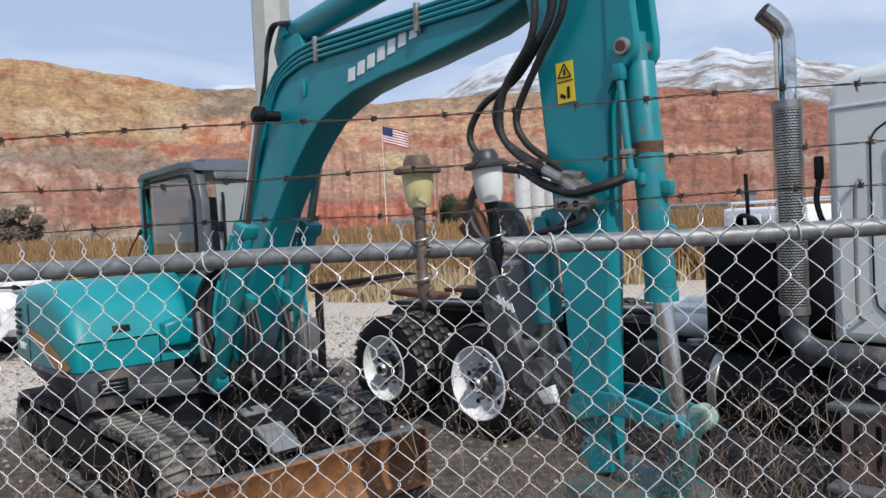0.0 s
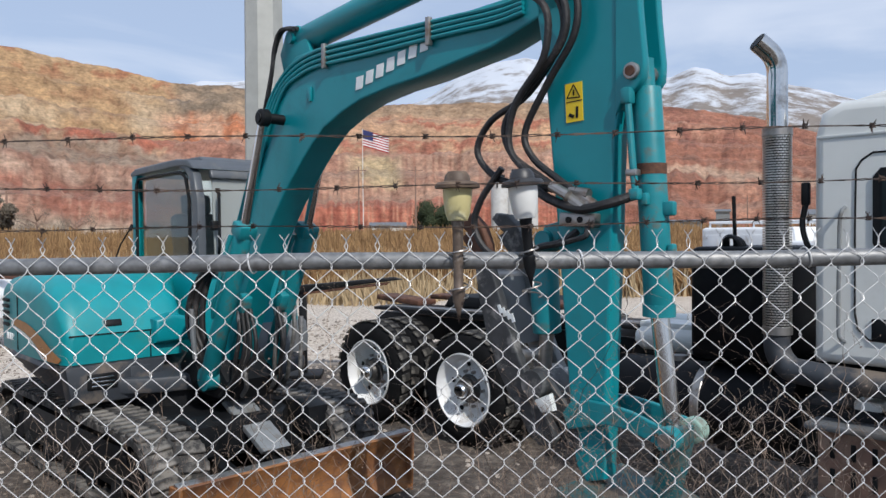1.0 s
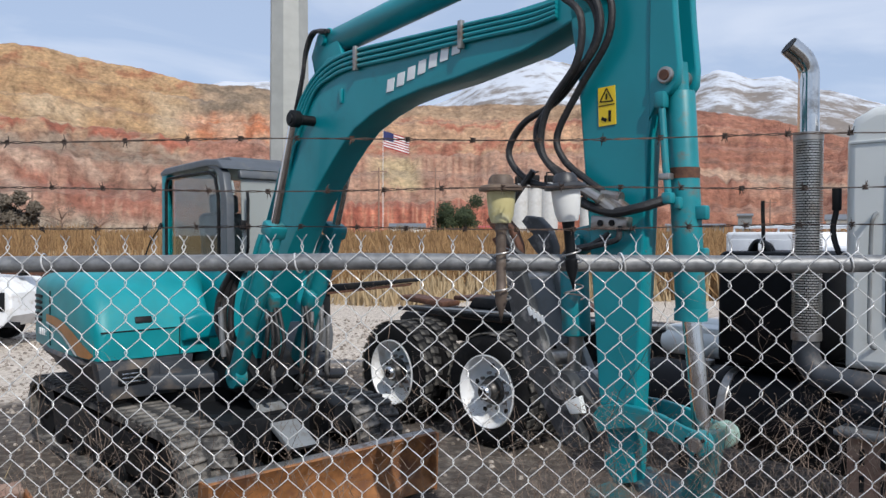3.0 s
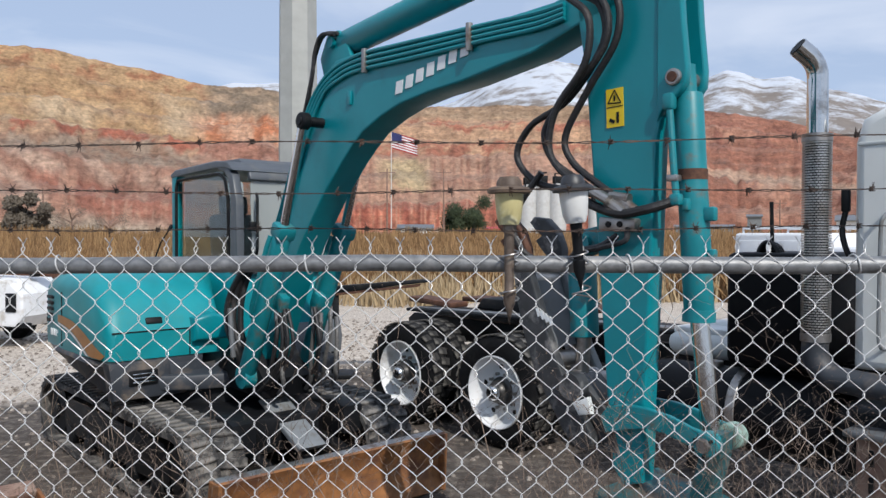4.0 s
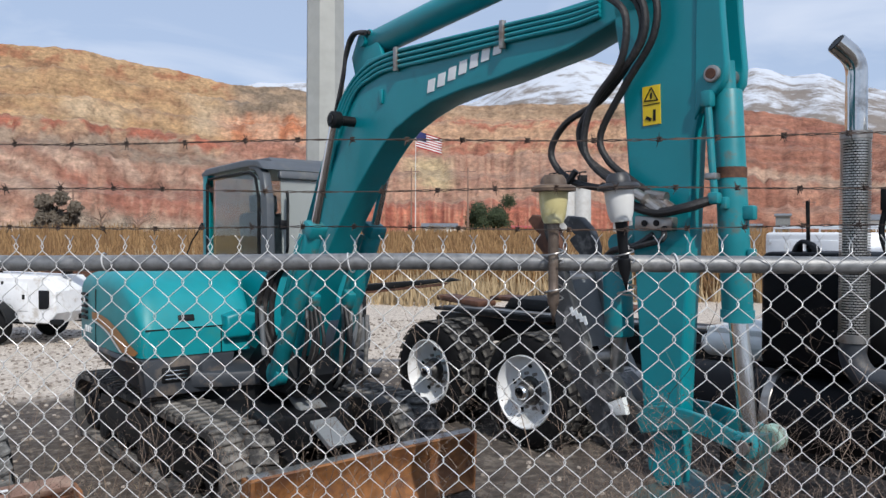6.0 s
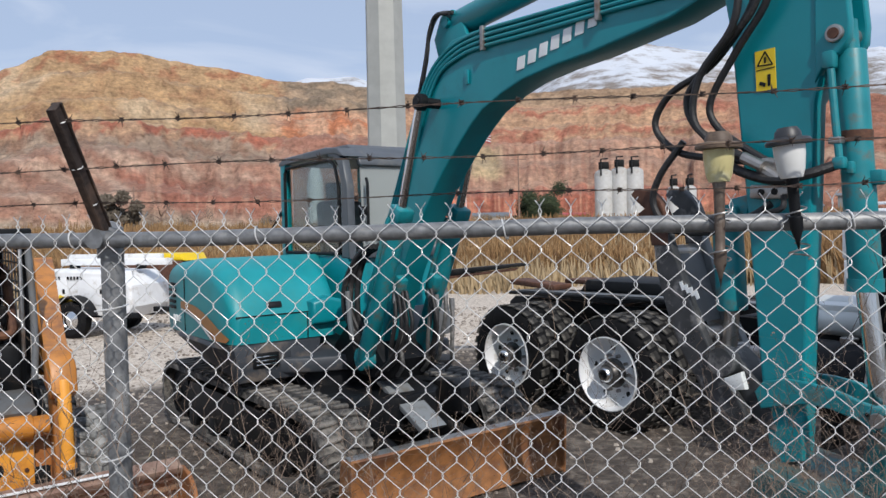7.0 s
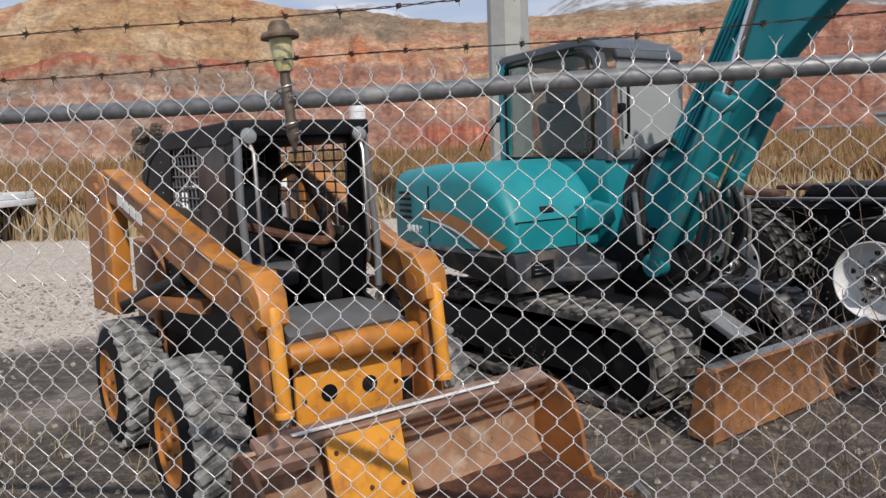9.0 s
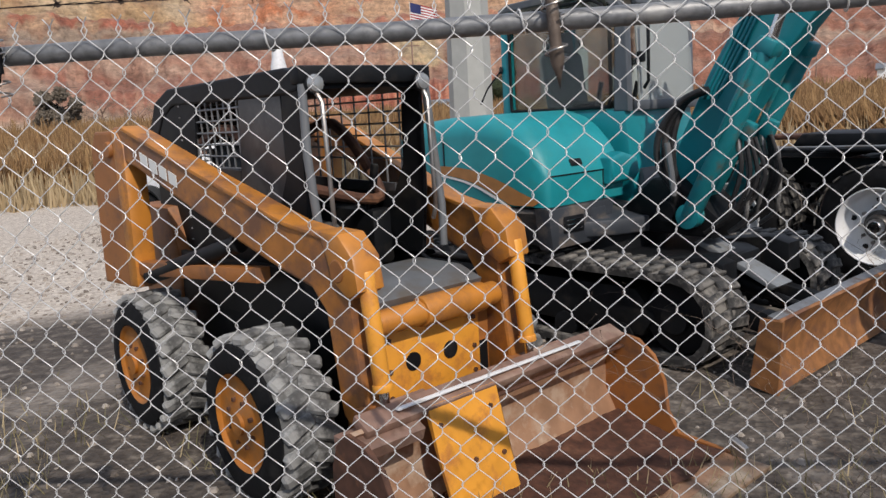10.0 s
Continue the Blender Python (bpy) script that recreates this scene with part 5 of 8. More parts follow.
    part("hose", bm, HOSE, mac)
    # stick
    face = [(-2.30, 3.42), (-2.38, 3.2), (-2.37, 3.0), (-2.31, 2.66), (-2.24, 1.9), (-2.18, 1.15), (-2.15, 0.86), (-2.09, 0.79), (-2.0, 0.82), (-1.99, 0.95), (-1.985, 1.18), (-1.95, 1.9), (-1.935, 2.3), (-1.91, 2.42)]
    bm = B()
    prism(bm, face + [(-1.87, 3.4), (-2.0, 3.5), (-2.18, 3.5)], 3.10, 3.275, 0.012)
    for w in bm.verts:
        if w.co.y > 3.12 and w.co.z < 2.4:
            w.co.y -= 0.07
    stick = part("stick", bm, TEAL, mac, "teal dipper stick")
    ear = [(-1.93, 2.38), (-1.88, 2.465), (-1.83, 2.485), (-1.795, 2.53), (-1.79, 2.6), (-1.81, 2.8), (-1.83, 3.1), (-1.85, 3.42), (-1.92, 3.46), (-1.93, 2.8)]
    for v in (3.092, 3.24):
        bm = B()
        prism(bm, ear, v, v + 0.045, 0.008)
        part("cylinder_ear", bm, TEAL, stick)
    bm = B()
    cyl(bm, (-1.845, 3.075, 2.56), (-1.845, 3.28, 2.56), 0.036, n=22, bevel=0.006)
    pin = part("pin", bm, STEEL, stick)
    bm = B()
    cyl(bm, (-1.845, 3.069, 2.56), (-1.845, 3.0765, 2.56), 0.022, n=16)
    part("pin_bolt", bm, RUST_DARK, stick)
    bm = B()
    lathe(bm, [(0.10, 0), (0.10, 0.012), (0.05, 0.02)], (-2.16, 3.1, 3.12), "y", 28, -1)
    part("pivot_boss", bm, TEAL, stick)
    # warning sticker with a triangle and a small black symbol
    bm = B()
    box(bm, (-2.142, 3.0975, 2.47), (0.09, 0.004, 0.172), (0, -2, 0), 0.0)
    st = part("warning_sticker", bm, YELLOW_STICKER, stick, "yellow warning sticker with black symbols")
    bm = B()
    for p, q in (((-2.177, 2.492), (-2.109, 2.489)), ((-2.109, 2.489), (-2.143, 2.548)), ((-2.143, 2.548), (-2.177, 2.492))):
        tube(bm, [(p[0], 3.0945, p[1]), (q[0], 3.0945, q[1])], 0.003, 5)
    box(bm, (-2.143, 3.0945, 2.512), (0.008, 0.003, 0.026), (0, 0, 0), 0.0)
    box(bm, (-2.14, 3.0945, 2.474), (0.084, 0.002, 0.004), (0, -2, 0), 0.0)
    box(bm, (-2.125, 3.0945, 2.425), (0.014, 0.003, 0.05), (0, 0, 0), 0.003)
    box(bm, (-2.155, 3.0945, 2.412), (0.03, 0.003, 0.016), (0, 25, 0), 0.003)
    part("symbol", bm, BLACK, st)
    # bucket cylinder with its pipe
    bm = B()
    a, b = Vector((-1.835, 3.185, 2.5)), Vector((-1.775, 3.185, 1.545))
    cyl(bm, a, b, 0.062, n=26, bevel=0.008)
    cyl(bm, (-1.832, 3.185, 2.44), (-1.845, 3.185, 2.62), 0.04, n=18)
    box(bm, (-1.80, 3.12, 2.03), (0.03, 0.05, 0.05), (0, 0, 0), 0.008)
    box(bm, (-1.73, 3.18, 1.99), (0.06, 0.04, 0.06), (0, 0, 0), 0.01)
    box(bm, (-1.715, 3.18, 1.82), (0.03, 0.04, 0.05), (0, 0, 0), 0.01)
    lathe(bm, [(0.068, 0), (0.068, 0.05)], (-1.778, 3.185, 1.54), "z", 26)
    bcyl = part("bucket_cylinder", bm, TEAL_WORN, mac)
    bm = B()
    lathe(bm, [(0.064, 0), (0.064, 0.045)], (-1.813, 3.185, 2.135), "z", 26)
    part("band", bm, RUST_DARK, bcyl, "rusty bare band")
    bm = B()
    tube(bm, [(-1.868, 3.09, 2.47), (-1.858, 3.085, 2.40), (-1.842, 3.085, 2.2), (-1.828, 3.085, 2.06)], 0.0155, 10)
    box(bm, (-1.866, 3.09, 2.46), (0.05, 0.05, 0.07), (0, 0, 0), 0.012)
    box(bm, (-1.828, 3.085, 2.05), (0.05, 0.045, 0.05), (0, 0, 0), 0.012)
    part("oil_pipe", bm, TEAL_WORN, bcyl)
    bm = B()
    box(bm, (-1.842, 3.09, 2.14), (0.05, 0.045, 0.028), (0, 0, 0), 0.006)
    part("pipe_clamp", bm, STEEL, bcyl)
    bm = B()
    cyl(bm, b, (-1.72, 3.185, 1.08), 0.039, n=20)
    part("rod", bm, CHROME, bcyl, "bright chrome rod")
    # bucket linkage
    for v in (3.06, 3.265):
        bm = B()
        prism(bm, [(-2.19, 1.09), (-2.15, 1.14), (-2.05, 1.165), (-1.95, 1.165), (-1.84, 1.15), (-1.74, 1.12), (-1.66, 1.105), (-1.63, 1.06), (-1.67, 1.02), (-1.76, 1.045), (-1.86, 1.07), (-1.95, 1.075), (-2.05, 1.05), (-2.16, 1.02)], v, v + 0.025, 0.006)
        part("link", bm, TEAL_WORN, mac)
    bm = B()
    cyl(bm, (-1.67, 3.035, 1.065), (-1.67, 3.10, 1.065), 0.052, n=24, bevel=0.01)
    part("link_boss", bm, TEAL_WORN, mac)
    bm = B()
    cyl(bm, (-1.67, 3.24, 1.065), (-1.67, 3.31, 1.065), 0.055, n=24, bevel=0.01)
    boss = part("link_boss", bm, PALE_TEAL, mac, "chalky pale pin boss")
    bm = B()
    cyl(bm, (-1.67, 3.025, 1.065), (-1.67, 3.32, 1.065), 0.03, n=18, bevel=0.004)
    part("pin", bm, STEEL, boss)
    for a in (0.6, 2.7, 4.8):
        bm = B()
        cyl(bm, (-1.67 + 0.04 * math.cos(a), 3.027, 1.065 + 0.04 * math.sin(a)), (-1.67 + 0.04 * math.cos(a), 3.04, 1.065 + 0.04 * math.sin(a)), 0.008, n=6)
        part("bolt", bm, BLACK, boss)
    bm = B()
    prism(bm, [(-1.72, 1.09), (-1.64, 1.10), (-1.64, 1.02), (-1.74, 0.62), (-1.84, 0.6)], 3.12, 3.23, 0.015)
    part("bucket_link", bm, TEAL_SCRAPED, mac)
    # bucket: curved shell between two cheek plates, mouth towards the cab
    arc = [(-1.86 + 0.36 * math.cos(a), 0.40 + 0.36 * math.sin(a)) for a in np.linspace(1.35, -1.75, 14)]
    shell_o = [(-2.12, 0.80)] + arc + [(-2.3, 0.05)]
    shell_i = [(-2.28, 0.075)] + [(-1.86 + 0.335 * math.cos(a), 0.40 + 0.335 * math.sin(a)) for a in np.linspace(-1.75, 1.35, 14)] + [(-2.1, 0.765)]
    bm = B()
    prism(bm, shell_o + shell_i, 2.94, 3.42, 0.004, 1)
    bucket = part("bucket", bm, TEAL_SCRAPED, mac, "teal digging bucket scraped bare")
    for v in (2.925, 3.405):
        bm = B()
        prism(bm, shell_o, v, v + 0.028, 0.006, 1)
        part("cheek_plate", bm, TEAL_SCRAPED, bucket)
    for k in range(4):
        bm = B()
        v = 2.99 + k * 0.127
        prism(bm, [(-2.22, 0.09), (-2.3, 0.085), (-2.42, 0.035), (-2.42, 0.02), (-2.22, 0.03)], v - 0.03, v + 0.03, 0.008)
        part("tooth", bm, STEEL, bucket)
    # thumb: two grey plates with hooked rusty tips
    for v in (3.03, 3.30):
        bm = B()
        body = [(-2.70, 1.80), (-2.60, 1.80), (-2.59, 1.74), (-2.546, 1.628), (-2.489, 1.483), (-2.429, 1.342), (-2.36, 1.216), (-2.285, 1.096), (-2.225, 1.019), (-2.208, 0.972), (-2.239, 0.928), (-2.303, 0.927), (-2.359, 0.968), (-2.462, 1.11), (-2.551, 1.246), (-2.625, 1.43), (-2.671, 1.593)]
        prism(bm, body, v, v + 0.05, 0.01)
        plate = part("thumb_plate", bm, THUMB_PAINT if v < 3.1 else GUARD_GREY, mac, "scratched charcoal thumb plate" if v < 3.1 else "pale grey scuffed thumb plate")
        if v < 3.1:
            for k in range(4):
                bm = B()
                box(bm, (-2.525 + 0.026 * k, v - 0.003, 1.535 - 0.012 * k), (0.017, 0.004, 0.042), (0, -22, 0), 0.0)
                part("marking_bar", bm, WHITE_MARK, plate)
        bm = B()
        prism(bm, [(-2.60, 1.72), (-2.60, 1.84), (-2.64, 1.93), (-2.71, 1.99), (-2.79, 2.0), (-2.82, 1.97), (-2.78, 1.93), (-2.74, 1.90), (-2.78, 1.875), (-2.75, 1.84), (-2.71, 1.80), (-2.70, 1.72)], v - 0.004, v + 0.054, 0.01)
        part("hooked_tip", bm, RUST_DARK if v < 3.1 else THUMB_PAINT, plate, "worn hooked tip")
    bm = B()
    for u, z in ((-2.5, 1.3), (-2.64, 1.68), (-2.26, 0.98), (-2.36, 1.20)):
        bm2 = B()
        cyl(bm2, (u, 3.03, z), (u, 3.35, z), 0.04, n=18)
        part("thumb_pin", bm2, STEEL, mac)
    prism(bm, [(-2.57, 1.35), (-2.50, 1.36), (-2.60, 1.68), (-2.67, 1.68)], 3.08, 3.30, 0.01)
    part("thumb_brace", bm, GREY_PAINT, mac)
    bm = B()
    prism(bm, [(-2.36, 1.26), (-2.16, 1.10), (-2.1, 0.92), (-2.3, 0.94)], 3.09, 3.28, 0.02)
    part("thumb_mount", bm, THUMB_PAINT, mac)
    bm = B()
    lathe(bm, [(0.02, -0.02), (0.062, -0.02), (0.066, 0.0), (0.066, 0.04)], (-2.315, 3.02, 1.21), "y", 24)
    part("pivot_disc", bm, THUMB_PAINT, mac)
    bm = B()
    cyl(bm, (-2.385, 3.18, 1.80), (-2.365, 3.18, 1.42), 0.068, n=22, bevel=0.008)
    cyl(bm, (-2.33, 3.10, 1.86), (-2.33, 3.28, 1.86), 0.045, n=18)
    prism(bm, [(-2.40, 1.78), (-2.26, 1.84), (-2.24, 1.95), (-2.34, 1.93)], 3.13, 3.23, 0.01)
    tcyl = part("thumb_cylinder", bm, TEAL_WORN, mac)
    bm = B()
    cyl(bm, (-2.365, 3.18, 1.42), (-2.385, 3.18, 1.22), 0.034, n=16)
    cyl(bm, (-2.385, 3.10, 1.21), (-2.385, 3.28, 1.21), 0.055, n=18)
    part("rod", bm, STEEL, tcyl)
    bm = B()
    prism(bm, [(-2.294, 1.141), (-2.209, 1.181), (-2.187, 1.108), (-2.256, 1.091)], 2.99, 3.025, 0.008)
    part("thumb_lug", bm, GREY_CAB, mac, "pale grey lug")
    # hoses from the boom's end to the stick
    hoses = [
        [(-2.30, 3.0), (-2.18, 2.92), (-2.16, 2.75), (-2.35, 2.53), (-2.58, 2.43), (-2.67, 2.29), (-2.55, 2.16), (-2.35, 2.11), (-2.1, 2.07)],
        [(-2.26, 3.02), (-2.13, 2.9), (-2.14, 2.72), (-2.36, 2.52), (-2.47, 2.39), (-2.42, 2.25), (-2.24, 2.13), (-2.1, 2.04)],
        [(-2.32, 2.98), (-2.2, 2.86), (-2.22, 2.66), (-2.38, 2.48), (-2.42, 2.3), (-2.33, 2.18), (-2.16, 2.09)],
        [(-2.28, 3.05), (-2.1, 2.95), (-2.09, 2.76), (-2.24, 2.56), (-2.37, 2.36), (-2.33, 2.24), (-2.2, 2.14), (-2.06, 2.05)]]
    for k, pts in enumerate(hoses):
        bm = B()
        tube(bm, [(p[0], 3.035 - 0.028 * (k % 3), p[1]) for p in pts], 0.0165, 10, smooth=6)
        ho = part("hose", bm, HOSE, mac, "black hydraulic hose")
        bm = B()
        e = Vector((pts[-1][0], 3.035 - 0.028 * (k % 3), pts[-1][1]))
        d = (e - Vector((pts[-2][0], e.y, pts[-2][1]))).normalized()
        cyl(bm, e - d * 0.02, e + d * 0.08, 0.024, n=10)
        part("hose_fitting", bm, STEEL, ho)
    bm = B()
    tube(bm, [(-2.35, 3.02, 2.12), (-2.2, 3.0, 2.04), (-2.05, 3.0, 1.995), (-1.93, 3.02, 2.01), (-1.84, 3.09, 2.045)], 0.021, 10, smooth=6)
    part("hose", bm, HOSE, mac, "black hydraulic hose")
    bm = B()
    tube(bm, [(-2.5, 3.02, 2.2), (-2.62, 3.0, 2.05), (-2.66, 3.0, 1.92), (-2.58, 3.02, 1.8), (-2.45, 3.1, 1.78), (-2.34, 3.2, 1.8)], 0.016, 8, smooth=6)
    tube(bm, [(-2.1, 3.06, 1.90), (-2.18, 3.04, 1.85), (-2.3, 3.05, 1.83), (-2.38, 3.1, 1.8)], 0.016, 8, smooth=6)
    part("hose", bm, HOSE, mac, "black hydraulic hose")
    bm = B()
    box(bm, (-2.10, 3.075, 1.95), (0.19, 0.05, 0.06), (0, 3, 0), 0.008)
    vb = part("valve_block", bm, STEEL, stick, "bare steel valve block")
    for u in (-2.14, -2.08):
        bm = B()
        cyl(bm, (u, 3.044, 1.95), (u, 3.051, 1.95), 0.014, n=12)
        part("port_plug", bm, BLACK, vb)
    bm = B()
    tube(bm, [(-2.04, 3.05, 1.93), (-2.03, 3.02, 1.88), (-2.1, 3.02, 1.86), (-2.2, 3.04, 1.84)], 0.013, 8, smooth=4)
    part("hose", bm, HOSE, mac)
    return mac


build_excavator()

# ---- semi truck ----
def wheel_tyre(mac, u, v, z, r, w, out, tread_mat, side_mat, blocks=0, name="tyre"):
    """A tyre with rounded shoulders; v is its outer face, out (-1 or 1) the way that face looks."""
    bm = B()
    s = -out
    prof = [(r * 0.645, 0.02), (r * 0.67, 0.005), (r * 0.78, 0.0), (r * 0.93, 0.022), (r * 0.985, 0.05), (r, 0.075), (r, w - 0.075), (r * 0.985, w - 0.05), (r * 0.93, w - 0.022), (r * 0.78, w), (r * 0.67, w - 0.005), (r * 0.645, w - 0.02), (r * 0.645, 0.02)]
    lathe(bm, prof, (u, v, z), "y", 48, s)
    return part(name, bm, side_mat, mac)


def tread_blocks(parent, base, u, v, z, r, w, s, count, size, skew, material):
    """Raised tread blocks round a tyre, pieces that share one mesh a row."""
    for row, (f, sk) in enumerate(((0.27, skew), (0.73, -skew))):
        bm = B()
        box(bm, (0, 0, 0), size, (0, 0, sk), min(size) * 0.25, 1)
        me = finish("tread_block", bm, material)
        for k in range(count):
            a = 2 * math.pi * (k + 0.5 * row) / count
            ob = new("tread_block", me)
            ob.parent = parent
            p = Vector((u + r * math.cos(a), v + s * w * f, z + r * math.sin(a))) - Vector(base)
            ob.matrix_local = Matrix.Translation(p) @ Matrix.Rotation(math.pi / 2 - a, 4, "Y")


def build_truck():
    mac = thing("semi_truck", "pale grey semi tractor with white disc wheels and steel exhaust stack", "truck", (-4.0, 6.4, 0), HEAD)
    R, W, K = 0.515, 0.27, 0.535
    V = 5.17
    zc = 0.50

    def duals(u, side):
        v = V if side < 0 else 7.63
        s = -side
        wheel = wheel_tyre(mac, u, v, zc, R, W, side, RUBBER, RUBBER, name="outer_tyre")
        tread_blocks(wheel, mac["base"], u, v, zc, R, W, s, 30, (0.075, 0.10, 0.014), 12, TREAD_GREY)
        bm = B()
        lathe(bm, [(K * 0.62, 0.02), (K * 0.615, 0.002), (K * 0.60, 0.0), (K * 0.585, 0.02), (K * 0.565, 0.045), (K * 0.55, 0.075), (K * 0.53, 0.095), (K * 0.48, 0.112), (K * 0.36, 0.128), (K * 0.27, 0.12), (K * 0.25, 0.11), (0.0, 0.11)], (u, v, zc), "y", 48, s, cap=False)
        rim = part("rim", bm, WHITE_PAINT, wheel, "white painted steel disc")
        for k in range(5):
            a = 2 * math.pi * k / 5 + 0.4
            bm = B()
            cyl(bm, (u + K * 0.42 * math.cos(a), v + s * 0.116, zc + K * 0.42 * math.sin(a)), (u + K * 0.42 * math.cos(a), v + s * 0.14, zc + K * 0.42 * math.sin(a)), 0.024, n=16)
            part("hand_hole", bm, BLACK, wheel)
        bm = B()
        lathe(bm, [(0.135, 0.118), (0.13, 0.10), (0.105, 0.085), (0.098, 0.03), (0.08, 0.01), (0.0, 0.005)], (u, v, zc), "y", 28, s)
        part("hub", bm, HUB_STEEL, wheel, "greasy dark steel hub")
        bm = B()
        lathe(bm, [(0.072, 0.012), (0.07, -0.02), (0.05, -0.045), (0.0, -0.055)], (u, v, zc), "y", 24, s)
        part("hub_cap", bm, CHROME, wheel, "bright steel hub cap")
        for k in range(10):
            a = 2 * math.pi * k / 10
            bm = B()
            cyl(bm, (u + 0.16 * math.cos(a), v + s * 0.125, zc + 0.16 * math.sin(a)), (u + 0.16 * math.cos(a), v + s * 0.085, zc + 0.16 * math.sin(a)), 0.016, n=6)
            part("wheel_nut", bm, STEEL, wheel)
        inner = wheel_tyre(mac, u, v + s * 0.32, zc, R, W, side, RUBBER, RUBBER, name="inner_tyre")
        tread_blocks(inner, mac["base"], u, v + s * 0.32, zc, R, W, s, 30, (0.075, 0.10, 0.014), 12, TREAD_GREY)

    for u in (-4.88, -6.22):
        for side in (-1, 1):
            duals(u, side)
        bm = B()
        cyl(bm, (u, V + 0.5, zc), (u, 7.1, zc), 0.09, n=16)
        lathe(bm, [(0.1, -0.2), (0.22, -0.12), (0.25, 0), (0.22, 0.12), (0.1, 0.2)], (u, 6.4, zc), "y", 20)
        part("axle", bm, BLACK, mac)
    for v in (5.98, 6.82):
        bm = B()
        prism(bm, [(-6.95, 0.78), (1.6, 0.72), (1.6, 0.98), (-6.9, 1.02), (-7.0, 0.95)], v - 0.04, v + 0.04, 0.008)
        part("frame_rail", bm, BLACK, mac)
    for u in (-6.9, -5.45, -4.1, -3.0):
        bm = B()
        box(bm, (u, 6.4, 0.9), (0.12, 0.8, 0.2), (0, 0, 0), 0.015)
        part("cross_member", bm, BLACK, mac)
    # decking over the rear wheels
    bm = B()
    box(bm, (-4.9, 5.95, 1.11), (3.7, 0.5, 0.035), (0, -0.8, 0), 0.008)
    part("deck_plate", bm, BLACK, mac, "black deck plate with a grey strip along its top")
    # lighter grey strip along the top of the deck
    bm = B()
    box(bm, (-4.95, 5.82, 1.135), (3.4, 0.16, 0.012), (0, -0.8, 0), 0.004)
    part("worn_strip", bm, GREY_PAINT, mac)
    bm = B()
    prism(bm, [(-6.0, 1.12), (-5.9, 1.24), (-5.0, 1.24), (-4.8, 1.12)], 6.05, 6.85, 0.02)
    part("fifth_wheel", bm, BLACK, mac, "greasy fifth-wheel plate")
    bm = B()
    box(bm, (-5.4, 6.35, 1.2), (1.9, 0.35, 0.05), (0, 0, 0), 0.015)
    box(bm, (-6.55, 6.0, 1.17), (0.7, 0.28, 0.06), (0, 3, 0), 0.015)
    part("ramp", bm, RUST_DARK, mac)
    # air tanks and white box behind the cab
    for v, z, r in ((5.75, 1.06, 0.10), (6.05, 1.12, 0.11)):
        bm = B()
        lathe(bm, [(0, 0), (r * 0.7, 0.02), (r, 0.07), (r, 0.95), (r * 0.7, 1.0), (0, 1.02)], (-3.45, v, z), "x", 24)
        part("air_tank", bm, GREY_CAB, mac, "pale grey air tank")
    bm = B()
    box(bm, (-2.95, 6.3, 1.16), (0.9, 1.2, 0.06), (0, 0, 0), 0.01)
    part("catwalk", bm, GREY_CAB, mac)
    # fuel tank with strap
    bm = B()
    lathe(bm, [(0.0, 0.0), (0.24, 0.005), (0.275, 0.03), (0.28, 0.06), (0.28, 1.30), (0.275, 1.33), (0.24, 1.355), (0, 1.36)], (-3.35, 5.42, 0.69), "x", 36)
    tank = part("fuel_tank", bm, BLACK_GLOSS, mac, "black round fuel tank")
    for u in (-2.68,):
        bm = B()
        lathe(bm, [(0.283, 0), (0.288, 0.005), (0.288, 0.06), (0.283, 0.065)], (u, 5.42, 0.69), "x", 36)
        part("strap", bm, STEEL, tank, "bright steel strap")
    bm = B()
    cyl(bm, (-2.9, 5.42, 0.95), (-2.9, 5.42, 1.0), 0.06, n=18)
    part("filler_cap", bm, STEEL, tank)
    # black bulkhead and tool box behind the sleeper
    bm = B()
    box(bm, (-2.46, 5.72, 1.4), (0.60, 0.85, 0.78), (0, 0, 0), 0.05, 3)
    part("tool_box", bm, BLACK_GLOSS, mac, "black box behind the cab")
    bm = B()
    for k in range(3):
        tube(bm, [(-2.62, 5.45 + 0.05 * k, 1.55), (-2.60, 5.45 + 0.05 * k, 1.78), (-2.54, 5.45, 1.86), (-2.46, 5.45 + 0.03 * k, 1.8), (-2.46, 5.45, 1.6), (-2.56, 5.42, 1.45)], 0.016, 8, smooth=5)
    part("air_hose", bm, HOSE, mac, "coiled black air hoses")
    bm = B()
    tube(bm, [(-2.52, 5.5, 1.78), (-2.53, 5.5, 2.14)], 0.014, 8)
    tube(bm, [(-2.52, 5.5, 1.82), (-2.38, 5.4, 1.72), (-2.24, 5.4, 1.64)], 0.010, 8)
    part("hose_pole", bm, BLACK, mac)
    bm = B()
    box(bm, (-2.02, 5.5, 0.62), (1.05, 0.55, 0.42), (0, 0, 0), 0.04)
    part("battery_box", bm, BLACK, mac)
    bm = B()
    box(bm, (-2.98, 5.45, 0.36), (0.06, 0.45, 0.25), (0, 0, 0), 0.01)
    part("tank_bracket", bm, BLACK, mac)
    # exhaust stack
    su, sv = -2.075, 5.12
    bm = B()
    pts = [Vector((su, sv, 2.45)), Vector((su, sv, 2.86))]
    out = Vector((-0.62, -0.78, 0.0))      # the tip turns out towards the road
    pts += [Vector((su, sv, 2.88 + 0.17 * math.sin(a))) + out * (0.17 - 0.17 * math.cos(a)) for a in np.linspace(0.08, 0.95, 11)]
    pts.append(pts[-1] + (pts[-1] - pts[-2]).normalized() * 0.075)
    tube(bm, pts, 0.062, 28)
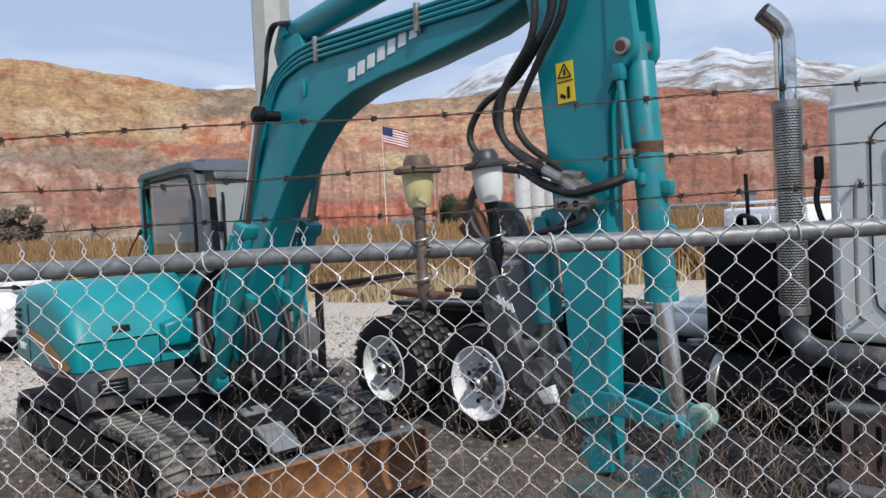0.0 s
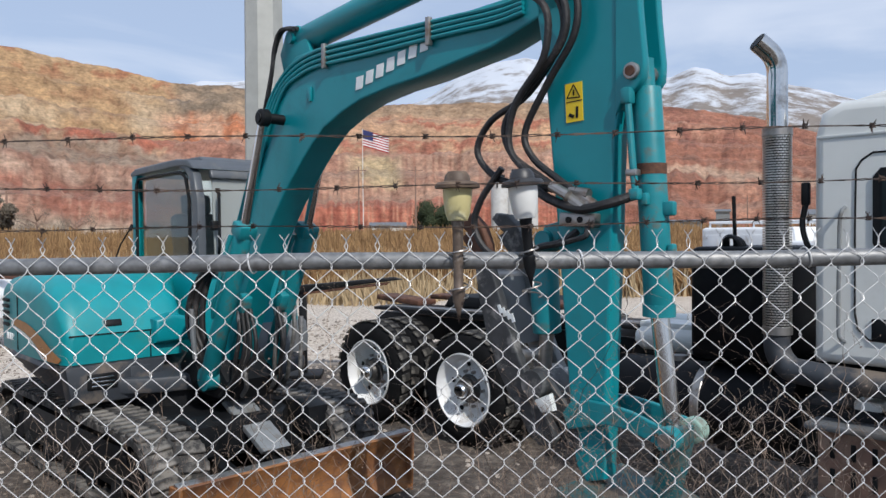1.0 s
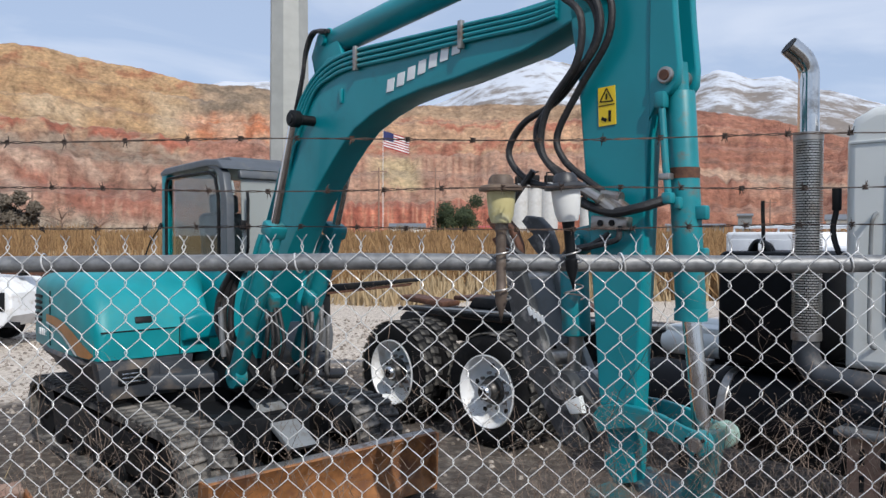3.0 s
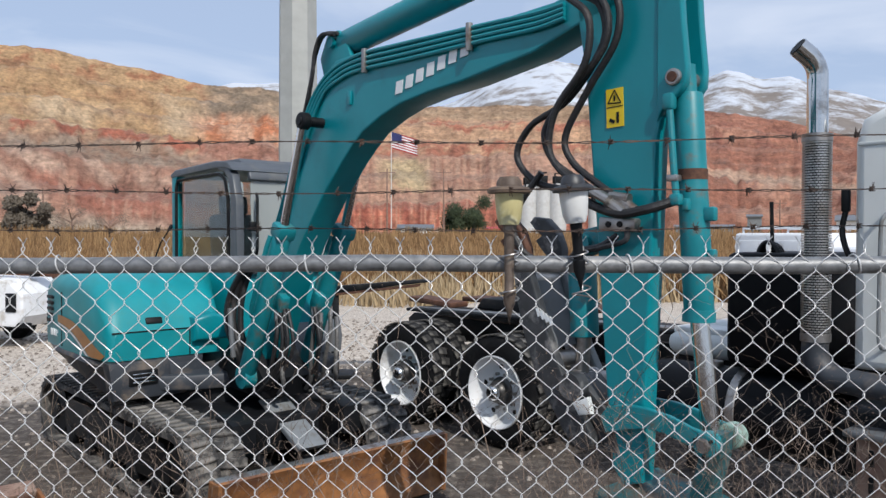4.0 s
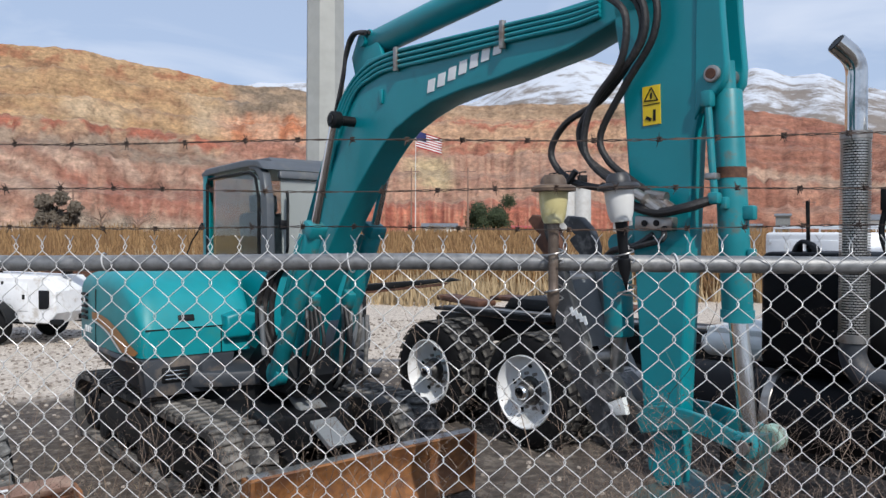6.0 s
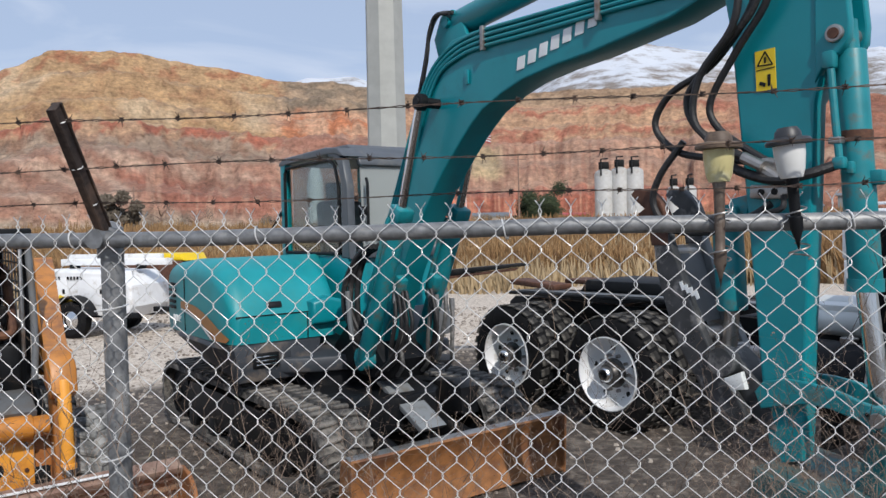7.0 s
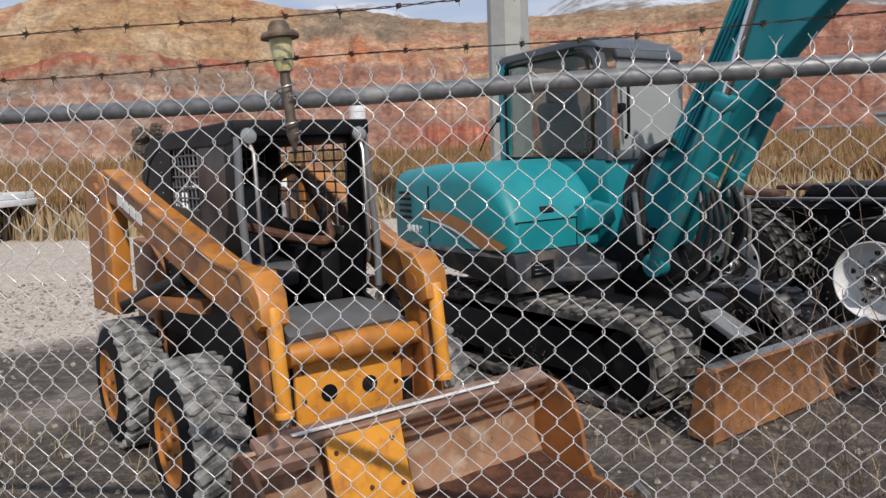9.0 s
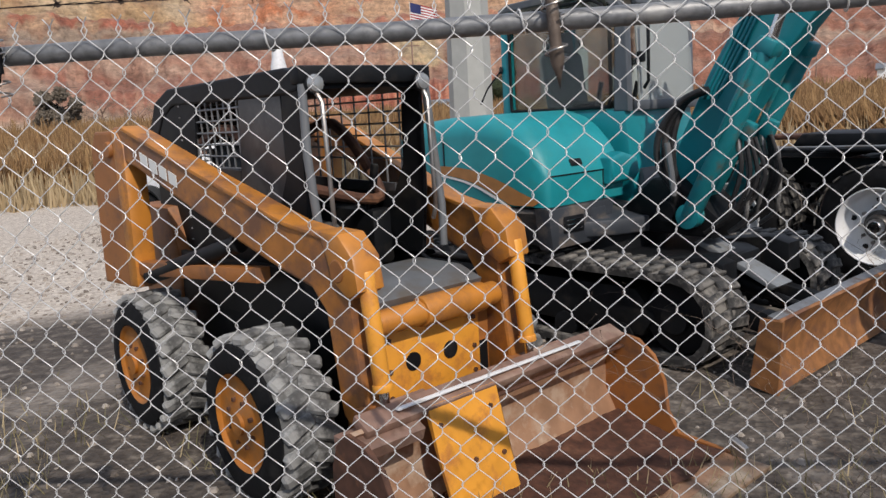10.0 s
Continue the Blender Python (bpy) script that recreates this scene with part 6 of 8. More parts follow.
    stack = part("exhaust_pipe_upright", bm, STACK_STEEL, mac, "heat-dulled steel stack with a turned-out tip")
    bm = B()
    e, d = Vector(pts[-1]), (Vector(pts[-1]) - Vector(pts[-2])).normalized()
    cyl(bm, e, e + d * 0.004, 0.056, n=28)
    part("stack_mouth", bm, BLACK, stack)
    bm = B()
    cyl(bm, (su, sv, 1.2), (su, sv, 2.47), 0.068, n=28)
    part("muffler", bm, BLACK, stack)
    # perforated guard: staggered rows of short bars round the muffler
    verts, faces = [], []
    rows, cols = 74, 24
    rr = 0.086
    for j in range(rows):
        z0 = 1.28 + j * 0.0163
        for i in range(cols):
            a0 = 2 * math.pi * (i + 0.5 * (j % 2)) / cols
            a1 = a0 + 2 * math.pi / cols * 0.80
            k = len(verts)
            for (a, z, q) in ((a0, z0, rr), (a1, z0, rr), (a1, z0 + 0.0098, rr), (a0, z0 + 0.0098, rr), (a0, z0, rr - 0.006), (a1, z0, rr - 0.006), (a1, z0 + 0.0098, rr - 0.006), (a0, z0 + 0.0098, rr - 0.006)):
                verts.append((su + q * math.cos(a) + 4.0, sv + q * math.sin(a) - 6.4, z))
            faces += [(k, k + 1, k + 2, k + 3), (k + 3, k + 2, k + 6, k + 7), (k + 4, k + 5, k + 1, k), (k + 1, k + 5, k + 6, k + 2), (k + 4, k, k + 3, k + 7)]
    stuff_mesh("guard_mesh", verts, faces, GUARD_STEEL, "perforated steel heat guard", "", stack)
    for z in (1.25, 2.48):
        bm = B()
        lathe(bm, [(0.07, 0), (0.089, 0.003), (0.089, 0.05), (0.07, 0.053)], (su, sv, z), "z", 28)
        part("guard_ring", bm, STEEL, stack)
    bm = B()
    tube(bm, [(su, sv, 1.26), (su, sv, 1.16), (su + 0.05, sv, 1.07), (su + 0.16, sv, 1.03), (su + 0.7, sv + 0.03, 1.0), (su + 1.6, sv + 0.1, 0.98)], 0.078, 18, smooth=4)
    part("exhaust_pipe", bm, SKIRT, mac, "dull dark grey exhaust pipe")
    # sleeper cab
    u0, u1, v0, v1 = -1.87, 0.75, 5.14, 7.66
    bm = B()
    side = [(u0, 1.10), (u1, 1.10), (u1, 2.45), (u1 - 0.12, 2.62), (u0 + 0.16, 2.66), (u0 + 0.04, 2.60), (u0, 2.46)]
    prism(bm, side, v0, v1, 0.06, 4)
    cabin = part("cab", bm, GREY_CAB, mac, "pale grey sleeper cab with rounded roof edge")
    bm = B()
    prism(bm, [(u0 + 0.02, 2.44), (u1 - 0.02, 2.44), (u1 - 0.1, 2.62), (u0 + 0.4, 2.71), (u0 + 0.12, 2.65)], v0 + 0.05, v1 - 0.05, 0.06, 4)
    part("roof_cap", bm, GREY_CAB, cabin)
    bm = B()
    box(bm, ((u0 + u1) / 2, v0 - 0.002, 2.45), (u1 - u0 - 0.05, 0.012, 0.02), (0, 0, 0), 0.004)
    part("drip_rail", bm, GREY_CAB, cabin)
    bm = B()
    tube(bm, [(-1.50, v0 - 0.002, 2.3), (-1.53, v0 - 0.002, 2.25), (-1.535, v0 - 0.002, 1.9), (-1.535, v0 - 0.002, 1.42), (-1.52, v0 - 0.002, 1.32), (-1.46, v0 - 0.002, 1.26), (-1.2, v0 - 0.002, 1.25), (-0.6, v0 - 0.002, 1.25)], 0.006, 6)
    tube(bm, [(-1.50, v0 - 0.002, 2.3), (-1.44, v0 - 0.002, 2.34), (-0.6, v0 - 0.002, 2.34)], 0.006, 6)
    bmesh.ops.translate(bm, vec=(-0.10, 0, 0), verts=bm.verts)
    part("door_seam", bm, BLACK, cabin)
    bm = B()
    tube(bm, [(-1.64, v0, 2.03), (-1.645, v0 - 0.04, 2.0), (-1.655, v0 - 0.045, 1.9), (-1.66, v0 - 0.045, 1.35), (-1.65, v0 - 0.04, 1.26), (-1.64, v0, 1.24)], 0.012, 8, smooth=4)
    bmesh.ops.translate(bm, vec=(-0.05, 0, 0), verts=bm.verts)
    part("grab_rail", bm, GUARD_GREY, cabin)
    bm = B()
    prism(bm, [(-1.42, 1.78), (-0.85, 1.78), (-0.82, 1.82), (-0.82, 2.2), (-0.86, 2.25), (-1.40, 2.25), (-1.44, 2.2), (-1.44, 1.82)], v0 - 0.014, v0 + 0.01, 0.005)
    bmesh.ops.translate(bm, vec=(-0.10, 0, 0), verts=bm.verts)
    part("window_surround", bm, BLACK, cabin)
    bm = B()
    prism(bm, [(-1.39, 1.82), (-0.87, 1.82), (-0.87, 2.21), (-1.39, 2.21)], v0 - 0.018, v0 - 0.01, 0.0)
    bmesh.ops.translate(bm, vec=(-0.10, 0, 0), verts=bm.verts)
    part("window", bm, WINDOW_DARK, cabin)
    bm = B()
    box(bm, (-1.36, v0 - 0.006, 1.32), (0.17, 0.02, 0.13), (0, 0, 0), 0.012)
    bmesh.ops.translate(bm, vec=(-0.10, 0, 0), verts=bm.verts)
    part("locker_latch", bm, BLACK, cabin)
    bm = B()
    box(bm, (-1.93, v0 + 0.05, 2.12), (0.05, 0.04, 0.14), (0, 0, 0), 0.01)
    tube(bm, [(-1.93, v0 + 0.05, 2.06), (-1.95, v0 + 0.05, 1.92), (-1.90, v0 + 0.05, 1.76), (-1.80, v0 + 0.05, 1.62)], 0.018, 8, smooth=4)
    part("lamp_bracket", bm, BLACK, mac)
    # nose, for the part beyond the sleeper
    bm = B()
    prism(bm, [(0.7, 0.85), (2.4, 0.8), (2.5, 1.5), (2.3, 1.75), (0.7, 1.95)], 5.45, 7.35, 0.1, 4)
    nose = part("engine_hood", bm, GREY_CAB, mac)
    for side in (-1, 1):
        v = V + 0.05 if side < 0 else 7.58
        wheel = wheel_tyre(mac, 1.75, v, zc, R, W, side, RUBBER, RUBBER, name="front_tyre")
        bm = B()
        lathe(bm, [(R * 0.655, 0.01), (R * 0.6, 0.03), (R * 0.5, 0.06), (R * 0.3, 0.03), (0, 0.02)], (1.75, v, zc), "y", 36, -side, cap=False)
        part("rim", bm, WHITE_PAINT, wheel)
    # step box with slots
    bm = B()
    box(bm, (-1.28, 5.33, 0.50), (1.12, 0.42, 0.42), (0, 0, 0), 0.02)
    step = part("step_box", bm, RUST_PINK, mac, "weathered step box with slots")
    bm = B()
    box(bm, (-1.28, 5.28, 0.735), (1.2, 0.52, 0.04), (0, 0, 0), 0.012)
    part("tread_plate", bm, GREY_PAINT, step)
    bm = B()
    box(bm, (-1.28, 5.24, 0.27), (1.2, 0.5, 0.04), (0, 0, 0), 0.012)
    part("tread_plate", bm, GREY_PAINT, step)
    for j in range(2):
        for i in range(9):
            bm = B()
            box(bm, (-1.75 + i * 0.115, 5.118, 0.43 + j * 0.16), (0.028, 0.012, 0.1), (0, 0, 0), 0.004)
            part("slot", bm, BLACK, step)
    bm = B()
    box(bm, (-1.6, 5.35, 0.82), (0.16, 0.2, 0.12), (0, 0, 0), 0.02)
    part("step_bracket", bm, GREY_CAB, step)


build_truck()

# ---- skid steer loader ----
def splay(bm, side):
    """The lift arms stand wide at the rear uprights and run in towards the front."""
    for w in bm.verts:
        if w.co.x < -5.0:
            w.co.x = -5.0 + (w.co.x + 5.0) * 0.79
            w.co.y += side * (-5.0 - w.co.x) * 0.13


def build_skid_steer():
    mac = thing("skid_steer_loader", "weathered orange skid steer loader with black cage cab and rusty bucket", "loader", (-5.9, 0.43, 0), HEAD, at=(-4.200, 4.263, 0))
    C = 0.43
    R, W = 0.385, 0.30

    def wheel(u, side):
        v = C + side * 0.785
        s = -side
        bm = B()
        lathe(bm, [(R * 0.52, 0.03), (R * 0.58, 0.008), (R * 0.75, 0.0), (R * 0.88, 0.02), (R * 0.93, 0.05), (R * 0.93, W - 0.05), (R * 0.88, W - 0.02), (R * 0.75, W), (R * 0.52, W - 0.02), (R * 0.52, 0.03)], (u, v, R), "y", 44, s)
        tyre = part("tyre", bm, RUBBER, mac, "black lugged tyre with dusty tread")
        bm = B()
        lathe(bm, [(R * 0.90, 0.028), (R * 0.945, 0.055), (R * 0.95, W * 0.5), (R * 0.945, W - 0.055), (R * 0.90, W - 0.028), (R * 0.86, W * 0.5), (R * 0.90, 0.028)], (u, v, R), "y", 44, s)
        part("tread_band", bm, DUSTY_TYRE, tyre, "dusty grey tread")
        for row in (0, 1):
            bm = B()
            box(bm, (0, 0, 0), (0.066, W * 0.50, 0.046), (0, 0, 24 if row else -24), 0.012, 1)
            me = finish("tread_lug", bm, DUSTY_TYRE)
            for k in range(22):
                a = 2 * math.pi * (k + 0.5 * row) / 22
                ob = new("tread_lug", me)
                ob.parent = tyre
                p = Vector((u + R * 0.945 * math.cos(a), v + s * W * (0.31 if row else 0.71), R + R * 0.945 * math.sin(a))) - Vector(mac["base"])
                ob.matrix_local = Matrix.Translation(p) @ Matrix.Rotation(math.pi / 2 - a, 4, "Y")
        bm = B()
        lathe(bm, [(R * 0.57, 0.008), (R * 0.555, 0.012), (R * 0.53, 0.026), (R * 0.46, 0.034), (R * 0.30, 0.026), (R * 0.22, 0.012), (0, 0.008)], (u, v, R), "y", 36, s, cap=False)
        part("rim", bm, ORANGE_RIM, tyre, "dull orange steel rim")
        bm = B()
        cyl(bm, (u, v + s * 0.012, R), (u, v - s * 0.006, R), 0.05, n=18)
        part("hub", bm, ORANGE_RIM, tyre)
        for k in range(8):
            a = 2 * math.pi * (k + 0.5) / 8
            p = (u + 0.105 * math.cos(a), R + 0.105 * math.sin(a))
            bm = B()
            cyl(bm, (p[0], v + s * 0.03, p[1]), (p[0], v + s * 0.008, p[1]), 0.011, n=6)
            part("wheel_nut", bm, RUST_DARK, tyre)

    for u in (-5.37, -6.60):
        for side in (-1, 1):
            wheel(u, side)
    # chassis tub
    bm = B()
    prism(bm, [(-6.95, 0.25), (-5.15, 0.22), (-5.0, 0.32), (-5.0, 0.55), (-5.1, 0.72), (-6.4, 0.80), (-7.0, 0.95), (-7.05, 0.5)], C - 0.38, C + 0.38, 0.02)
    part("chassis", bm, BLACK, mac)
    bm = B()
    prism(bm, [(-7.28, 0.38), (-6.75, 0.4), (-6.7, 0.95), (-6.8, 1.2), (-7.25, 1.2)], C - 0.42, C + 0.42, 0.03)
    part("engine_cover", bm, ORANGE_DULL, mac, "faded orange rear cover")
    # front panel with two round-cornered holes
    bm = B()
    box(bm, (-4.985, C, 0.56), (0.03, 0.58, 0.42), (0, 0, 0), 0.01)
    front = part("front_panel", bm, YELLOW, mac, "yellow-orange front plate with two dark holes")
    for v in (C - 0.12, C + 0.1):
        bm = B()
        prism(bm, [(v + 0.042 * math.cos(k * math.pi / 8), 0.577 + 0.042 * math.sin(k * math.pi / 8)) for k in range(16)], -4.972, -4.966, 0.0, 1, "x")
        part("panel_hole", bm, BLACK, front)
    for v in (C - 0.25, C + 0.25):
        for z in (0.44, 0.56, 0.70):
            bm = B()
            cyl(bm, (-4.972, v, z), (-4.962, v, z), 0.012, n=8)
            part("bolt", bm, RUST_DARK, front)
    for side in (-1, 1):
        bm = B()
        box(bm, (-5.02, C + side * 0.37, 0.58), (0.03, 0.15, 0.5), (0, 0, 0), 0.008)
        part("front_wing", bm, ORANGE_DULL, mac, "faded brown-orange inner plate")
    bm = B()
    cyl(bm, (-4.93, C - 0.34, 0.80), (-4.93, C + 0.36, 0.80), 0.055, n=22, bevel=0.008)
    cyl(bm, (-4.93, C - 0.1, 0.80), (-4.93, C + 0.28, 0.80), 0.068, n=22, bevel=0.01)
    part("cross_tube", bm, ORANGE, mac, "orange cross tube")
    bm = B()
    prism(bm, [(-5.4, 0.78), (-4.97, 0.84), (-4.95, 0.88), (-5.1, 0.93), (-5.4, 0.93)], C - 0.31, C + 0.31, 0.01)
    part("foot_step", bm, GREY_PAINT, mac, "worn grey entry step")
    # lift arms and rear towers; sides are coloured darker than the edges facing the sun
    for side in (-1, 1):
        v = C + side * 0.425
        w = 0.05
        bm = B()
        tower = [(-7.56, 0.79), (-7.1, 0.79), (-7.08, 1.0), (-7.08, 1.57), (-7.15, 1.65), (-7.44, 1.65), (-7.52, 1.55)]
        prism(bm, tower, v - w, v + w, 0.015)
        splay(bm, side)
        # duller orange stands in for shade on the upright; edge plate stays bright
        tw = part("rear_tower", bm, ORANGE_DULL, mac, "rear upright in orange dulled for its shaded side")
        bm = B()
        prism(bm, [(-7.17, 0.80), (-7.06, 0.80), (-7.03, 1.57), (-7.11, 1.655), (-7.17, 1.655)], v - w - 0.008, v + w + 0.008, 0.01)
        splay(bm, side)
        part("edge_plate", bm, ORANGE, tw)
        bm = B()
        arm = [(-7.22, 1.61), (-7.17, 1.67), (-7.0, 1.66), (-6.2, 1.435), (-5.35, 1.225), (-5.02, 1.175), (-4.91, 1.14), (-4.87, 1.05), (-4.905, 0.95), (-4.885, 0.75), (-4.85, 0.52), (-4.84, 0.40), (-4.92, 0.36), (-5.02, 0.42), (-5.06, 0.66), (-5.09, 0.86), (-5.19, 0.955), (-5.45, 1.015), (-6.2, 1.225), (-6.9, 1.45), (-7.17, 1.50)]
        prism(bm, arm, v - w, v + w, 0.018)
        splay(bm, side)
        # arm body painted darker for its shaded side; top flange keeps the brighter orange
        a_ob = part("lift_arm", bm, ORANGE_WORN_SHADED, mac, "orange lift arm, worn paint with side shade in its colour")
        bm = B()
        prism(bm, [(-7.02, 1.672), (-6.2, 1.447), (-5.35, 1.23), (-5.02, 1.187), (-5.02, 1.167), (-5.35, 1.21), (-6.2, 1.425), (-7.02, 1.65)], v - w - 0.012, v + w + 0.012, 0.004)
        splay(bm, side)
        part("top_flange", bm, ORANGE, a_ob)
        for pu, pz, pr in ((-4.95, 1.05, 0.05), (-4.86, 0.45, 0.05), (-7.23, 1.55, 0.045)):
            bm = B()
            cyl(bm, (pu, v - w - 0.022, pz), (pu, v + w + 0.022, pz), pr, n=20, bevel=0.008)
            splay(bm, side)
            part("arm_pin", bm, ORANGE_DULL, a_ob)
        bm = B()
        prism(bm, [(-5.07, 1.205), (-4.93, 1.20), (-4.835, 1.11), (-4.815, 0.98), (-4.89, 0.94), (-4.99, 1.0)], v - w - 0.018, v + w + 0.018, 0.014)
        part("knee_casting", bm, ORANGE, a_ob)
        # tilt cylinder at the arm's front
        bm = B()
        cyl(bm, (-4.852, v, 1.05), (-4.79, v, 0.585), 0.036, n=18, bevel=0.006)
        cyl(bm, (-4.792, v, 0.60), (-4.788, v, 0.57), 0.042, n=18, bevel=0.004)
        tc = part("tilt_cylinder", bm, YELLOW, mac, "yellow-orange tilt cylinder")
        bm = B()
        cyl(bm, (-4.79, v, 0.585), (-4.775, v, 0.47), 0.022, n=14)
        cyl(bm, (-4.775, v - 0.04, 0.46), (-4.775, v + 0.04, 0.46), 0.034, n=14)
        part("rod", bm, CHROME, tc)
        # pale marking on the arm's side, as a plain bar row
        bm = B()
        for k in range(4):
            u = -6.82 + 0.11 * k
            z = 1.475 - 0.031 * k
            prism(bm, [(u, z), (u + 0.085, z - 0.024), (u + 0.085, z + 0.036), (u, z + 0.06)], v + side * (w + 0.004) - 0.002, v + side * (w + 0.004) + 0.002, 0.0)
        splay(bm, side)
        part("marking", bm, GREY_CAB, a_ob, "worn pale lettering bars")
        # lower link and lift cylinder
        bm = B()
        cyl(bm, (-7.0, v, 0.86), (-5.9, v, 1.10), 0.045, n=16)
        splay(bm, side)
        part("lift_cylinder", bm, BLACK, mac)
        bm = B()
        prism(bm, [(-7.1, 0.86), (-5.7, 0.93), (-5.7, 1.0), (-7.1, 0.94)], v - 0.04, v + 0.04, 0.01)
        splay(bm, side)
        part("side_rail", bm, ORANGE_DULL, mac)
        bm = B()
        prism(bm, [(-6.9, 0.66), (-5.2, 0.72), (-5.15, 0.80), (-5.6, 0.98), (-6.9, 0.95)], C + side * 0.385 - 0.015, C + side * 0.385 + 0.015, 0.005)
        part("side_panel", bm, BLACK, mac)
    # cage cab
    H = 0.36
    f0, f1, zb, zt = -6.78, -5.42, 0.95, 1.86
    cab = None
    bm = B()
    prism(bm, [(-7.10, 1.60), (-6.95, 1.80), (-6.75, 1.865), (-5.46, 1.88), (-5.36, 1.85), (-5.34, 1.78), (-5.46, 1.76), (-6.7, 1.77), (-6.86, 1.70), (-7.0, 1.54)], C - H, C + H, 0.012)
    cab = part("cab_roof", bm, BLACK, mac, "black steel cab roof")
    bm = B()
    box(bm, (-5.35, C, 1.84), (0.08, 2 * H + 0.02, 0.08), (0, 0, 0), 0.012)
    part("light_bar", bm, BLACK, cab)
    for side in (-1, 1):
        v = C + side * (H - 0.02)
        bm = B()
        prism(bm, [(-7.03, 1.56), (-6.88, 1.72), (-6.6, 1.79), (-6.42, 1.79), (-6.48, 1.3), (-6.3, 1.26), (-5.72, 1.25), (-5.62, 1.0), (-5.40, 0.95), (-6.6, 0.92), (-7.05, 1.15)], v - 0.012, v + 0.012, 0.003, 1)
        part("side_plate", bm, BLACK, mac, "black side plate")
        bm = B()
        prism(bm, [(-5.84, 1.25), (-5.62, 1.0), (-5.40, 0.95), (-5.36, 1.3), (-5.36, 1.79), (-5.50, 1.79), (-5.52, 1.4), (-5.6, 1.26)], v - 0.012, v + 0.012, 0.003, 1)
        part("side_plate", bm, BLACK, mac)
        bm = B()
        tube(bm, [(-5.33, v + side * 0.005, 1.8), (-5.31, v + side * 0.02, 1.5), (-5.27, v + side * 0.02, 1.2), (-5.26, v + side * 0.01, 1.0)], 0.02, 12)
        part("front_post", bm, GREY_PAINT, mac, "grey scuffed front post")
        bm = B()
        tube(bm, [(-5.29, v - side * 0.04, 1.76), (-5.26, v - side * 0.045, 1.72), (-5.24, v - side * 0.045, 1.2), (-5.27, v - side * 0.04, 1.14)], 0.011, 8)
        part("grab_bar", bm, STEEL, mac)
        # wire grille in the side opening
        bm = B()
        if side > 0:
            prism(bm, [(-6.46, 1.25), (-5.6, 1.25), (-5.6, 1.30), (-6.46, 1.32)], v - 0.008, v + 0.008, 0.002, 1)
        else:
            prism(bm, [(-5.98, 1.25), (-5.52, 1.25), (-5.52, 1.79), (-5.92, 1.79)], v - 0.008, v + 0.008, 0.002, 1)
            prism(bm, [(-6.46, 1.25), (-5.98, 1.25), (-5.97, 1.42), (-6.46, 1.44)], v - 0.008, v + 0.008, 0.002, 1)
        part("tinted_panel", bm, CAB_PANEL, mac, "dusty dark grey side panel")
        for k in range(8):
            bm = B()
            u = -6.45 + 0.07 * k
            tube(bm, [(u, v, 1.42), (u, v, 1.80)] if side < 0 else [(u + 0.06 * k, v, 1.30), (u + 0.06 * k, v, 1.80)], 0.0055, 5)
            part("grille_bar", bm, GALV, mac)
        for k in range(7):
            bm = B()
            tube(bm, [(-6.47, v, 1.43 + 0.06 * k), (-5.93 if side < 0 else -5.5, v, 1.43 + 0.06 * k)], 0.0055, 5)
            part("grille_bar", bm, GALV, mac)
        # work lamps under the roof's front
        bm = B()
        lathe(bm, [(0.0, 0.0), (0.025, 0.0), (0.042, 0.04), (0.046, 0.07), (0.040, 0.075)], (-5.36, C + side * 0.30 - 0.005, 1.80), "x", 20)
        lamp = part("work_lamp", bm, BLACK, mac, "round clear work lamp")
        bm = B()
        lathe(bm, [(0.042, 0.0), (0.035, 0.015), (0.0, 0.022)], (-5.288, C + side * 0.30 - 0.005, 1.80), "x", 20)
        part("lens", bm, HEADLIGHT, lamp)
    # rear mesh screen
    for k in range(11):
        bm = B()
        v = C - H + 0.04 + 0.064 * k
        tube(bm, [(-6.62, v, 1.0), (-6.62, v, 1.78)], 0.005, 5)
        part("screen_bar", bm, GALV, mac)
    for k in range(13):
        bm = B()
        z = 1.02 + 0.062 * k
        tube(bm, [(-6.62, C - H, z), (-6.62, C + H, z)], 0.005, 5)
        part("screen_bar", bm, GALV, mac)
    # seat, bar and levers
    bm = B()
    box(bm, (-6.2, C, 1.02), (0.5, 0.5, 0.14), (0, 4, 0), 0.05, 3)
    box(bm, (-6.45, C, 1.3), (0.14, 0.48, 0.5), (0, -12, 0), 0.06, 3)
    part("seat", bm, SEAT, mac, "worn grey vinyl seat")
    bm = B()
    tube(bm, [(-6.5, C - 0.31, 1.55), (-6.1, C - 0.31, 1.62), (-5.75, C - 0.29, 1.42), (-5.7, C - 0.2, 1.34), (-5.68, C + 0.25, 1.22), (-5.75, C + 0.3, 1.34), (-6.1, C + 0.31, 1.62), (-6.5, C + 0.31, 1.55)], 0.03, 10, smooth=4)
    part("lap_bar", bm, RUST_DARK, mac, "brown padded lap bar")
    for side in (-1, 1):
        bm = B()
        tube(bm, [(-5.75, C + side * 0.24, 0.9), (-5.72, C + side * 0.24, 1.2), (-5.68, C + side * 0.25, 1.32)], 0.014, 8)
        box(bm, (-5.67, C + side * 0.25, 1.35), (0.04, 0.04, 0.12), (0, 15, 0), 0.015)
        part("control_lever", bm, BLACK, mac)
    bm = B()
    box(bm, (-5.9, C + 0.28, 1.02), (0.5, 0.14, 0.3), (0, 0, 0), 0.03)
    part("side_console", bm, BLACK, mac)
    bm = B()
    box(bm, (-5.9, C - 0.28, 1.02), (0.5, 0.14, 0.3), (0, 0, 0), 0.03)
    part("side_console", bm, BLACK, mac)
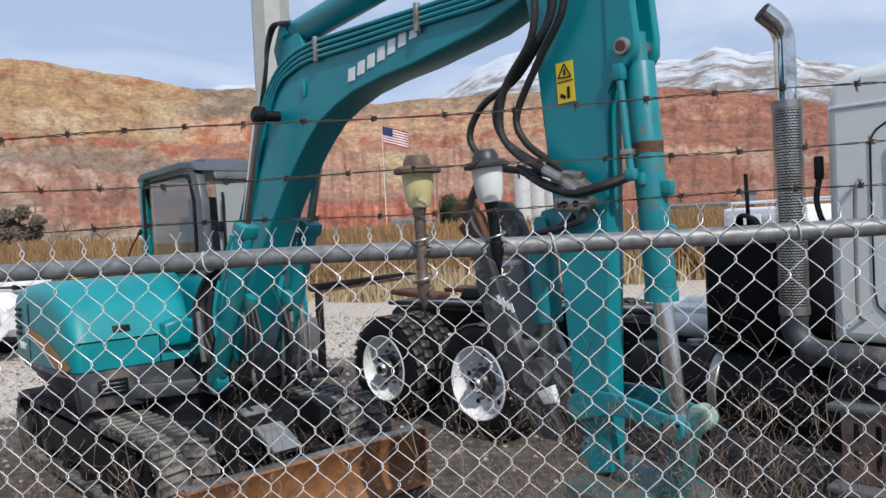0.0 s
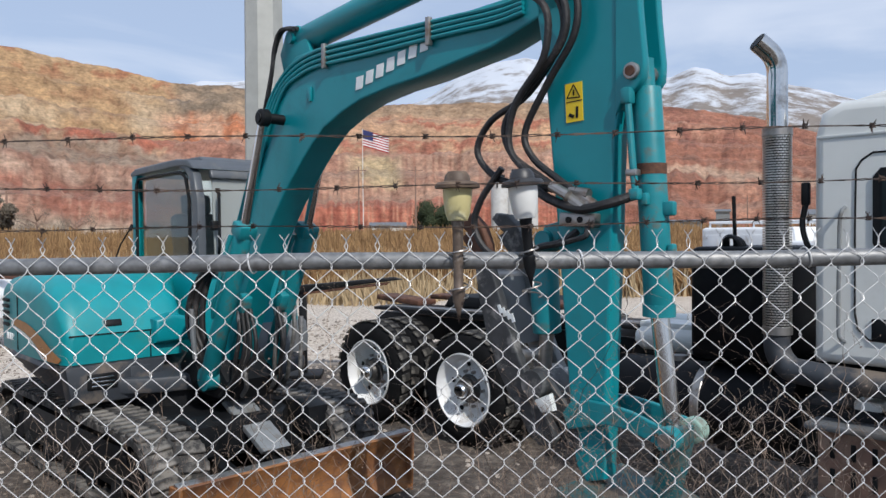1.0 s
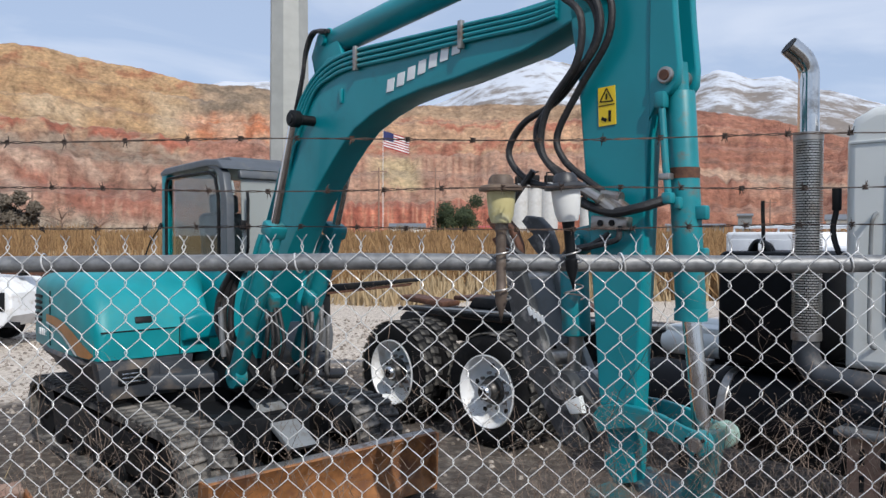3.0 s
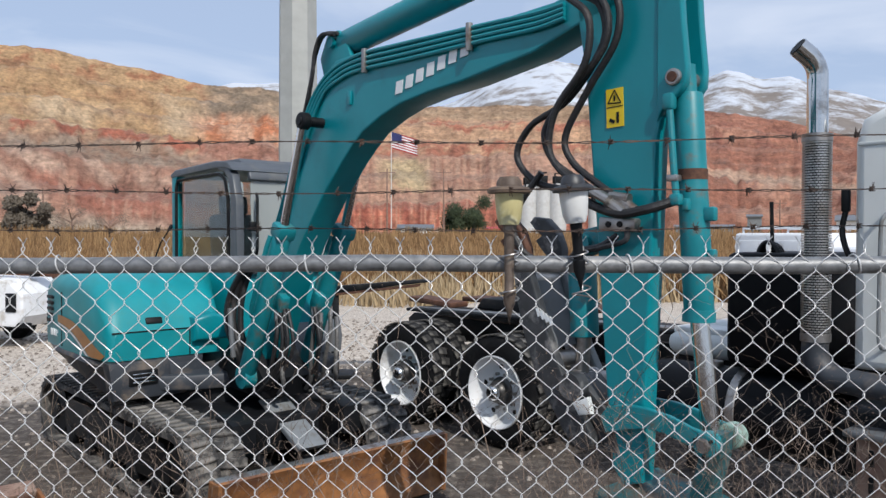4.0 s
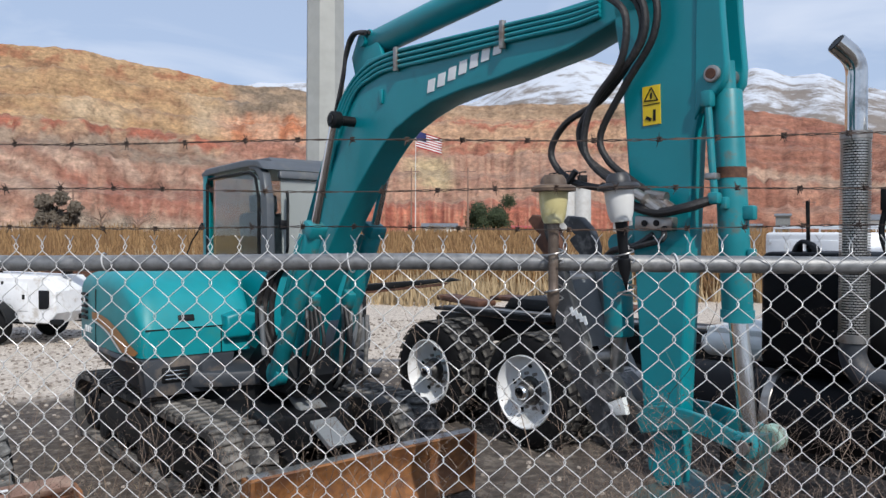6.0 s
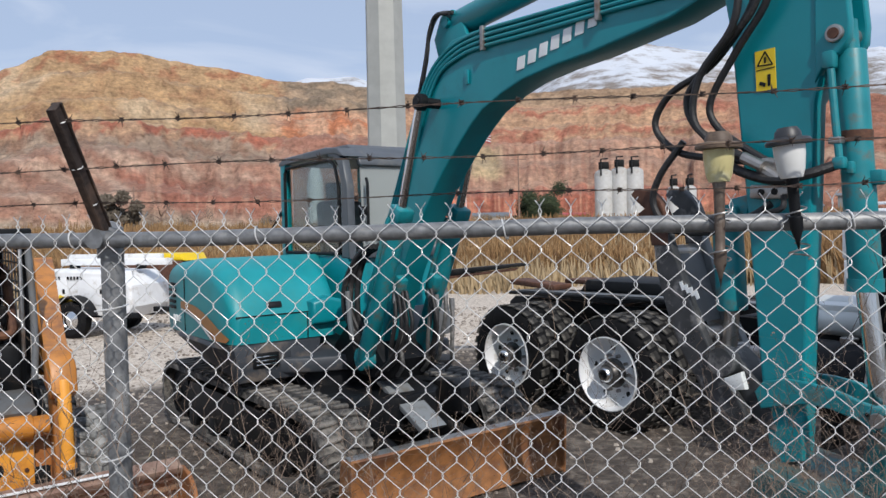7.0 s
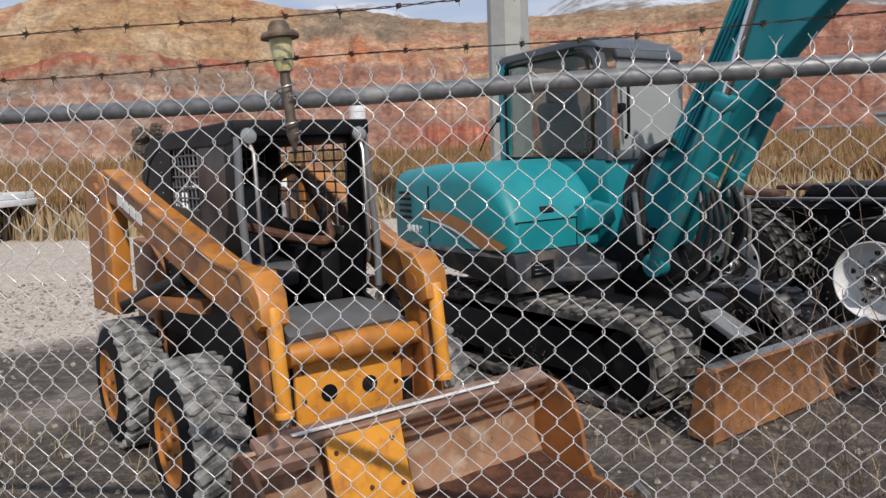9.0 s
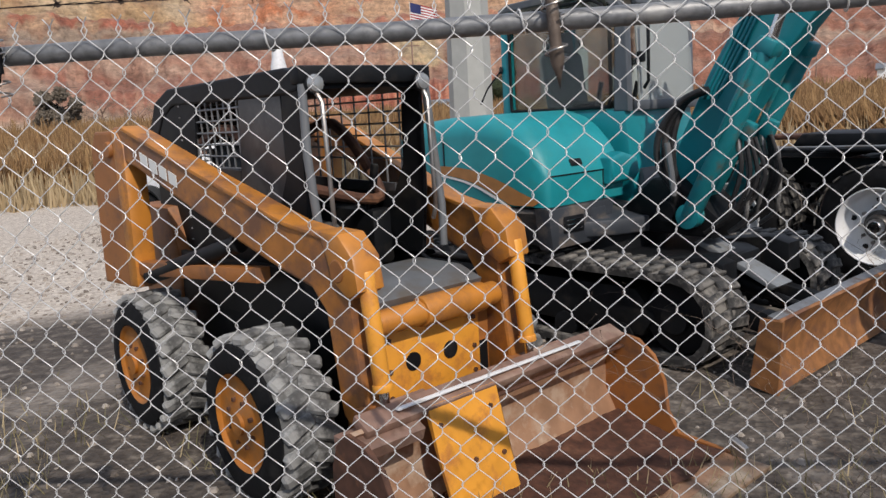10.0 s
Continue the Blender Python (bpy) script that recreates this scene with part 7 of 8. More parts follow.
    # bucket: long floor, curled back, folded top lip
    b0, b1 = -0.24, 1.43
    bm = B()
    outer = [(-4.69, 0.50), (-4.75, 0.46), (-4.80, 0.34), (-4.80, 0.18), (-4.74, 0.06), (-4.62, 0.01), (-4.04, 0.0), (-4.0, 0.012)]
    inner = [(-4.0, 0.028), (-4.60, 0.036), (-4.71, 0.085), (-4.768, 0.19), (-4.768, 0.34), (-4.725, 0.44), (-4.67, 0.49)]
    prism(bm, outer + inner, b0, b1, 0.003, 1)
    bucket = part("bucket", bm, BUCKET_IN, mac, "rusty worn loader bucket")
    for v in (b0, b1):
        bm = B()
        prism(bm, [(-4.69, 0.50), (-4.75, 0.46), (-4.80, 0.34), (-4.80, 0.18), (-4.74, 0.06), (-4.62, 0.01), (-4.0, 0.0), (-4.02, 0.035), (-4.34, 0.055), (-4.40, 0.15), (-4.42, 0.30), (-4.48, 0.42), (-4.57, 0.485)], v - 0.012, v + 0.012, 0.004, 1)
        wall = part("side_wall", bm, RUST_DARK if v == b0 else ORANGE_DULL, bucket, "rusty side wall")
        bm = B()
        prism(bm, [(-4.06, 0.0), (-3.98, 0.0), (-4.0, 0.075), (-4.08, 0.115)], v - 0.02, v + 0.02, 0.005, 1)
        part("side_cutter", bm, STEEL, wall, "worn bright front corner")
    # uneven dark red-brown layer over the floor, stopping short of the front edge
    bm = B()
    n, m_ = 40, 18
    rows = []
    for i in range(n + 1):
        v = b0 + 0.02 + (b1 - b0 - 0.04) * i / n
        row = []
        for k in range(m_ + 1):
            t = k / m_
            u = -4.69 + 0.60 * t
            rise = 0.055 * (1 - t) ** 3
            z = 0.040 + rise + 0.012 * noise.noise(Vector((u * 9, v * 9, 0))) + 0.006 * noise.noise(Vector((u * 31, v * 31, 3)))
            row.append(bm.verts.new((u + 0.05 * noise.noise(Vector((v * 6, 2, t * 3))) * t, v, max(0.034, z))))
        rows.append(row)
    for a, b in zip(rows, rows[1:]):
        for k in range(m_):
            bm.faces.new((a[k], a[k + 1], b[k + 1], b[k]))
    part("caked_dirt", bm, RED_BROWN_COAT, bucket, "dark rust-brown coat on the bucket floor", smooth=60)
    bm = B()
    box(bm, (-4.675, 0.54, 0.531), (0.024, 1.12, 0.010), (0, 0, 0), 0.004)
    part("top_strip", bm, WHITE_PAINT, bucket, "pale strip along the top edge")
    bm = B()
    box(bm, (-4.70, 0.62, 0.500), (0.10, 1.60, 0.045), (0, 25, 0), 0.008)
    part("top_bar", bm, RUST_PINK, bucket, "rusty top bar")
    bm = B()
    box(bm, (-4.652, 0.78, 0.44), (0.02, 1.26, 0.012), (0, 10, 0), 0.003)
    part("lip_seam", bm, RUST_DARK, bucket)
    bm = B()
    prism(bm, [(-4.78, 0.40), (-4.64, 0.39), (-4.62, 0.44), (-4.68, 0.475), (-4.78, 0.47)], b0 - 0.01, 0.08, 0.01, 2)
    part("bent_corner", bm, RUST_PINK, bucket, "bent rusty corner of the lip")
    bm = B()
    box(bm, (-3.98, (b0 + b1) / 2, 0.014), (0.17, b1 - b0 + 0.02, 0.022), (0, 2, 0), 0.005)
    part("cutting_edge", bm, BUCKET_EDGE, bucket, "pale worn cutting edge")
    bm = B()
    prism(bm, [(-4.68, 0.49), (-4.655, 0.505), (-4.60, 0.30), (-4.545, 0.06), (-4.565, 0.055), (-4.618, 0.30)], 0.12, 0.50, 0.002, 1)
    for w in bm.verts:
        if w.co.z < 0.1:
            w.co.y += 0.02
            w.co.z += 0.03 * math.sin(w.co.y * 11)
    patch = part("patch_plate", bm, YELLOW, bucket, "yellow painted wear plate")
    for v, z in ((0.16, 0.42), (0.44, 0.42), (0.30, 0.24), (0.46, 0.22)):
        bm = B()
        u = -4.655 + (0.505 - z) * 0.255
        cyl(bm, (u - 0.02, v, z), (u + 0.008, v, z), 0.011, n=8)
        part("bolt", bm, RUST_DARK, patch)
    for a, b in ((b0 + 0.28, b0 + 0.5), (b1 - 0.5, b1 - 0.28)):
        bm = B()
        prism(bm, [(-4.80, 0.20), (-4.78, 0.44), (-4.84, 0.50), (-4.92, 0.46), (-4.90, 0.3)], a, b, 0.012)
        part("mount_bracket", bm, RUST_PINK, bucket)


build_skid_steer()

# ---- lamps tied to the fence rail ----
def stake_lamp(x, cap_mat, lens_mat, label, lean, top, tip, shape):
    """A garden stake lamp: brimmed cap, tapered lens, collar and pointed stake, wired to the rail."""
    y = FENCE_Y + shape["dy"]
    lamp = thing("stake_lamp", label, "lamp", (x, y, tip), at=(x, y, tip), group="lamps tied to the fence")
    bm = B()
    r = shape["brim"]
    lathe(bm, [(r * 0.62, top - 0.030), (r, top - 0.028), (r * 1.01, top - 0.022), (r * 0.9, top - 0.015), (r * 0.6, top - 0.012), (r * 0.56, top), (r * 0.42, top + 0.010), (0, top + 0.012)], (x, y, 0), "z", 32)
    part("cap", bm, cap_mat, lamp)
    bm = B()
    q = shape["lens"]
    lathe(bm, [(q, top - 0.03), (q * 0.98, top - 0.05), (q * 0.86, top - 0.085), (q * 0.68, top - 0.103), (0, top - 0.105)], (x, y, 0), "z", 28)
    part("lens", bm, lens_mat, lamp)
    bm = B()
    z0 = top - 0.105
    lathe(bm, [(q * 0.45, z0 + 0.004), (q * 0.42, z0 - 0.01), (0.0125, z0 - 0.02), (0.0115, z0 - 0.12), (0.0115, tip + 0.085), (0.015, tip + 0.08), (0.014, tip + 0.055), (0.006, tip + 0.03), (0, tip)], (x, y, 0), "z", 14)
    part("stake", bm, shape["stake"], lamp)
    bm = B()
    for dz in (-0.03, 0.055):
        bm = B()
        tube(bm, [(x + 0.022 * math.cos(a), y - 0.005 + 0.022 * math.sin(a), RAIL_Z - 0.025 - dz + 0.004 * a) for a in np.linspace(-1, 8, 24)], 0.0022, 5)
        part("clamp_wire", bm, STEEL, lamp)
    turn = Matrix.Rotation(radians(lean[0]), 4, "Y") @ Matrix.Rotation(radians(lean[1]), 4, "X")
    lamp.matrix_world = FENCE @ Matrix.Translation((x, y, tip)) @ turn


STAKE_RUST = mat("rusted stake", (0.16, 0.12, 0.095), 0.6, 0.3, grain=40, amount=0.4, stain=15, stain_color=(0.30, 0.26, 0.22), stain_amount=0.45, bump=0.1)
stake_lamp(0.022, BROWN_CAP, BRASS_LENS, "brown-capped stake lamp with yellowed lens, wired to the fence rail", (0, 0), 2.028, 1.685, {"brim": 0.052, "lens": 0.034, "stake": STAKE_RUST, "dy": -0.034})
stake_lamp(0.192, DARK_CAP, WHITE_LENS, "black-capped stake lamp with white lens, leaning on the fence rail", (-4.5, 0), 2.032, 1.76, {"brim": 0.049, "lens": 0.034, "stake": BLACK, "dy": -0.034})
stake_lamp(-2.955, BROWN_CAP, BRASS_LENS, "brown-capped stake lamp with yellowed lens, leaning on the fence rail", (-4, 0), 1.995, 1.69, {"brim": 0.044, "lens": 0.026, "stake": STAKE_RUST, "dy": -0.034})
stake_lamp(-4.11, DARK_CAP, WHITE_LENS, "stake lamp with a black cap, wired to the fence rail", (-2, 0), 2.02, 1.765, {"brim": 0.05, "lens": 0.032, "stake": BLACK, "dy": -0.034})


# ---- utility pole ----
def build_pole():
    pole = thing("utility_pole", "tall tapered galvanised steel utility pole", "pole", (-4.17, 14.2, 0), at=(-4.17, 14.2, 0))
    bm = B()
    lathe(bm, [(0.40, 0.0), (0.28, 16.0), (0.0, 16.0)], (-4.17, 14.2, 0.05), "z", 8)
    part("shaft", bm, mat("pole steel", (0.40, 0.405, 0.38), 0.6, 0.1, grain=5, amount=0.12, stain=1.2, stain_color=(0.34, 0.345, 0.32), stain_amount=0.5, bump=0.02), pole, smooth=10)
    bm = B()
    lathe(bm, [(0.62, 0.0), (0.62, 0.12), (0.45, 0.13)], (-4.17, 14.2, -0.02), "z", 8)
    part("base_flange", bm, GALV, pole, smooth=10)


build_pole()


# ---- light-tower trailer and other things at the far side of the yard ----
def build_trailer():
    t = thing("light_tower_trailer", "white light-tower trailer with black mudguards and folded mast", "trailer", (0, 0, 0), -4.0, at=(-9.36, 12.85, 0))
    bm = B()
    prism(bm, [(-0.82, 0.42), (0.95, 0.36), (1.10, 0.55), (1.08, 0.92), (0.82, 1.16), (-0.74, 1.21), (-0.82, 1.12)], -0.55, 0.55, 0.04, 3)
    part("enclosure", bm, WHITE_PAINT, t, "white rounded enclosure")
    bm = B()
    box(bm, (0.88, -0.56, 0.78), (0.2, 0.03, 0.32), (0, 0, 0), 0.02)
    part("grille", bm, BLACK, t)
    for k in range(9):
        bm = B()
        box(bm, (-0.62 + 0.07 * k + (0.12 if k > 3 else 0), -0.566, 1.06), (0.04, 0.01, 0.055), (0, 0, 0), 0.0)
        part("marking_bar", bm, BLACK, t)
    for u, z, ln in ((-0.74, 0.80, 0.50), (0.0, 0.80, 0.56)):
        bm = B()
        prism(bm, [(u, z - 0.22), (u + ln, z - 0.22), (u + ln, z + 0.26), (u, z + 0.26)], -0.564, -0.55, 0.006)
        door = part("side_door", bm, WHITE_PAINT, t, "white access door with a dark latch")
        bm = B()
        box(bm, (u + ln - 0.08, -0.568, z + 0.02), (0.05, 0.012, 0.08), (0, 0, 0), 0.004)
        part("latch", bm, BLACK, door)
    bm = B()
    box(bm, (-0.30, -0.57, 0.62), (0.3, 0.01, 0.2), (0, 20, 0), 0.0)
    part("warning_label", bm, YELLOW_STICKER, t)
    for s in (-1, 1):
        bm = B()
        lathe(bm, [(0.17, 0.02), (0.26, 0.0), (0.33, 0.04), (0.33, 0.18), (0.26, 0.22), (0.17, 0.2), (0.17, 0.02)], (0.0, s * 0.82, 0.33), "y", 30, -s)
        ty = part("tyre", bm, RUBBER, t)
        bm = B()
        lathe(bm, [(0.19, 0.03), (0.16, 0.06), (0.06, 0.04), (0.0, 0.03)], (0.0, s * 0.82, 0.33), "y", 24, -s, cap=False)
        part("rim", bm, CHROME, ty)
        bm = B()
        out = [(0.42 * math.cos(a), 0.34 + 0.42 * math.sin(a)) for a in np.linspace(0.15, math.pi - 0.15, 12)]
        inn = [(0.39 * math.cos(a), 0.34 + 0.39 * math.sin(a)) for a in np.linspace(math.pi - 0.15, 0.15, 12)]
        prism(bm, out + inn, s * 0.58, s * 0.86, 0.004, 1)
        part("mudguard", bm, BLACK, t)
    bm = B()
    box(bm, (0.35, 0, 1.32), (2.3, 0.16, 0.12), (0, 0, 0), 0.01)
    box(bm, (0.35, 0, 1.42), (2.0, 0.10, 0.09), (0, 0, 0), 0.01)
    part("mast", bm, WHITE_PAINT, t, "folded cream steel mast")
    bm = B()
    box(bm, (0.2, -0.5, 0.40), (2.0, 0.08, 0.09), (0, 0, 0), 0.01)
    box(bm, (0.2, 0.5, 0.40), (2.0, 0.08, 0.09), (0, 0, 0), 0.01)
    box(bm, (1.9, 0, 0.46), (1.5, 0.09, 0.09), (0, 0, 0), 0.01)
    part("chassis", bm, BLACK, t)
    bm = B()
    cyl(bm, (2.3, 0, 0.5), (2.3, 0, 0.04), 0.04, n=10)
    box(bm, (2.3, 0, 0.02), (0.18, 0.18, 0.03), (0, 0, 0), 0.005)
    part("jack", bm, STEEL, t)
    for u in (-0.55, 0.9):
        bm = B()
        box(bm, (u, 0, 1.235), (0.08, 0.2, 0.09), (0, 0, 0), 0.01)
        part("mast_rest", bm, BLACK, t)


build_trailer()


def build_flatbed(spot, heading, length, label, load):
    t = thing("flatbed_trailer", label, "trailer", (0, 0, 0), heading, at=spot)
    bm = B()
    box(bm, (0, 0, 0.95), (length, 2.3, 0.16), (0, 0, 0), 0.02)
    part("deck", bm, WHITE_PAINT if load else RUST_DARK, t)
    for u in (-length * 0.36, -length * 0.22, length * 0.3):
        for s in (-1, 1):
            bm = B()
            lathe(bm, [(0.2, 0.02), (0.34, 0.0), (0.45, 0.04), (0.45, 0.24), (0.2, 0.26)], (u, s * 1.1, 0.45), "y", 24, -s)
            part("tyre", bm, RUBBER, t)
    if load:
        for k, (c, s, m_) in enumerate(load):
            bm = B()
            box(bm, c, s, (0, 0, 0), 0.05)
            part("load", bm, m_, t)
    return t


build_flatbed((-19.2, 16.3, 0), 4, 4.6, "white flatbed trailer parked on the gravel", [((0.2, 0, 1.12), (3.8, 1.9, 0.18), GREY_CAB)])


def build_compressor():
    t = thing("towed_compressor", "brown towed compressor with yellow lid and white wheels", "machine", (0, 0, 0), -6, at=(-10.25, 16.4, 0))
    bm = B()
    prism(bm, [(-1.0, 0.45), (1.0, 0.45), (1.05, 0.9), (0.8, 1.2), (-0.8, 1.2), (-1.05, 0.95)], -0.5, 0.5, 0.06, 3)
    part("body", bm, RUST_DARK, t, "dull brown body")
    bm = B()
    prism(bm, [(-0.9, 1.2), (0.9, 1.2), (0.8, 1.36), (-0.8, 1.36)], -0.45, 0.45, 0.05, 2)
    part("lid", bm, YELLOW_STICKER, t, "yellow lid")
    for s in (-1, 1):
        bm = B()
        lathe(bm, [(0.12, 0.02), (0.3, 0.0), (0.33, 0.05), (0.33, 0.16), (0.12, 0.18), (0.12, 0.02)], (0.1, s * 0.7, 0.33), "y", 24, -s)
        ty = part("tyre", bm, RUBBER, t)
        bm = B()
        lathe(bm, [(0.17, 0.01), (0.1, 0.05), (0, 0.04)], (0.1, s * 0.7, 0.33), "y", 20, -s, cap=False)
        part("rim", bm, WHITE_PAINT, ty)


build_compressor()


def build_gooseneck():
    t = thing("equipment_ramp", "long rusty red ramp beam raised on a post", "ramp", (0, 0, 0), 8, at=(-1.9, 10.5, 0))
    bm = B()
    prism(bm, [(-0.75, 1.15), (-0.75, 1.22), (0.6, 1.32), (0.72, 1.29), (0.1, 1.22), (-0.7, 1.12)], -0.08, 0.08, 0.01)
    beam = part("beam", bm, BLACK, t)
    bm = B()
    prism(bm, [(-0.6, 1.105), (-0.6, 1.135), (0.55, 1.255), (0.5, 1.22)], -0.085, 0.085, 0.004)
    part("red_edge", bm, RUST_DARK, t, "dark red lower edge")
    bm = B()
    box(bm, (-0.62, 0, 0.57), (0.1, 0.1, 1.14), (0, 0, 0), 0.01)
    box(bm, (-0.62, 0, 0.03), (0.5, 0.5, 0.06), (0, 0, 0), 0.01)
    part("post", bm, BLACK, t)


build_gooseneck()


def build_service_truck():
    t = thing("pickup_truck", "white pickup truck parked behind the semi truck", "truck", (0, 0, 0), -50, at=(6.2, 13.2, 0))
    bm = B()
    prism(bm, [(-2.6, 0.55), (2.4, 0.55), (2.45, 1.0), (1.3, 1.12), (0.75, 1.72), (-0.9, 1.74), (-1.15, 1.12), (-2.6, 1.1)], -0.95, 0.95, 0.08, 3)
    part("body", bm, WHITE_PAINT, t)
    bm = B()
    prism(bm, [(-0.85, 1.15), (1.05, 1.15), (0.68, 1.62), (-0.78, 1.64)], -0.965, 0.965, 0.02)
    part("window", bm, WINDOW_DARK, t)
    for u in (-1.6, 1.6):
        for s in (-1, 1):
            bm = B()
            lathe(bm, [(0.2, 0.02), (0.3, 0.0), (0.38, 0.04), (0.38, 0.22), (0.2, 0.24)], (u, s * 0.98, 0.38), "y", 24, -s)
            part("tyre", bm, RUBBER, t)
    bm = B()
    box(bm, (-1.82, 0, 1.54), (1.62, 1.86, 0.86), (0, 0, 0), 0.06, 3)
    body = part("service_body", bm, WHITE_PAINT, t, "white closed service body")
    for u in (-2.2, -1.45):
        bm = B()
        box(bm, (u, -0.935, 1.53), (0.66, 0.02, 0.62), (0, 0, 0), 0.01)
        part("side_door", bm, WHITE_PAINT, body)
    bm = B()
    for v in (-0.7, 0.7):
        tube(bm, [(-2.6, v, 1.95), (-2.6, v, 2.06), (0.7, v, 2.06), (0.7, v, 1.72)], 0.025, 8)
    part("roof_rack", bm, WHITE_PAINT, t)


build_service_truck()


# ---- distance ----
def polar(az, d, z=0.0):
    return (d * math.sin(radians(az)), d * math.cos(radians(az)), z)


def build_silos():
    first = None
    d = 230.0
    for az, r, h0, h1 in ((0.15, 2.7, 7, 17.5), (1.25, 2.5, 6, 18.0), (2.3, 2.6, 7, 17.8), (5.0, 1.9, 6, 12.0), (6.1, 1.9, 6, 12.0)):
        p = polar(az, d)
        s = thing("silo", "white cylindrical storage silo with dark pipework on top", "silo", p, at=p, group="silos by the quarry")
        bm = B()
        lathe(bm, [(r, 0.0), (r, h1 - 1.5), (r * 0.9, h1 - 0.8), (r * 0.4, h1), (0, h1 + 0.1)], (p[0], p[1], 0), "z", 24)
        part("tank", bm, SILO_WHITE, s)
        bm = B()
        box(bm, (p[0], p[1], h1 + 1.0), (r * 1.1, r, 2.0), (0, 0, 0), 0.1)
        tube(bm, [(p[0] - r * 0.3, p[1] - r, h1 - 2), (p[0] - r * 0.3, p[1] - r * 0.6, h1 + 2.8), (p[0] + r * 0.4, p[1], h1 + 3)], 0.25, 8)
        part("pipework", bm, BLACK, s)


build_silos()


def build_white_tank():
    p = (-21.2, 54.7, 0.0)
    t = thing("standing_tank", "tall narrow white tank standing in the reeds", "tank", p, at=p)
    bm = B()
    lathe(bm, [(0.60, -0.05), (0.60, 5.2), (0.56, 5.6), (0.42, 6.2), (0.40, 6.5), (0.30, 6.85), (0.0, 6.9)], p, "z", 24)
    part("shell", bm, WHITE_PAINT, t)
    for z in (1.6, 3.4, 5.15):
        bm = B()
        lathe(bm, [(0.60, 0.0), (0.625, 0.01), (0.625, 0.07), (0.60, 0.08)], (p[0], p[1], z), "z", 24)
        part("hoop", bm, GREY_CAB, t)


build_white_tank()


def build_line_pole(az, d, h):
    p = polar(az, d)
    t = thing("power_pole", "pale weathered power pole", "pole", p, at=p, group="far power poles")
    bm = B()
    cyl(bm, (p[0], p[1], -0.2), (p[0], p[1], h), 0.17, 0.11, n=8)
    part("shaft", bm, RUST_PINK, t)
    bm = B()
    box(bm, (p[0], p[1], h - 0.6), (2.4, 0.12, 0.14), (0, 0, 0), 0.0)
    part("crossarm", bm, RUST_PINK, t)


for az_, d_, h_ in ((-10.3, 120, 12.5), (-6.1, 120, 12.5), (-33.6, 110, 8.0), (17.5, 160, 9)):
    build_line_pole(az_, d_, h_)


def build_flag():
    p = polar(-10.0, 150)
    t = thing("flagpole", "white flagpole with a red and white striped flag", "flag", p, at=p)
    bm = B()
    cyl(bm, (p[0], p[1], 0), (p[0], p[1], 22.5), 0.09, 0.05, n=8)
    part("pole", bm, GREY_CAB, t)
    red, blue = mat("flag red", (0.42, 0.03, 0.04), 0.8, bump=0), mat("flag blue", (0.03, 0.04, 0.16), 0.8, bump=0)
    n = 13
    for k in range(n):
        bm = B()
        rows = []
        for i in range(13):
            u = i / 12 * 5.0
            w = 0.35 * math.sin(u * 1.9) * u / 5
            z1 = 22.3 - 0.245 * k - u * 0.30
            rows.append((bm.verts.new((p[0] + 0.1 + u, p[1] + w, z1)), bm.verts.new((p[0] + 0.1 + u, p[1] + w, z1 - 0.245))))
        for a, b in zip(rows, rows[1:]):
            bm.faces.new((a[0], b[0], b[1], a[1]))
        part("stripe", bm, red if k % 2 == 0 else WHITE_MARK, t)
    bm = B()
    rows = []
    for i in range(6):
        u = i / 5 * 2.0
        w = 0.35 * math.sin(u * 1.9) * u / 5 - 0.05
        rows.append((bm.verts.new((p[0] + 0.1 + u, p[1] + w, 22.3 - u * 0.30)), bm.verts.new((p[0] + 0.1 + u, p[1] + w, 22.3 - 1.7 - u * 0.30))))
    for a, b in zip(rows, rows[1:]):
        bm.faces.new((a[0], b[0], b[1], a[1]))
    part("canton", bm, blue, t)


build_flag()


def clump(verts, faces, c, r, n, size, rnd, squash=1.0):
    """Small tilted leaves scattered through an uneven ball."""
    for _ in range(n):
        d = Vector((rnd.gauss(0, 1), rnd.gauss(0, 1), rnd.gauss(0, 1))).normalized()
        p = Vector(c) + Vector((d.x, d.y, d.z * squash)) * r * (rnd.random() ** 0.4) * (0.75 + 0.5 * noise.noise(d * 2.2 + Vector(c) * 0.1))
        a = Vector((rnd.gauss(0, 1), rnd.gauss(0, 1), rnd.gauss(0, 1))).normalized() * size * rnd.uniform(0.6, 1.3)
        b = a.orthogonal().normalized() * size * rnd.uniform(0.3, 0.6)
        k = len(verts)
        verts += [tuple(p - a), tuple(p + b), tuple(p + a), tuple(p - b)]
        faces.append((k, k + 1, k + 2, k + 3))


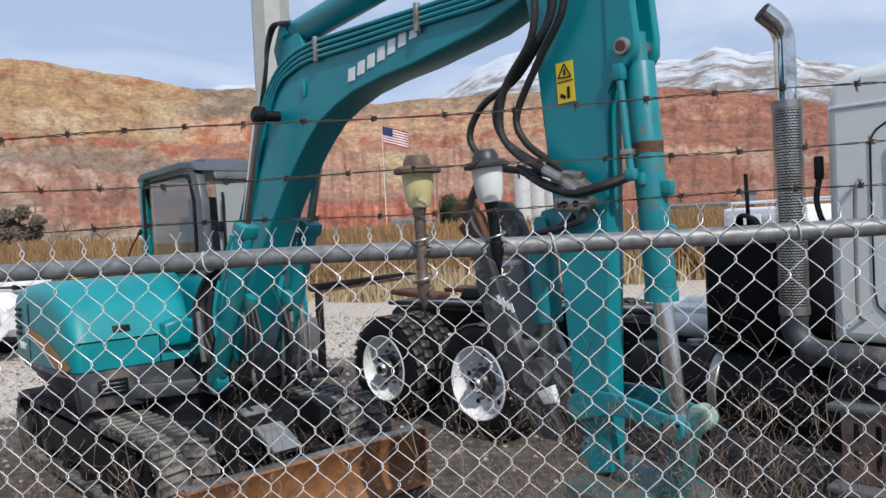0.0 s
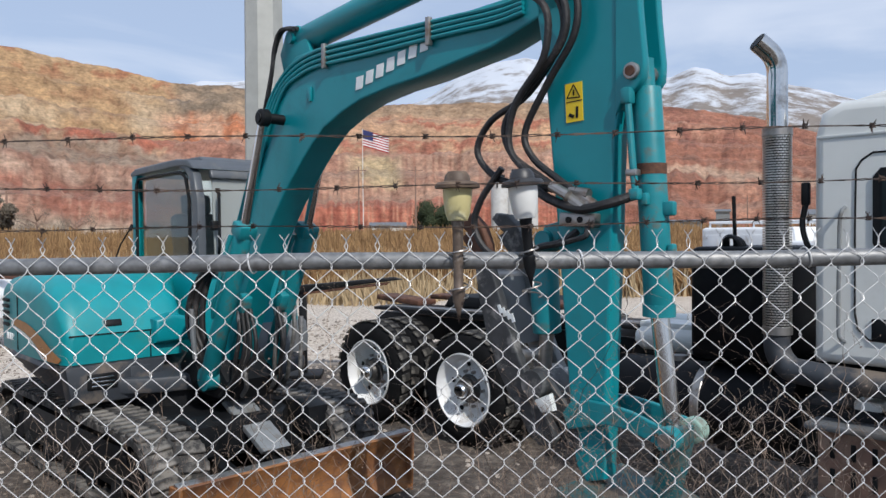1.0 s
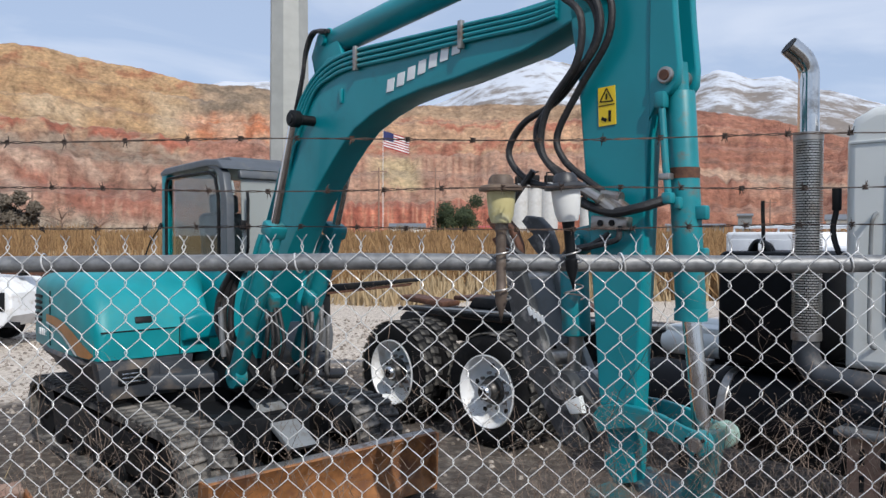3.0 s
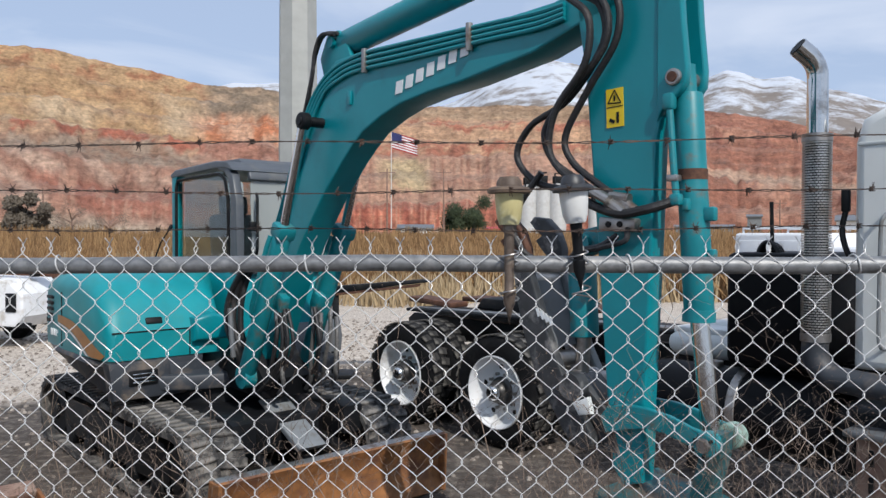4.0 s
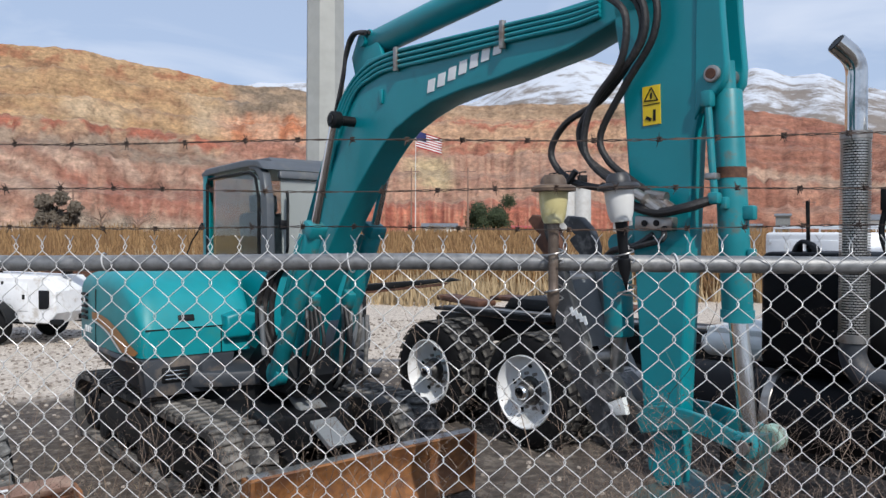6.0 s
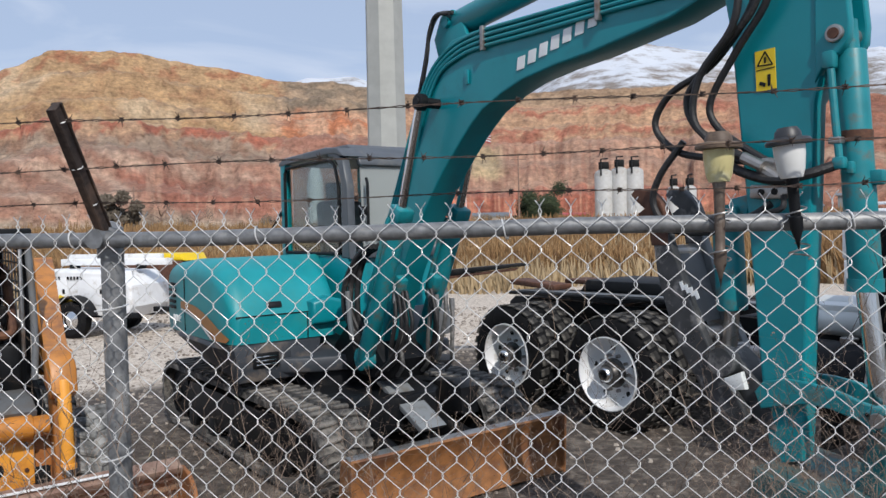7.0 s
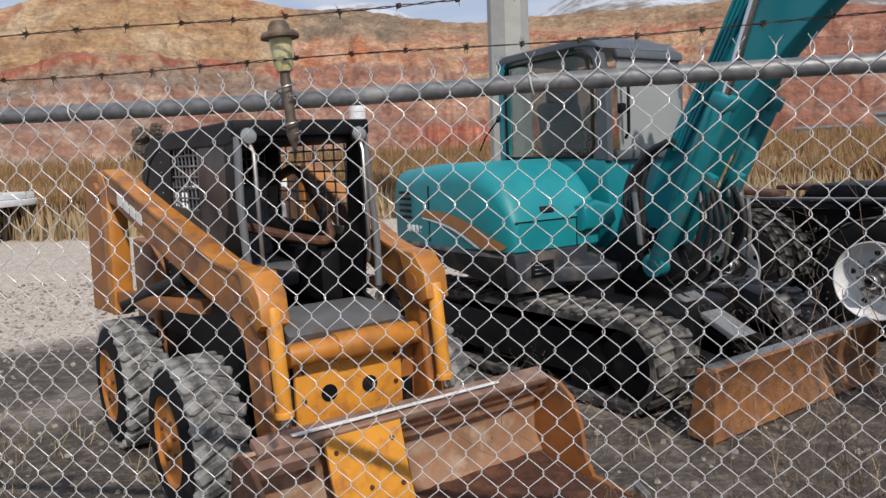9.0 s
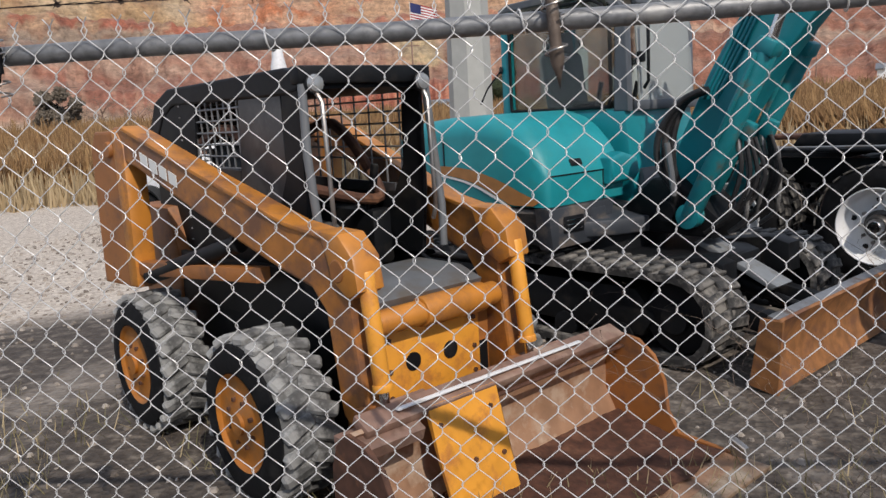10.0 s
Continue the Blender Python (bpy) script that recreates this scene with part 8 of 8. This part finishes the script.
def build_tree(az, d, h, w, material, label, leaves, name="tree", bare=False):
    rnd = random.Random(int(abs(az) * 100) + 7)
    p = polar(az, d)
    t = thing(name, label, name, p, at=p)
    bm = B()
    tube(bm, [(p[0], p[1], -0.1), (p[0] + 0.1, p[1], h * 0.4), (p[0], p[1], h * 0.8)], w * 0.05, 8, taper=w * 0.012)
    tips = []
    for k in range(14):
        z = h * rnd.uniform(0.15, 0.75)
        a = rnd.uniform(0, 6.28)
        e = Vector((p[0] + math.cos(a) * w * rnd.uniform(0.25, 0.5), p[1] + math.sin(a) * w * rnd.uniform(0.25, 0.5), z + h * rnd.uniform(0.1, 0.28)))
        tube(bm, [(p[0], p[1], z), tuple((Vector((p[0], p[1], z)) + e) / 2 + Vector((0, 0, h * 0.03))), tuple(e)], w * 0.018, 5, taper=w * 0.005)
        tips.append(e)
    part("trunk", bm, BLACK if not bare else RUST_PINK, t)
    verts, faces = [], []
    for e in tips:
        clump(verts, faces, (e.x - p[0], e.y - p[1], e.z), w * 0.22, leaves // 3, h * (0.010 if bare else 0.024), rnd)
    if not bare:
        for k in range(8):
            clump(verts, faces, (rnd.uniform(-0.25, 0.25) * w, rnd.uniform(-0.25, 0.25) * w, h * rnd.uniform(0.15, 0.6)), w * 0.3, leaves // 2, h * 0.024, rnd)
    stuff_mesh("crown", verts, faces, material, "uneven crown", "", t)


build_tree(-4.4, 150, 8.6, 9.0, EVERGREEN, "dark green evergreen tree beyond the reeds", 2600)
build_tree(-34.6, 95, 6.4, 4.2, BRUSH, "round grey-brown leafless bush", 5200, "bush")
build_tree(-31.9, 100, 5.2, 4.6, BRUSH, "bare grey-brown tree by the reeds", 500, "tree", True)
build_tree(-29.6, 105, 5.0, 5.0, BRUSH, "bare grey-brown tree by the reeds", 600, "tree", True)
build_tree(-24.0, 125, 4.2, 6.0, BRUSH, "grey-brown leafless bush beyond the reeds", 1600, "bush")
build_tree(-8.9, 140, 3.6, 5.0, BRUSH, "grey-brown leafless bush beyond the reeds", 1200, "bush")


def build_shed(az, d, w, dep, h, wall, roof_m, label, name="shed"):
    p = polar(az, d)
    t = thing(name, label, "building", (0, 0, 0), -az, at=p)
    bm = B()
    box(bm, (0, 0, h / 2), (w, dep, h), (0, 0, 0), 0.0)
    part("wall", bm, wall, t)
    bm = B()
    prism(bm, [(-dep / 2 - 0.4, h), (0, h + dep * 0.16), (dep / 2 + 0.4, h), (dep / 2 + 0.4, h + 0.2), (0, h + dep * 0.16 + 0.2), (-dep / 2 - 0.4, h + 0.2)], -w / 2 - 0.3, w / 2 + 0.3, 0.0, 1, "x")
    part("roof", bm, roof_m, t)
    for k in range(max(1, int(w // 4))):
        bm = B()
        box(bm, (-w / 2 + 2 + k * 4, -dep / 2 - 0.03, h * 0.5), (1.2, 0.08, 1.2), (0, 0, 0), 0.0)
        part("window", bm, WINDOW_DARK, t)


build_shed(22.3, 150, 7, 6, 4.6, WHITE_PAINT, GREY_PAINT, "small white shed with a grey roof beyond the reeds")
build_shed(15.9, 190, 3, 3, 6.5, GUARD_GREY, GREY_PAINT, "small grey concrete block house below the quarry")
build_shed(12.6, 190, 13, 3, 4.2, GUARD_GREY, GREY_PAINT, "long low grey concrete wall below the quarry")
build_shed(-8.2, 200, 9, 6, 4.0, GREY_CAB, GREY_PAINT, "long pale shed below the quarry")
build_shed(-2.6, 165, 9, 3, 3.4, RUST_DARK, mat("red roof", (0.45, 0.03, 0.025), 0.5, bump=0.02), "low red-roofed shed beyond the reeds")


# ---- stones and weeds ----
def build_stones():
    rnd = random.Random(11)
    verts, faces = [], []
    for k in range(16000):
        x, y = rnd.uniform(-11, 7), 2.3 + 15 * rnd.random() ** 1.5
        if y - x < 13.0 + 3 * noise.noise(Vector((x * 0.5, y * 0.5, 2))) and rnd.random() < 0.72:
            continue
        r = rnd.uniform(0.008, 0.024) * (1 + 0.05 * y)
        a = rnd.uniform(0, 6.28)
        z = height(x, y)
        i = len(verts)
        for j in range(5):
            q = a + j * 1.257
            verts.append((x + r * math.cos(q) * rnd.uniform(0.7, 1.2), y + r * math.sin(q) * rnd.uniform(0.7, 1.2), z - 0.002))
        for j in range(5):
            q = a + j * 1.257
            verts.append((x + r * 0.6 * math.cos(q), y + r * 0.6 * math.sin(q), z + r * rnd.uniform(0.45, 0.8)))
        faces += [(i + j, i + (j + 1) % 5, i + 5 + (j + 1) % 5, i + 5 + j) for j in range(5)]
        faces.append(tuple(i + 5 + j for j in range(5)))
    stuff_mesh("gravel", verts, faces, leaf_material("gravel stones", (0.13, 0.105, 0.085), (0.42, 0.37, 0.32)), "loose pale gravel stones", "gravel")


build_stones()


def stem(verts, faces, pts, r):
    """A three-sided thin stem."""
    i = len(verts)
    n = len(pts)
    for k, p in enumerate(pts):
        q = r * (1 - 0.7 * k / (n - 1))
        for a in (0, 2.09, 4.19):
            verts.append((p[0] + q * math.cos(a), p[1] + q * math.sin(a), p[2]))
    for k in range(n - 1):
        for j in range(3):
            faces.append((i + 3 * k + j, i + 3 * k + (j + 1) % 3, i + 3 * k + 3 + (j + 1) % 3, i + 3 * k + 3 + j))


def build_weed(x, y, h, spread, count, seed):
    """A dead weed: leaning stems that fork again and again into fine curled twigs with small seed heads."""
    rnd = random.Random(seed)
    main, twigs = ([], []), ([], [])

    def grow(p, d, length, r, level):
        pts, steps = [tuple(p)], 10 if level == 0 else 5
        for s in range(steps):
            k = 0.38 if level == 0 else 0.55
            d = (d + Vector((rnd.gauss(0, k), rnd.gauss(0, k * 0.7), rnd.gauss(0.03, k * 0.6)))).normalized()
            p = p + d * length / steps
            pts.append(tuple(p))
            if level < 3 and (level > 0 or s > 0) and rnd.random() < (0.85, 0.75, 0.45)[level]:
                e = (d + Vector((rnd.gauss(0, 0.8), rnd.gauss(0, 0.6), rnd.gauss(0.1, 0.5)))).normalized()
                grow(p, e, length * rnd.uniform(0.2, 0.42), r * 0.66, level + 1)
        stem(*(main if level == 0 else twigs), pts, r)
        if level >= 2:
            c = Vector(pts[-1])
            e = Vector((rnd.gauss(0, 1), rnd.gauss(0, 1), rnd.gauss(0, 1))).normalized() * rnd.uniform(0.0015, 0.0035)
            f = e.orthogonal() * 0.6
            i = len(twigs[0])
            twigs[0].extend([tuple(c - e), tuple(c + f), tuple(c + e), tuple(c - f)])
            twigs[1].append((i, i + 1, i + 2, i + 3))

    for k in range(count):
        a, lean = rnd.uniform(0, 6.28), rnd.uniform(0.1, 1.0) * spread
        d = Vector((math.cos(a) * lean, math.sin(a) * lean * 0.5, h)).normalized()
        grow(Vector((rnd.gauss(0, 0.06), rnd.gauss(0, 0.035), -0.02)), d, h * rnd.uniform(0.25, 1.0) * 1.25, 0.0023, 0)
    spot = FENCE @ Vector((x, y, height(x, y)))
    weed = thing("dead_weed", "tangled brown dead weed growing against the fence", "weed", group="dead weeds along the fence", at=spot)
    stuff_mesh("stem_tangle", *main, WEED, "", "", weed)
    stuff_mesh("twig_tangle", *twigs, WEED, "fine curled twigs with seed heads", "", weed)
    return weed


WEEDS = ((-1.05, 1.22, 0.26, 34), (-0.92, 1.28, 0.28, 40), (-1.25, 1.32, 0.26, 44), (-1.38, 1.28, 0.26, 40), (-1.16, 1.15, 0.3, 30), (-0.62, 1.15, 0.32, 12), (0.34, 1.12, 0.18, 30), (0.43, 1.24, 0.14, 80),
         (0.49, 1.28, 0.13, 100), (0.54, 1.20, 0.14, 80), (0.46, 1.12, 0.16, 60), (0.78, 1.05, 0.3, 20), (0.95, 1.18, 0.18, 44), (1.06, 1.20, 0.18, 40), (1.30, 1.05, 0.35, 20), (-0.15, 1.05, 0.3, 6), (0.14, 1.08, 0.25, 12),
         (-1.9, 0.5, 0.3, 10), (-2.6, 0.4, 0.3, 9), (1.6, 1.0, 0.4, 18), (-3.6, 0.4, 0.3, 8), (-4.4, 0.5, 0.35, 10))
for sd, (wx, wh, ws, wc) in enumerate(WEEDS):
    build_weed(wx, FENCE_Y + 0.14 + 0.17 * ((sd * 7) % 5) / 4, wh, ws, wc, sd + 1)


def build_low_grass():
    rnd = random.Random(21)
    verts, faces = [], []
    for k in range(9000):
        x = rnd.uniform(-6.5, 4.5)
        y = 2.2 + abs(rnd.gauss(0, 1.1))
        if noise.noise(Vector((x * 1.1, y * 1.1, 3))) < -0.05:
            continue
        h = rnd.uniform(0.03, 0.14)
        blade(verts, faces, (x, y, height(x, y) - 0.01), (x + rnd.gauss(0, 0.04), y + rnd.gauss(0, 0.04), height(x, y) + h), 0.0035, rnd.uniform(0, 3.1))
    stuff_mesh("low_grass", verts, faces, leaf_material("low dry grass", (0.10, 0.10, 0.04), (0.42, 0.33, 0.20)), "short dry grass and weeds on dirt", "grass")


build_low_grass()
